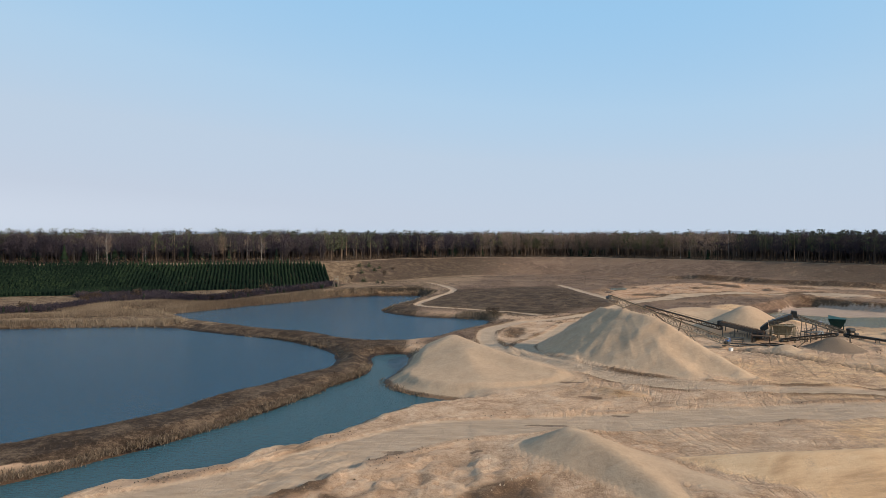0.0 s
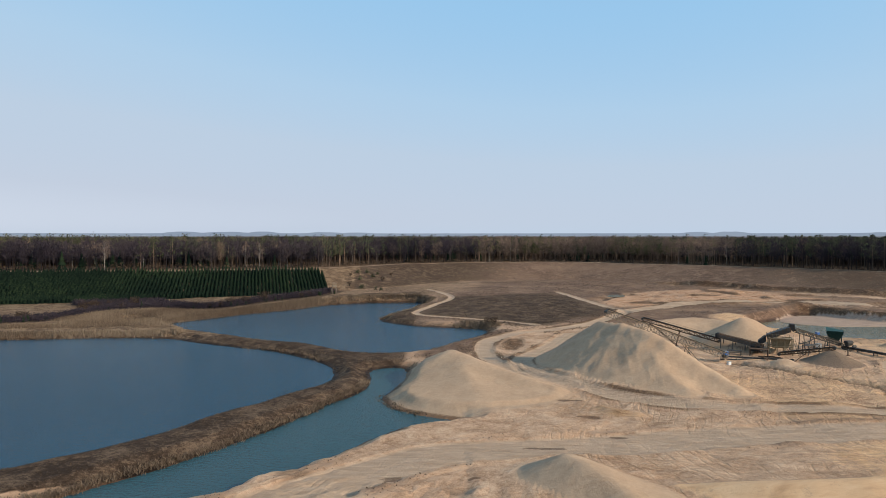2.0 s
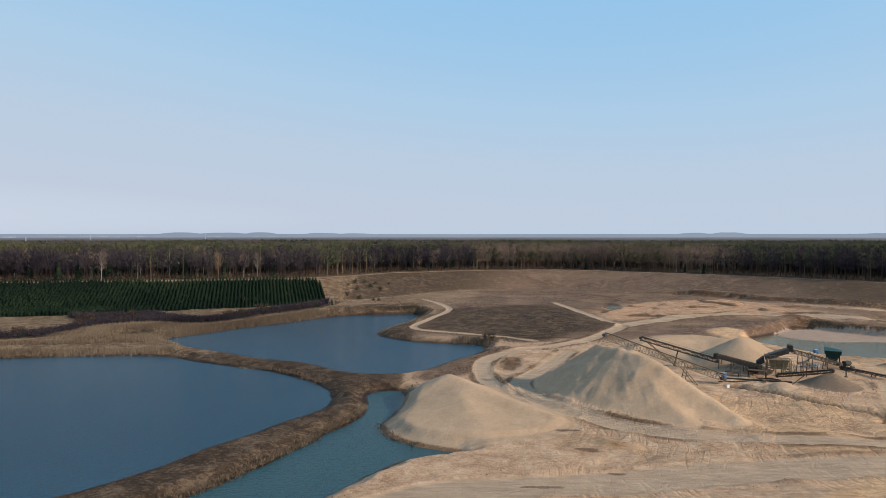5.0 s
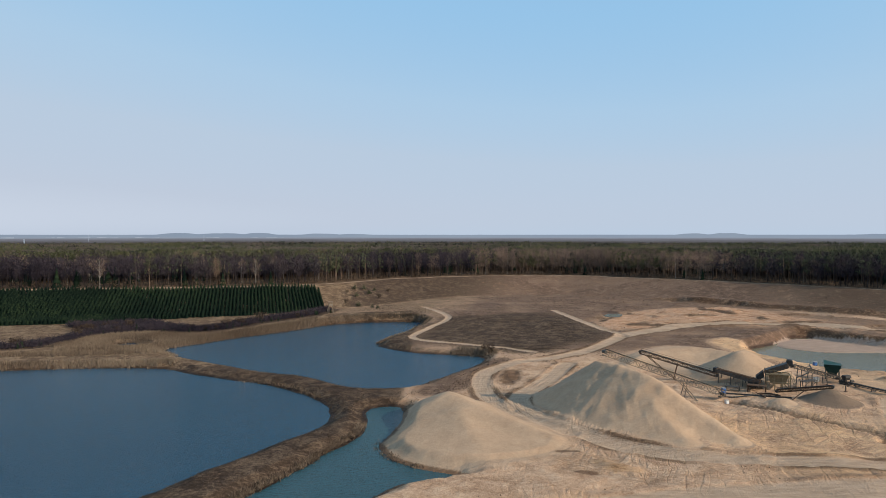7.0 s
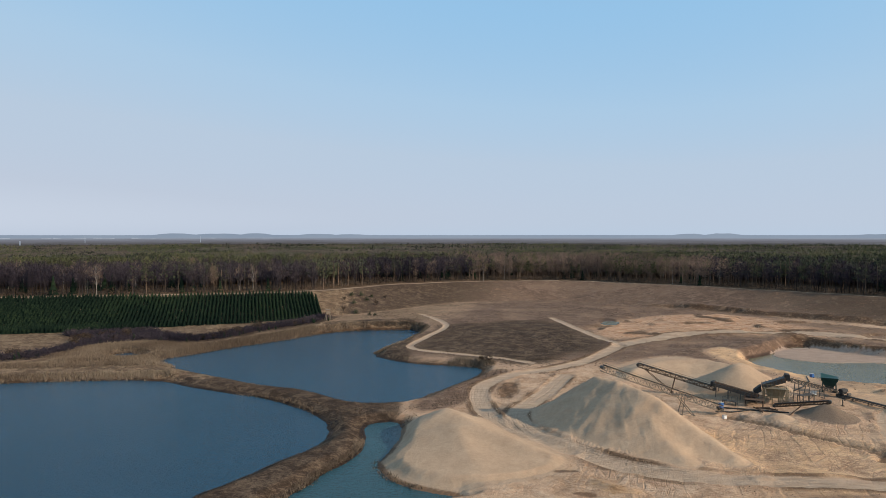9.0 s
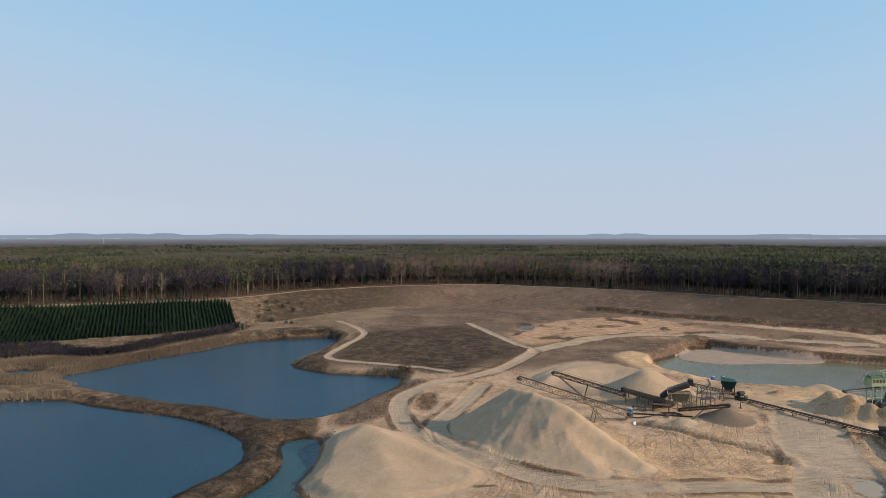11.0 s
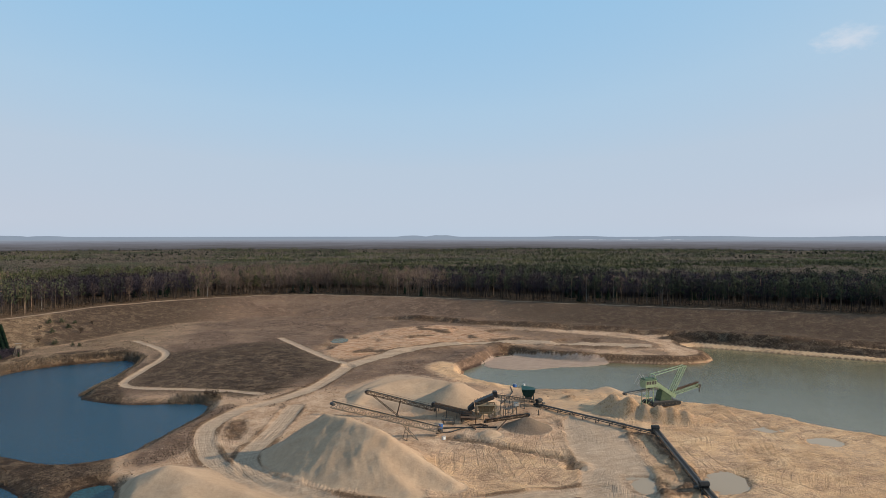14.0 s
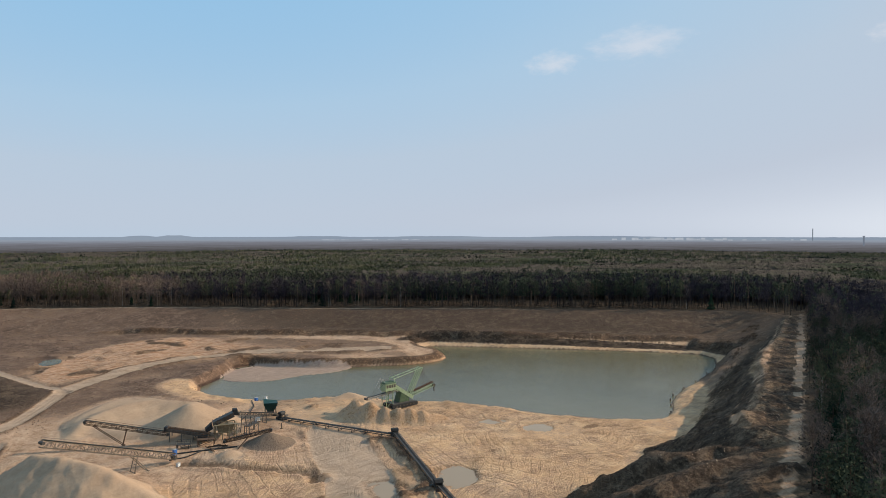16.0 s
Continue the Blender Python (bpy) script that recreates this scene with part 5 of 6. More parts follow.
def drive_station(at, turn, label):
    top = thing("drive_station", label, "machinery", "belt drive stations", at, turn)
    bm = bmesh.new()
    box(bm, -1.3, 1.3, -1.0, 1.0, 0.0, 0.3, 0.05)
    for i in (-1.1, 1.1):
        for j in (-0.8, 0.8):
            bar(bm, (i, j, 0.3), (i * 0.7, j, 1.5), 0.16)
    part("stand", bm, STEEL, top)
    bm = bmesh.new()
    tube(bm, (0, -0.95, 1.7), (0, 0.95, 1.7), 0.55, 14)
    part("drum", bm, RUBBER, top)
    bm = bmesh.new()
    tube(bm, (0.7, 0.9, 1.0), (0.7, 1.9, 1.0), 0.36, 12)
    part("motor", bm, STEEL, top)
    bm = bmesh.new()
    solid(bm, [(-0.9, -1.05, 1.9), (0.9, -1.05, 1.9), (0.9, 1.05, 1.9), (-0.9, 1.05, 1.9), (-0.5, -1.05, 2.6), (0.5, -1.05, 2.6), (0.5, 1.05, 2.6), (-0.5, 1.05, 2.6)], 0.06)
    part("hood", bm, RUBBER, top)
    return top


drive_station(gz_at(126.8, 150.6), 60, "dark belt transfer station where two belts meet")
drive_station(gz_at(113.6, 190.2), -70, "dark belt drive station beside the hopper")
drive_station(gz_at(107.4, 112.4), 66, "dark belt transfer station near the puddles")


def feed_hopper():
    top = thing("feed_hopper", "dark green steel feed hopper on legs", "hopper", at=gz_at(113.4, 196.6), turn=-28)
    bm = bmesh.new()
    solid(bm, [(-1.0, -0.8, 1.4), (1.0, -0.8, 1.4), (1.0, 0.8, 1.4), (-1.0, 0.8, 1.4), (-2.0, -1.6, 3.4), (2.0, -1.6, 3.4), (2.0, 1.6, 3.4), (-2.0, 1.6, 3.4)])
    solid(bm, [(-2.0, -1.6, 3.4), (2.0, -1.6, 3.4), (2.0, 1.6, 3.4), (-2.0, 1.6, 3.4), (-2.2, -1.8, 4.2), (2.2, -1.8, 4.2), (2.2, 1.8, 4.2), (-2.2, 1.8, 5.0)])
    part("bin", bm, HOPPER, top)
    for i in (-1.6, 1.6):
        for j in (-1.2, 1.2):
            bm = bmesh.new()
            bar(bm, (i * 1.1, j * 1.1, 0), (i, j, 3.4), 0.22)
            part("leg", bm, HOPPER, top)
    bm = bmesh.new()
    for k in range(5):
        bar(bm, (-2.05 + k * 1.02, -1.72, 3.3), (-2.12 + k * 1.06, -1.83, 4.3), 0.12)
    bar(bm, (-2.25, -1.85, 4.2), (2.25, -1.85, 4.2), 0.16)
    part("rib", bm, HOPPER, top)
    bm = bmesh.new()
    box(bm, -1.1, 1.1, -1.0, 1.0, 0.9, 1.4, 0.05)
    part("chute", bm, STEEL, top)


feed_hopper()


def screening_plant():
    top = thing("screening_plant", "dark inclined screen on a faded yellow steel frame", "machinery", at=gz_at(91.6, 184.4), turn=-20)
    bm = bmesh.new()
    for i in (-2.8, -0.9, 1.0, 2.9):
        for j in (-1.7, 1.7):
            bar(bm, (i, j, -0.3), (i, j, 4.4), 0.26)
    for j in (-1.7, 1.7):
        for z in (2.2, 4.4):
            bar(bm, (-2.9, j, z), (3.0, j, z), 0.24)
        bar(bm, (-2.8, j, 0.1), (-0.9, j, 2.2), 0.14)
        bar(bm, (1.0, j, 2.2), (2.9, j, 0.1), 0.14)
    for i in (-2.8, 1.0, 2.9):
        bar(bm, (i, -1.7, 4.4), (i, 1.7, 4.4), 0.22)
    part("frame", bm, YELLOW, top, "faded yellow support frame")
    bm = bmesh.new()
    solid(bm, [(-3.2, -1.3, 4.0), (2.6, -1.3, 6.2), (2.6, 1.3, 6.2), (-3.2, 1.3, 4.0), (-3.4, -1.3, 5.2), (2.3, -1.3, 7.5), (2.3, 1.3, 7.5), (-3.4, 1.3, 5.2)], 0.08)
    part("screen_box", bm, STEEL, top)
    for k in range(7):
        x = -3.0 + k * 0.9
        z = 4.1 + (x + 3.4) * 0.38
        for j in (-1.42, 1.42):
            bm = bmesh.new()
            bar(bm, (x, j, z), (x - 0.2, j, z + 1.25), 0.14)
            part("stiffener", bm, RUST, top)
    bm = bmesh.new()
    solid(bm, [(2.0, -1.0, 6.6), (3.6, -1.0, 6.6), (3.6, 1.0, 6.6), (2.0, 1.0, 6.6), (2.2, -1.0, 8.3), (3.4, -1.0, 8.3), (3.4, 1.0, 8.3), (2.2, 1.0, 8.3)], 0.08)
    part("feed_box", bm, RUBBER, top)
    bm = bmesh.new()
    bar(bm, (-3.2, -2.2, 4.5), (3.0, -2.2, 4.5), 0.8, 0.06)
    for k in range(7):
        bar(bm, (-3.2 + k * 1.03, -2.55, 4.5), (-3.2 + k * 1.03, -2.55, 5.6), 0.05)
    bar(bm, (-3.2, -2.55, 5.6), (3.0, -2.55, 5.6), 0.06)
    part("walkway", bm, YELLOW, top)
    bm = bmesh.new()
    for i in (-0.25, 0.25):
        bar(bm, (4.6 + i, -2.4, -0.2), (3.0 + i, -2.4, 4.5), 0.08)
    for k in range(11):
        p = Vector((4.6, -2.4, -0.2)).lerp(Vector((3.0, -2.4, 4.5)), (k + 0.5) / 11)
        bar(bm, p - Vector((0.25, 0, 0)), p + Vector((0.25, 0, 0)), 0.05)
    part("ladder", bm, YELLOW, top)
    bm = bmesh.new()
    solid(bm, [(-1.8, -1.2, 1.8), (1.8, -1.2, 1.8), (1.8, 1.2, 1.8), (-1.8, 1.2, 1.8), (-2.4, -1.6, 4.2), (2.4, -1.6, 4.2), (2.4, 1.6, 4.2), (-2.4, 1.6, 4.2)])
    part("under_bin", bm, YELLOW, top, "dull yellow bin below the screen")
    bm = bmesh.new()
    solid(bm, [(-5.2, -1.1, 2.2), (-3.4, -1.1, 3.4), (-3.4, 1.1, 3.4), (-5.2, 1.1, 2.2), (-5.4, -1.1, 3.4), (-3.6, -1.1, 5.0), (-3.6, 1.1, 5.0), (-5.4, 1.1, 3.4)])
    part("outlet_chute", bm, RUBBER, top)


screening_plant()


def sand_washer():
    """The long dark trough with its screw between the screen and the brown conveyor."""
    top = thing("sand_washer", "long dark steel sand washing trough on legs", "machinery", at=gz_at(82.6, 187.4), turn=-41)
    bm = bmesh.new()
    a, b = Vector((-6.2, 0, 3.1)), Vector((5.4, 0, 1.3))
    for i in (-1, 1):
        bar(bm, a + Vector((0, i * 1.1, 0)), b + Vector((0, i * 1.1, 0)), 0.14, 0.8)
    bar(bm, a + Vector((0, 0, -0.4)), b + Vector((0, 0, -0.6)), 2.2, 0.14)
    part("trough", bm, STEEL, top)
    bm = bmesh.new()
    tube(bm, a + Vector((0, 0, 0.2)), b + Vector((0, 0, 0.2)), 0.4, 8)
    for k in range(16):
        p = a.lerp(b, (k + 0.5) / 16)
        tube(bm, p + Vector((-0.05, 0, 0.2)), p + Vector((0.07, 0, 0.2)), 0.6, 12)
    part("screw", bm, RUST, top)
    for k in (0.08, 0.36, 0.64, 0.92):
        p = a.lerp(b, k)
        for i in (-1, 1):
            bm = bmesh.new()
            bar(bm, p + Vector((0, i * 1.1, -0.5)), (p.x, i * 1.3, -0.3), 0.18)
            part("leg", bm, STEEL, top)
    bm = bmesh.new()
    box(bm, -6.9, -5.9, -1.0, 1.0, 2.5, 3.8, 0.1)
    part("drive_box", bm, RUBBER, top)
    bm = bmesh.new()
    box(bm, 2.6, 5.2, -1.4, 1.4, -0.1, 1.4, 0.1)
    part("tank", bm, RUBBER, top)
    bm = bmesh.new()
    for k in range(8):
        bar(bm, (-5 + k * 1.3, -1.5, 2.9 - k * 0.2), (-5 + k * 1.3, -1.5, 3.9 - k * 0.2), 0.05)
    bar(bm, (-5, -1.5, 3.9), (4.1, -1.5, 2.5), 0.06)
    part("handrail", bm, RUST, top)


sand_washer()


def cabinet(name, label, at, turn, size, mat):
    """A small site cabinet: body, door, roof and skids."""
    top = thing(name, label, "cabinet", at=at, turn=turn)
    w, d, h = size
    bm = bmesh.new()
    box(bm, -w / 2, w / 2, -d / 2, d / 2, 0.15, h, 0.04)
    part("body", bm, mat, top)
    bm = bmesh.new()
    box(bm, -w * 0.35, w * 0.35, -d / 2 - 0.05, -d / 2 - 0.01, 0.3, h - 0.2, 0.02)
    part("door", bm, mat, top)
    bm = bmesh.new()
    box(bm, -w * 0.56, w * 0.56, -d * 0.58, d * 0.58, h + 0.004, h + 0.09, 0.02)
    part("roof", bm, GREY, top)
    bm = bmesh.new()
    for i in (-0.4, 0.4):
        box(bm, i * w - 0.08, i * w + 0.08, -d * 0.55, d * 0.55, -0.05, 0.146)
    part("skid", bm, STEEL, top)


cabinet("control_cabinet", "small blue control cabinet beside the stacker foot", gz_at(74.8, 179.2), 20, (1.0, 0.8, 1.6), BLUE_PAINT)
cabinet("meter_box", "small white box on the sand by the stacker foot", gz_at(72.6, 172.0), 20, (0.9, 0.7, 1.0), WHITE)
cabinet("pump_box", "small blue pump cabinet on the lake shore", gz_at(120.6, 218.6), 10, (1.0, 0.9, 1.2), BLUE_PAINT)
cabinet("tank_box", "small white tank box on the lake shore", gz_at(123.6, 217.2), 10, (0.7, 0.7, 1.3), WHITE)
cabinet("generator_box", "white generator box near the green hopper", gz_at(106.6, 192.6), 10, (1.3, 0.9, 1.1), WHITE)

def platform(label, at, turn, size, mat):
    """A raised steel work platform: deck, legs, braces and handrails."""
    top = thing("work_platform", label, "platform", "steel platforms round the screen", at, turn)
    w, d, h = size
    bm = bmesh.new()
    box(bm, -w / 2, w / 2, -d / 2, d / 2, h - 0.12, h)
    part("deck", bm, mat, top)
    for i in (-0.46, 0.46):
        for j in (-0.44, 0.44):
            bm = bmesh.new()
            bar(bm, (i * w, j * d, -0.4), (i * w, j * d, h - 0.124), 0.18)
            part("leg", bm, mat, top)
    for j in (-0.44, 0.44):
        bm = bmesh.new()
        bar(bm, (-0.46 * w, j * d, 0.2), (0.46 * w, j * d, h - 0.3), 0.09)
        part("brace", bm, mat, top)
        bm = bmesh.new()
        n = max(3, int(w / 1.2))
        for k in range(n + 1):
            bar(bm, ((k / n - 0.5) * w * 0.98, j * d * 1.1, h), ((k / n - 0.5) * w * 0.98, j * d * 1.1, h + 1.0), 0.06)
        bar(bm, (-w / 2, j * d * 1.1, h + 1.0), (w / 2, j * d * 1.1, h + 1.0), 0.07)
        part("handrail", bm, mat, top)


platform("rusty steel platform with handrails beside the screen", gz_at(84.6, 181.6), -30, (4.6, 2.2, 2.0), RUST)
platform("dark steel platform under the feed belt", gz_at(100.0, 184.4), 27, (5.0, 1.8, 2.6), STEEL)
platform("low rusty platform near the washing trough", gz_at(79.0, 183.6), -38, (3.6, 1.6, 1.2), STEEL)


def pipe_run(label, places, r):
    """A dark pipe lying over the sand, with flanges at its joints."""
    top = thing("pipeline", label, "pipe", "pipes round the screen")
    pts = [Vector(gz_at(x, y, r * 0.9)) for x, y in places]
    for a, b in zip(pts, pts[1:]):
        bm = bmesh.new()
        tube(bm, a, b, r, 8)
        part("pipe", bm, RUBBER, top)
    for p, q in zip(pts[1:-1], pts[2:]):
        bm = bmesh.new()
        d = (q - p).normalized() * 0.08
        tube(bm, p - d, p + d, r * 1.6, 8)
        part("flange", bm, STEEL, top)


pipe_run("dark pipe lying on the sand by the washer", [(74, 180), (79, 179), (85, 176.5), (90, 174)], 0.2)
pipe_run("dark water pipe from the lake to the screen", [(96, 188), (103, 196), (110, 204), (116, 212), (119, 219)], 0.16)
pipe_run("black pipe beside the stacker foot", [(72, 176), (76, 175.5), (82, 178)], 0.18)

# heap of scrap steel beams by the plant
for k in range(9):
    beam = thing("steel_beam", "rusty steel beam lying on the sand by the plant", "beam", "loose beams by the plant", gz_at(86 + 2.2 * math.sin(k * 2.4), 177.5 + 1.6 * math.cos(k * 1.7), 0.12), 40 * k)
    bm = bmesh.new()
    bar(bm, (-1.6, 0, 0), (1.6, 0, 0.02), 0.2, 0.03)
    bar(bm, (-1.6, 0, 0.2), (1.6, 0, 0.22), 0.2, 0.03)
    bar(bm, (-1.6, 0, 0.1), (1.6, 0, 0.12), 0.04, 0.2)
    part("girder", bm, RUST, beam)

post = thing("marker_post", "dark steel marker post standing on the sand", "post", at=gz_at(108.4, 181.7))
bm = bmesh.new()
tube(bm, (0, 0, -0.1), (0, 0, 1.7), 0.16, 8)
part("shaft", bm, STEEL, post)
bm = bmesh.new()
box(bm, -0.35, 0.35, -0.35, 0.35, -0.05, 0.15, 0.03)
part("foot", bm, RUST, post)


def bucket_excavator():
    """The crawler bucket-ladder excavator on the shore; x runs out over the water."""
    gx_, gy_ = 151.4, 176.6
    top = thing("bucket_ladder_excavator", "pale green bucket-ladder excavator on crawlers at the shore", "excavator", at=gz_at(gx_, gy_), turn=-3.0)
    for j in (-2.6, 2.6):
        bm = bmesh.new()
        p = []
        for k in range(20):
            a = k / 20 * 2 * math.pi
            c, s_ = math.cos(a), math.sin(a)
            p.append((5.2 * (1 if c > 0 else -1) + 0.8 * c if abs(c) > 0.05 else 0.0, 0.75 + 0.75 * s_))
        lo = [bm.verts.new((q[0], j - 0.55, q[1])) for q in p]
        hi = [bm.verts.new((q[0], j + 0.55, q[1])) for q in p]
        for k in range(20):
            bm.faces.new([lo[k], lo[(k + 1) % 20], hi[(k + 1) % 20], hi[k]])
        bm.faces.new(lo[::-1])
        bm.faces.new(hi)
        part("crawler_track", bm, RUBBER, top, "dark muddy crawler track")
    bm = bmesh.new()
    box(bm, -5.0, 5.0, -2.0, 2.0, 0.9, 1.6, 0.1)
    for k in range(6):
        tube(bm, (-4 + k * 1.6, -3.3, 0.75), (-4 + k * 1.6, 3.3, 0.75), 0.3, 8)
    part("undercarriage", bm, STEEL, top)
    bm = bmesh.new()
    solid(bm, [(-1.8, -1.6, 1.6), (3.2, -1.6, 1.6), (3.2, 1.6, 1.6), (-1.8, 1.6, 1.6), (-0.8, -1.5, 5.4), (2.2, -1.5, 5.0), (2.2, 1.5, 5.0), (-0.8, 1.5, 5.4)], 0.1)
    part("machine_house", bm, MID_GREEN, top, "dull green machine house")
    bm = bmesh.new()
    for j in (-1.5, 1.5):
        bar(bm, (-4.2, j, 8.4), (4.8, j, 2.6), 0.3, 1.3)
        for k in range(8):
            q = Vector((-4.2, j, 8.4)).lerp(Vector((4.8, j, 2.6)), (k + 0.5) / 8)
            bar(bm, q + Vector((-0.35, j * 0.12, -0.55)), q + Vector((0.35, j * 0.12, 0.55)), 0.12)
    for k in range(9):
        q = Vector((-4.2, 0, 8.4)).lerp(Vector((4.8, 0, 2.6)), k / 8)
        bar(bm, q - Vector((0, 1.5, 0)), q + Vector((0, 1.5, 0)), 0.2)
    part("main_girder", bm, PALE_GREEN, top)
    bm = bmesh.new()
    box(bm, -8.2, -3.2, -1.7, 1.7, 6.6, 9.4, 0.12)
    house = part("winch_house", bm, PALE_GREEN, top)
    for k in range(4):
        bm = bmesh.new()
        box(bm, -7.7 + k * 1.1, -6.9 + k * 1.1, -1.76, -1.71, 7.8, 8.9)
        part("window", bm, STEEL, house, "dark window")
    bm = bmesh.new()
    solid(bm, [(-8.4, -1.9, 9.41), (-3.0, -1.9, 9.41), (-3.0, 1.9, 9.41), (-8.4, 1.9, 9.41), (-8.0, -1.0, 9.9), (-3.4, -1.0, 9.9), (-3.4, 1.0, 9.9), (-8.0, 1.0, 9.9)])
    part("roof", bm, MID_GREEN, house)
    bm = bmesh.new()
    for j in (-1.4, 1.4):
        bar(bm, (-4.6, j, -0.1), (-4.6, j, 8.0), 0.26)
        bar(bm, (-7.6, j, -0.1), (-7.4, j, 6.7), 0.2)
        bar(bm, (-7.5, j, 3.2), (-4.6, j, 3.2), 0.16)
        bar(bm, (-7.5, j, 0.2), (-4.6, j, 3.2), 0.12)
        bar(bm, (-4.0, j, 9.4), (-4.0, j, 11.0), 0.22)
    bar(bm, (-4.0, -1.4, 11.0), (-4.0, 1.4, 11.0), 0.22)
    part("support_frame", bm, PALE_GREEN, top)
    bm = bmesh.new()
    lattice_beam(bm, (4.2, 0, 3.0), (10.0, 0, 13.0), 2.0, 0.9, 9, 0.2, 0.1)
    part("mast", bm, PALE_GREEN, top)
    bm = bmesh.new()
    for j in (-1.0, 1.0):
        bar(bm, (-4.0, j * 1.3, 10.8), (10.0, j, 13.3), 0.22)
    for k in range(4):
        q = Vector((-4, 0, 10.8)).lerp(Vector((10, 0, 13.3)), (k + 1) / 5)
        bar(bm, q - Vector((0, 1.1, 0)), q + Vector((0, 1.1, 0)), 0.1)
    part("back_stay", bm, PALE_GREEN, top)
    bm = bmesh.new()
    lattice_beam(bm, (3.6, 0, 2.6), (16.0, 0, 5.2), 1.5, 1.0, 12, 0.16, 0.09)
    ladder = part("bucket_ladder", bm, PALE_GREEN, top)
    bm = bmesh.new()
    for k in range(15):
        q = Vector((3.8, 0, 3.9)).lerp(Vector((15.6, 0, 6.4)), k / 14)
        solid(bm, [q + Vector(o) for o in ((-0.2, -0.45, 0), (0.25, -0.45, 0.05), (0.25, 0.45, 0.05), (-0.2, 0.45, 0), (-0.3, -0.5, 0.5), (0.4, -0.5, 0.6), (0.4, 0.5, 0.6), (-0.3, 0.5, 0.5))])
    part("bucket", bm, RUST, ladder, "rusty digging buckets on a chain")
    bm = bmesh.new()
    tube(bm, (16.2, -0.7, 5.4), (16.2, 0.7, 5.4), 0.75, 12)
    bar(bm, (16.2, -0.5, 5.0), (16.4, -0.4, 3.2), 0.3)
    part("tip_wheel", bm, STEEL, ladder)
    for q in ((15.2, 5.9), (11.0, 5.0), (13.0, 5.4)):
        bm = bmesh.new()
        bar(bm, (10.0, 0.5, 13.2), (q[0], 0.5, q[1]), 0.06)
        bar(bm, (10.0, -0.5, 13.2), (q[0], -0.5, q[1]), 0.06)
        part("cable", bm, STEEL, top)
    bm = bmesh.new()
    lattice_beam(bm, (-15.6, 0, 4.4), (-1.5, 0, 5.6), 1.2, 0.7, 12, 0.14, 0.08)
    boom = part("discharge_boom", bm, GREY, top)
    bm = bmesh.new()
    bar(bm, (-15.8, 0, 5.22), (-1.5, 0, 6.42), 0.9, 0.06)
    part("belt", bm, RUBBER, boom)
    bm = bmesh.new()
    tube(bm, (-15.7, -0.7, 4.9), (-15.7, 0.7, 4.9), 0.45, 10)
    part("drum", bm, STEEL, boom)
    for j in (-0.6, 0.6):
        bm = bmesh.new()
        bar(bm, (-7.8, j, 9.6), (-13.8, j, 5.4), 0.07)
        part("stay", bm, STEEL, boom)
    bm = bmesh.new()
    for j in (-0.9, 0.9):
        bar(bm, (-7.8, j, 9.6), (-8.8, j, 11.4), 0.12)
        bar(bm, (-8.8, j, 11.4), (-11.0, j, 8.0), 0.08)
    part("jib", bm, GREY, top)


bucket_excavator()
digger = bpy.data.objects["bucket_ladder_excavator"]
digger.matrix_basis = digger.matrix_basis @ Matrix.Scale(0.90, 4)


def high_seat(at, turn):
    """A raised wooden hunting stand."""
    top = thing("high_seat", "grey wooden high seat beside the plantation", "hunting stand", at=at, turn=turn)
    for i in (-1, 1):
        for j in (-1, 1):
            bm = bmesh.new()
            bar(bm, (i * 1.2, j * 1.2, -0.2), (i * 0.8, j * 0.8, 4.0), 0.16)
            part("leg", bm, WOOD, top)
    bm = bmesh.new()
    box(bm, -1.0, 1.0, -1.0, 1.0, 3.4, 3.52, 0.02)
    part("floor", bm, WOOD, top)
    for i in (-1, 1):
        bm = bmesh.new()
        box(bm, -1.0, 1.0, i * 0.97 - 0.04, i * 0.97 + 0.04, 3.524, 4.4, 0.01)
        part("side_wall", bm, WOOD, top)
    bm = bmesh.new()
    solid(bm, [(-1.2, -1.2, 5.2), (1.2, -1.2, 5.4), (1.2, 1.2, 5.4), (-1.2, 1.2, 5.2), (-1.2, -1.2, 5.3), (1.2, -1.2, 5.5), (1.2, 1.2, 5.5), (-1.2, 1.2, 5.3)])
    part("roof", bm, WOOD, top)
    for i in (-0.9, 0.9):
        bm = bmesh.new()
        bar(bm, (i, -0.9, 4.0), (i, -0.9, 5.25), 0.1)
        bar(bm, (i, 0.9, 4.0), (i, 0.9, 5.25), 0.1)
        part("roof_post", bm, WOOD, top)
    bm = bmesh.new()
    for i in (-0.3, 0.3):
        bar(bm, (2.0, i, -0.1), (1.0, i, 3.5), 0.1)
    for k in range(8):
        q = Vector((2.0, 0, -0.1)).lerp(Vector((1.0, 0, 3.5)), (k + 0.5) / 8)
        bar(bm, q - Vector((0, 0.32, 0)), q + Vector((0, 0.32, 0)), 0.07)
    part("ladder", bm, WOOD, top)


high_seat(gz_at(-54.6, 350.0), 200)

# old mooring stumps along the east shore
for k, (px_, py_) in enumerate(((214, 110.5), (224, 115.6), (231, 119.4), (238, 122), (252, 124.6), (268, 127.6), (284, 130.2), (298, 132.6))):
    stump = thing("mooring_stump", "dark weathered timber stump at the water's edge", "stump", "stumps along the east shore", gz_at(px_, py_))
    bm = bmesh.new()
    tube(bm, (0, 0, -0.6), (0.15 - 0.1 * (k % 3), 0.1, 0.9 + 0.15 * (k % 4)), 0.28, 8)
    part("shaft", bm, WOOD, stump)
    bm = bmesh.new()
    tube(bm, (-0.9, 0.2, 0.1), (1.0, -0.1, 0.22), 0.2, 7)
    part("fallen_log", bm, WOOD, stump)

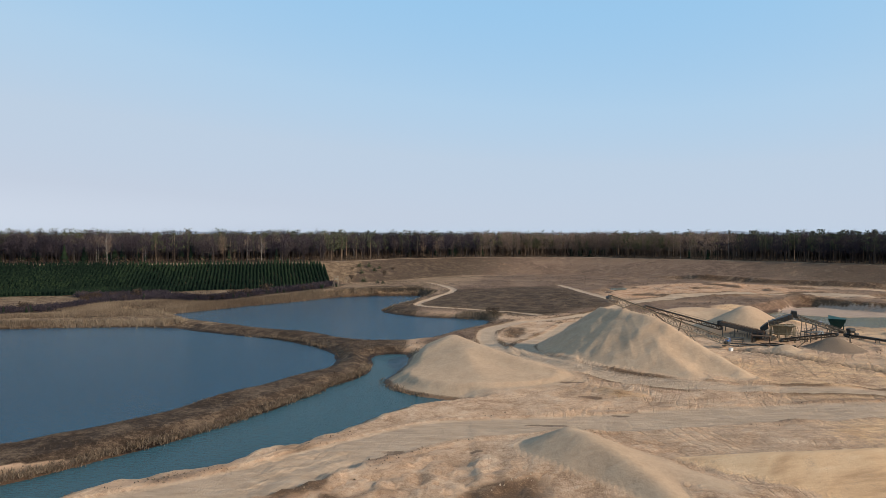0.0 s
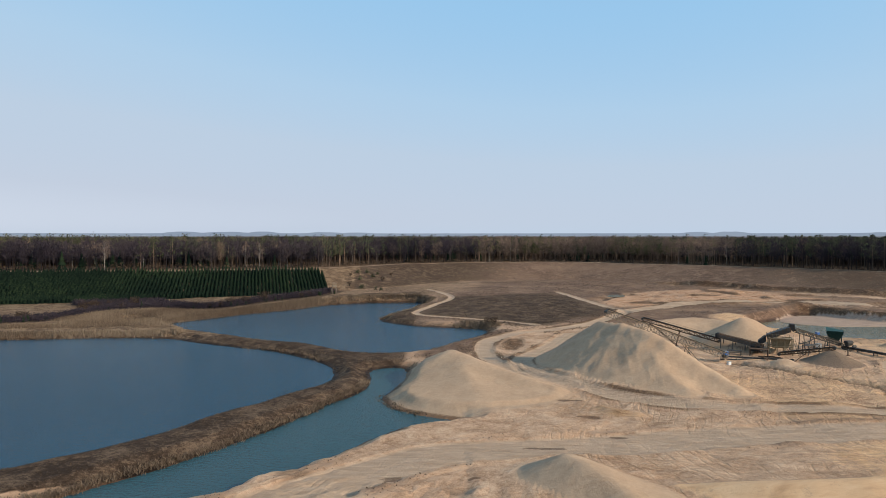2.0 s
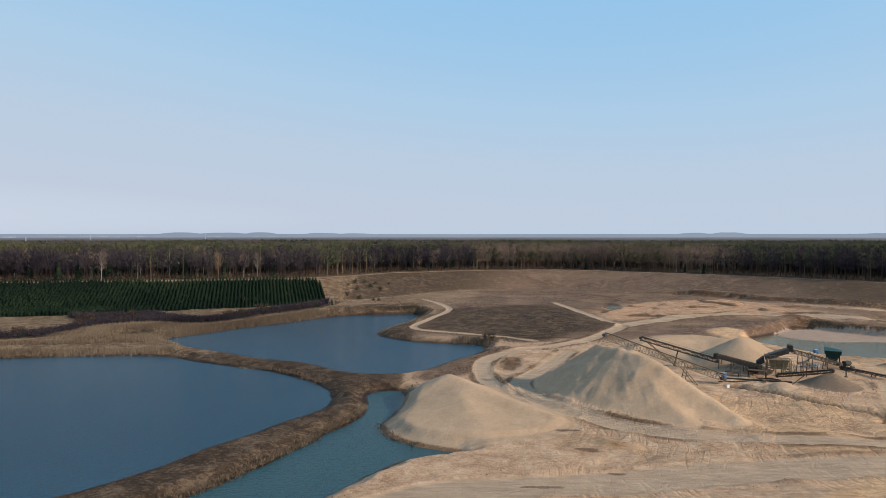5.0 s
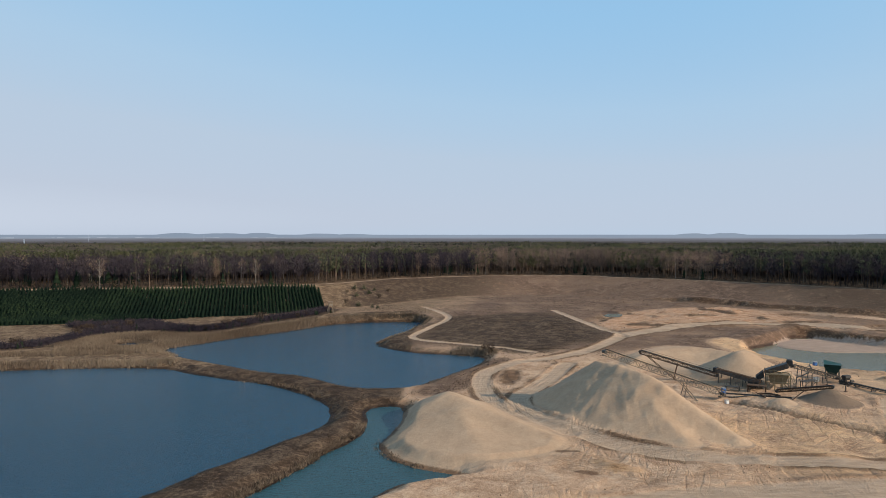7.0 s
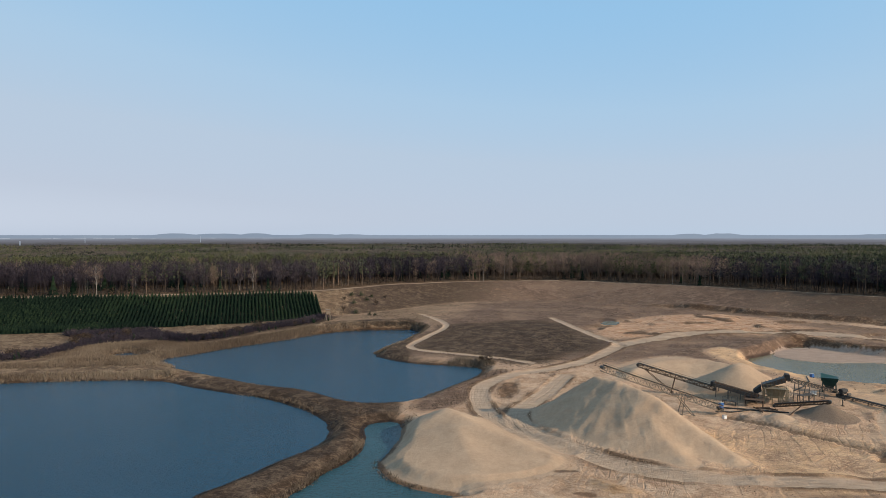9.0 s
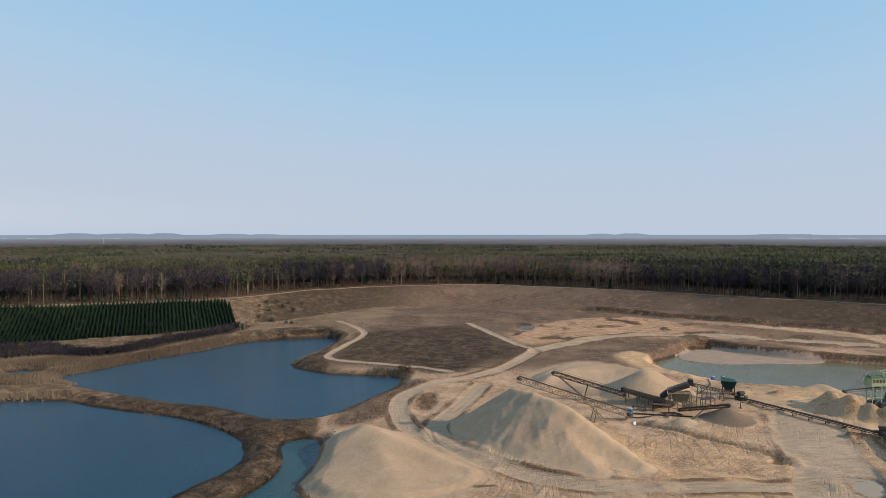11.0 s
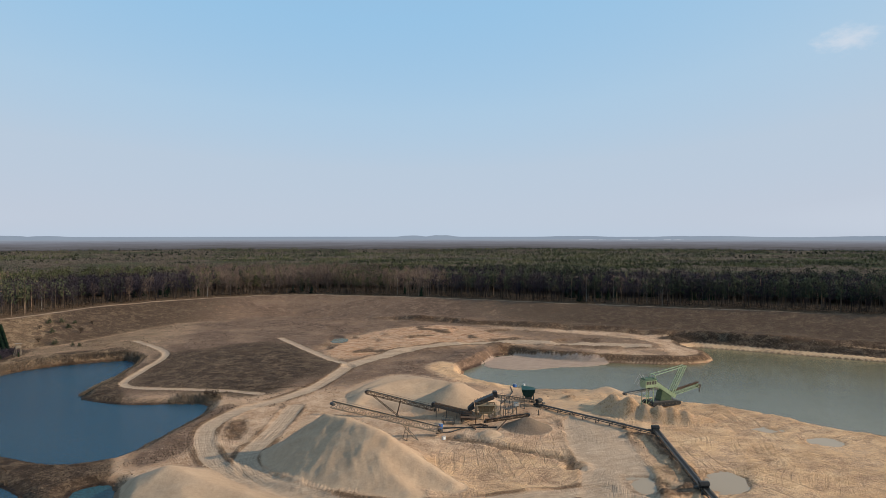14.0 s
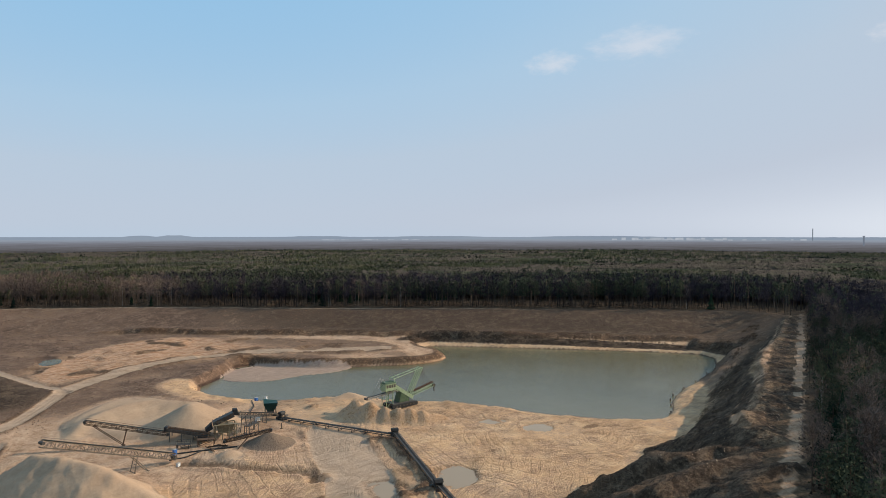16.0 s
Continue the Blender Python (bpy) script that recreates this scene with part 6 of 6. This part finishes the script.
# ---- plantation of young spruces, in rows up the slope ----
along_row, across = np.array((-0.26, 0.966)), np.array((0.966, 0.26))
a, b = np.meshgrid(np.arange(-380, 60, 1.8), np.arange(180, 460, 1.15))
p = a.ravel()[:, None] * across + b.ravel()[:, None] * along_row + rng.normal(0, 0.14, (a.size, 2))
w = (area(p[:, 0], p[:, 1], PLANTATION, 5.0) < -0.8) & (rng.random(len(p)) > 0.02) & (p[:, 0] > -330)
p = p[w]
pz = land(p[:, 0], p[:, 1])[0]
small_shapes = [spruce_shape(3.0, False, 0.31) for _ in range(4)]
v, f = scatter([q[1] for q in small_shapes], np.column_stack([p, pz]), rng.uniform(0, 6.28, len(p)), rng.normal(1.0, 0.12, len(p)).clip(0.7, 1.3), rng.integers(0, 4, len(p)))
tagged(new("spruce_plantation", sheet("spruce_plantation", v, f, SPRUCE)), "rows of young green spruces on a slope", "plantation", kind="stuff")

# ---- shrubs and saplings on the west shore and slope ----
def shrub_shape(h):
    stems, twigs = [], []
    for k in range(16):
        a, r = rng.uniform(0, 6.28), rng.uniform(0.15, 0.6) * h
        tip = np.array((r * math.cos(a), r * math.sin(a), h * rng.uniform(0.6, 1.0)))
        stems.append(rod((0, 0, -0.1), tip, 0.05, 0.015, 3))
        twigs.append(tri_cloud(14, 0.07 * h, (0.13 * h, 0.13 * h, 0.17 * h), tip * 0.8))
    return join(stems), join(twigs)


def shrub(name, label, shape, mats):
    top = tagged(new(name), label, "shrub", "shrubs by the lakes")
    for nm, (v, f), m in zip(("stem", "crown"), shape, mats):
        ob = new(nm, sheet(nm, v, f, m))
        ob.parent = top
    return top


bush_masters = [shrub("bare_shrub", "dry dark-brown leafless shrub among the reeds", shrub_shape(h), (DARK_BARK, SHRUB)) for h in (3.8, 5.2)]
bush_masters += [shrub("young_spruce", "young dark spruce at the plantation's foot", spruce_shape(h, True), (BARK, SPRUCE)) for h in (4.6, 6.2)]
bush_masters += [shrub("young_pine", "bushy young pine on the sandy slope", (spruce_shape(h, False)[0], join([tri_cloud(150, 0.34, (1.0, 1.0, 0.7), (0, 0, h * 0.3)), tri_cloud(50, 0.3, (0.5, 0.5, 0.6), (0, 0, h * 0.6))])), (BARK, PINE)) for h in (3.6, 4.8)]
spots = []
belt = HEDGE
seg = np.linalg.norm(np.diff(belt, axis=0), axis=1).cumsum()
for k in range(210):
    d = rng.uniform(0, seg[-1])
    q = np.array([np.interp(d, np.r_[0, seg], belt[:, c]) for c in (0, 1)]) + rng.normal(0, 2.4, 2)
    spots.append((q[0], q[1], int(rng.choice([0, 1, 2, 3], p=[0.06, 0.02, 0.60, 0.32]))))
inner = np.column_stack([rng.uniform(-172, -104, 900), rng.uniform(284, 322, 900)])
inner = inner[area(inner[:, 0], inner[:, 1], THICKET, 5.0) < -1][:130]
spots += [(qx, qy, int(rng.choice([0, 2, 3], p=[0.12, 0.58, 0.30]))) for qx, qy in inner.tolist()]
spots += [(-49, 404, 4), (-44, 408, 5), (-40, 400, 4), (-46, 388, 5), (-43, 372, 4), (-35, 366, 5), (-32, 364, 4), (-50, 374, 0), (-38, 410, 4), (-30, 412, 0), (-52, 392, 0), (-34, 394, 0),
          (-152, 292, 1), (-149, 293, 1), (-147, 291, 1), (17, 246, 0), (19, 243, 0)]
sx, sy = np.array([q[0] for q in spots]), np.array([q[1] for q in spots])
sz = land(sx, sy)[0]
seen = set()
for (qx, qy, k), qz in zip(spots, sz):
    if qz < 0.15:
        continue
    m = pose(qx, qy, float(qz), 0, 0, float(rng.uniform(0, 360))) @ Matrix.Scale(float(rng.uniform(0.45, 0.75)) if k in (2, 3) else float(rng.uniform(0.7, 1.0)), 4)
    if k in seen:
        copy_thing(bush_masters[k], m)
    else:
        seen.add(k)
        bush_masters[k].matrix_basis = m

# low dark growth that closes the hedge below its spruces
d = rng.uniform(0, seg[-1], 4200)
fill = np.stack([np.interp(d, np.r_[0, seg], belt[:, c]) for c in (0, 1)], 1) + rng.normal(0, 2.0, (4200, 2))
inner = np.column_stack([rng.uniform(-172, -104, 4200), rng.uniform(284, 322, 4200)])
fill = np.vstack([fill, inner[area(inner[:, 0], inner[:, 1], THICKET, 5.0) < 0]])
fill_z = land(fill[:, 0], fill[:, 1])[0]
fill, fill_z = fill[fill_z > 0.3], fill_z[fill_z > 0.3]
low_growth = [join([tri_cloud(14, 0.22, (0.55, 0.55, 0.4), (0, 0, 0.6)), tri_cloud(6, 0.18, (0.3, 0.3, 0.5), (0, 0, 1.3))]) for _ in range(4)]
v, f = scatter(low_growth, np.column_stack([fill, fill_z]), rng.uniform(0, 6.28, len(fill)), rng.uniform(0.7, 1.5, len(fill)), rng.integers(0, 4, len(fill)))
tagged(new("hedge_undergrowth", sheet("hedge_undergrowth", v, f, DARK_TWIG)), "dark tangled undergrowth below the hedge's spruces", "undergrowth", kind="stuff")

# ---- reeds along the shores ----
def reed_band(p, width, count, tall):
    """Places on either side of a line, and their heights."""
    q = rounded(p, closed=False)
    seg = np.r_[0, np.linalg.norm(np.diff(q, axis=0), axis=1).cumsum()]
    d = rng.uniform(0, seg[-1], count)
    xy = np.stack([np.interp(d, seg, q[:, c]) for c in (0, 1)], 1) + rng.normal(0, width, (count, 2))
    return np.column_stack([xy, 0.72 * tall * rng.uniform(0.6, 1.2, count)])


bands = np.vstack([
    reed_band([(-260, 214), (-138, 222), (-110, 226), (-86, 227)], 1.3, 3800, 1.9),
    reed_band([(-200, 236), (-140, 241), (-108, 245), (-92, 249)], 2.2, 4200, 1.6),
    reed_band([(-140, 262), (-134, 280), (-122, 287), (-108, 280), (-98, 278)], 4.0, 8000, 1.8),
    reed_band([(-136, 250), (-128, 256), (-112, 256), (-104, 258)], 2.6, 3000, 1.7),
    reed_band([(-107, 262), (-96, 275), (-87, 289), (-79, 299), (-68, 311), (-58, 328)], 1.6, 4500, 1.8),
    reed_band([(-57, 329), (-42, 340), (-22, 345), (-8, 343), (-4, 326)], 1.0, 1300, 1.4),
    reed_band([(-5, 326), (-11, 303), (-17, 289), (-24, 272)], 0.9, 1300, 1.7),
    reed_band([(-17, 157), (-18, 146), (-23, 137), (-25, 129), (-29, 121), (-35, 108), (-41, 99), (-46, 93), (-50, 87), (-55, 82)], 0.5, 1300, 0.8),
    reed_band([(-60, 203), (-49, 200), (-39, 191), (-31, 181)], 0.5, 200, 0.9),
    reed_band([(6, 249), (16, 246), (20, 242)], 1.4, 420, 1.8),
    reed_band([(-12, 145), (-14, 141), (-10, 133), (-3, 127)], 0.5, 140, 0.8),
])
rx, ry, rh = bands.T
rz = land(rx, ry)[0]
w = (rz > -0.5) & (rz < 3.5)
rx, ry, rh, rz = rx[w], ry[w], rh[w], rz[w]
n = 5
c = np.column_stack([rx, ry, rz])[:, None] + np.concatenate([rng.normal(0, 0.28, (len(rx), n, 2)), np.zeros((len(rx), n, 1))], 2)
tip = c + np.concatenate([rng.normal(0, 0.22, (len(rx), n, 2)), (rh[:, None] * rng.uniform(0.7, 1.1, (len(rx), n)))[..., None]], 2)
ang_ = rng.uniform(0, 6.28, (len(rx), n))
side = np.stack([np.cos(ang_), np.sin(ang_), 0 * ang_], 2) * 0.075
v = np.stack([c - side, c + side, tip], 2).reshape(-1, 3)
tagged(new("dry_reeds", sheet("dry_reeds", v, np.arange(len(v)).reshape(-1, 3), REED)), "pale dry reeds along the lake shores", "reeds", kind="stuff")

# ---- far landmarks ----
def far_mast(bearing, dist, z0, z1, width, mat, name, label):
    a = radians(bearing)
    top = thing(name, label, "tower", at=(dist * math.sin(a), dist * math.cos(a), 0))
    bm = bmesh.new()
    tube(bm, (0, 0, z0), (0, 0, z1), width, 8)
    part("shaft", bm, mat, top)
    bm = bmesh.new()
    tube(bm, (0, 0, z1), (0, 0, z1 + width), width * 1.3, 8)
    part("cap", bm, mat, top)
    return top


# hazy tones that glow by themselves; none of these is a lamp
FAR_STACK = glow_material("hazy_chimney", [(0.3, (0.16, 0.19, 0.24)), (0.7, (0.2, 0.23, 0.28))], 0.01, 0.9)
FAR_WHITE = glow_material("hazy_white", [(0.3, (0.30, 0.35, 0.42)), (0.7, (0.52, 0.56, 0.62))], 0.01, 0.9)
far_mast(72.7, 4500, 10, 92, 2.6, FAR_STACK, "chimney", "tall hazy factory chimney on the horizon")
far_mast(75.9, 2350, 0, 54, 2.4, FAR_STACK, "chimney", "tall hazy factory chimney beyond the woods")
far_mast(-31.0, 1500, 0, 34, 0.9, FAR_WHITE, "radio_mast", "slender white radio mast beyond the forest")
far_mast(-26.9, 1900, 0, 42, 0.7, FAR_WHITE, "radio_mast", "slender white radio mast beyond the forest")
far_mast(-18.8, 2000, 0, 42, 0.7, FAR_WHITE, "radio_mast", "slender white radio mast beyond the forest")
town = bmesh.new()
for k in range(46):
    a = radians(rng.choice([rng.uniform(58, 73), rng.normal(66, 2.5), rng.normal(62, 1.5)]))
    d = rng.uniform(4250, 4700)
    w_, h_ = rng.uniform(5, 18), rng.choice([3, 5, 8, 15])
    px, py = d * math.sin(a), d * math.cos(a)
    box(town, px - w_, px + w_, py - w_, py + w_, 20, 27 + h_)
for lo, hi, dd, cnt in ((-34, -12, 3900, 14), (34, 46, 4300, 10)):
    for k in range(cnt):
        a = radians(rng.uniform(lo, hi))
        w_, h_ = rng.uniform(14, 40), rng.uniform(1, 3)
        px, py = dd * math.sin(a), dd * math.cos(a)
        box(town, px - w_, px + w_, py - 8, py + 8, 20, 28 + h_)
me = bpy.data.meshes.new("far_town")
town.to_mesh(me)
town.free()
me.materials.append(FAR_WHITE)
tagged(new("far_town", me), "pale buildings of a hazy distant town", "town", kind="stuff")


def cloud_material():
    m, n, l, b = material("thin_cloud", 1.0)
    v = place(n)
    d = n.new("ShaderNodeVectorMath")
    d.operation = "LENGTH"
    l.new(v, d.inputs[0])
    body = calc(n, l, "SUBTRACT", 1.0, d.outputs["Value"], True)
    f = calc(n, l, "ADD", calc(n, l, "MULTIPLY", body, 1.1), calc(n, l, "MULTIPLY", calc(n, l, "SUBTRACT", noise_node(n, l, 2.2, 6, 0.6, v), 0.5), 1.7))
    r = n.new("ShaderNodeMapRange")
    r.interpolation_type = "SMOOTHSTEP"
    r.inputs[1].default_value, r.inputs[2].default_value, r.inputs[4].default_value = 0.15, 1.2, 0.52
    l.new(f, r.inputs[0])
    fade = calc(n, l, "MULTIPLY", r.outputs[0], calc(n, l, "GREATER_THAN", body, 0.001))
    # the cloud's brightness is an even glow, not sunlight on it
    e, t, x = n.new("ShaderNodeEmission"), n.new("ShaderNodeBsdfTransparent"), n.new("ShaderNodeMixShader")
    e.inputs[0].default_value, e.inputs[1].default_value = (0.78, 0.78, 0.82, 1), 1.0
    l.new(fade, x.inputs[0])
    l.new(t.outputs[0], x.inputs[1])
    l.new(e.outputs[0], x.inputs[2])
    l.new(x.outputs[0], n["Material Output"].inputs[0])
    return m


CLOUD = cloud_material()
for bearing, rise, wide, high in ((60.3, 15.0, 400, 150), (53.5, 13.8, 230, 110), (78.0, 14.0, 200, 90)):
    a, e = radians(bearing), radians(rise)
    at = Vector((4400 * math.sin(a) * math.cos(e), 4400 * math.cos(a) * math.cos(e), 60 + 4400 * math.sin(e)))
    ring = [(math.cos(k * math.pi / 24), math.sin(k * math.pi / 24), 0.0) for k in range(48)]
    me = bpy.data.meshes.new("backdrop_cloud")
    me.from_pydata(ring, [], [tuple(range(48))])
    me.materials.append(CLOUD)
    ob = tagged(new("backdrop_cloud", me), "small thin white cloud in a pale sky", "cloud", kind="structure")
    ob.matrix_world = look(at, (0, 0, 60)) @ Matrix.Diagonal((wide, high, 100, 1))


# ---- tufts on the heath, clods and stones on the worked ground ----
TUFT = leafy("dead_grass", [(0.2, (0.056, 0.039, 0.030)), (0.5, (0.105, 0.075, 0.056)), (0.8, (0.20, 0.15, 0.106))])
CLOD = leafy("earth_clods", [(0.2, (0.26, 0.175, 0.112)), (0.5, (0.40, 0.285, 0.19)), (0.8, (0.56, 0.42, 0.29))])
tx = np.concatenate([rng.uniform(-130, 345, 230000), rng.uniform(-70, 60, 80000)])
ty = np.concatenate([rng.uniform(60, 492, 230000), rng.uniform(64, 250, 80000)])
tz, ts = land(tx, ty)
veg_, heath_, road_, wet_, straw_, ruts_, earth_, tan_, clean_ = (ts[:, k] for k in (0, 1, 2, 4, 6, 8, 9, 10, 11))
grow = (np.clip(0.9 * veg_ + 0.75 * heath_ + 0.8 * straw_, 0, 1) * (1 - road_) * (1 - clean_) * (tz > 0.12) * smooth(-0.5, 0.4, value_noise(tx, ty, 7, 131) + 0.5 * value_noise(tx, ty, 40, 133))
        * ((area(tx, ty, PIT, 40.0) < -1) | ((straw_ > 0.5) & (tx > 120) & (ty < 160))))
w = rng.random(tx.size) < grow * 0.7
reach = np.hypot(tx[w], ty[w])
blades = []
for _ in range(5):
    a = rng.uniform(0, 6.28, 4)
    r = rng.uniform(0.1, 0.45, 4)
    c = np.stack([0.25 * np.cos(a * 3), 0.25 * np.sin(a * 3), np.full(4, -0.05)], 1)
    side = np.stack([np.cos(a), np.sin(a), np.zeros(4)], 1) * rng.uniform(0.14, 0.3, (4, 1))
    tip = c + np.stack([r * np.cos(a * 2), r * np.sin(a * 2), rng.uniform(0.35, 0.8, 4)], 1)
    blades.append((np.stack([c - side, c + side, tip], 1).reshape(-1, 3), np.arange(12).reshape(4, 3)))
v, f = scatter(blades, np.column_stack([tx[w], ty[w], tz[w]]), rng.uniform(0, 6.28, w.sum()), rng.uniform(0.3, 0.75, w.sum()) * np.where(reach < 170, 0.5, 0.65), rng.integers(0, 5, w.sum()))
tagged(new("dead_grass_tufts", sheet("dead_grass_tufts", v, f, TUFT)), "tufts of dead grass and heather on the slopes", "grass", kind="stuff")
loose = np.clip(0.12 * ruts_ + 0.9 * earth_ + 0.05 * tan_, 0, 1) * (1 - 0.7 * road_) * (1 - clean_) * (tz > 0.15) * smooth(-0.1, 0.5, value_noise(tx, ty, 9, 141))
w = (rng.random(tx.size) < loose * 0.9) & ~w
lumps_ = []
for _ in range(4):
    p = np.array([(1, 0, 0), (-0.5, 0.87, 0), (-0.5, -0.87, 0), (0, 0, 0.75)]) * rng.uniform(0.6, 1.3, (4, 1)) * 0.17
    p[:3, 2] = -0.12
    lumps_.append((p, np.array([(0, 1, 3), (1, 2, 3), (2, 0, 3)])))
v, f = scatter(lumps_, np.column_stack([tx[w], ty[w], tz[w]]), rng.uniform(0, 6.28, w.sum()), rng.uniform(0.4, 1.5, w.sum()) ** 1.6, rng.integers(0, 4, w.sum()))
tagged(new("earth_clods", sheet("earth_clods", v, f, CLOD)), "loose clods of sandy earth on the worked floor", "clods", kind="stuff")
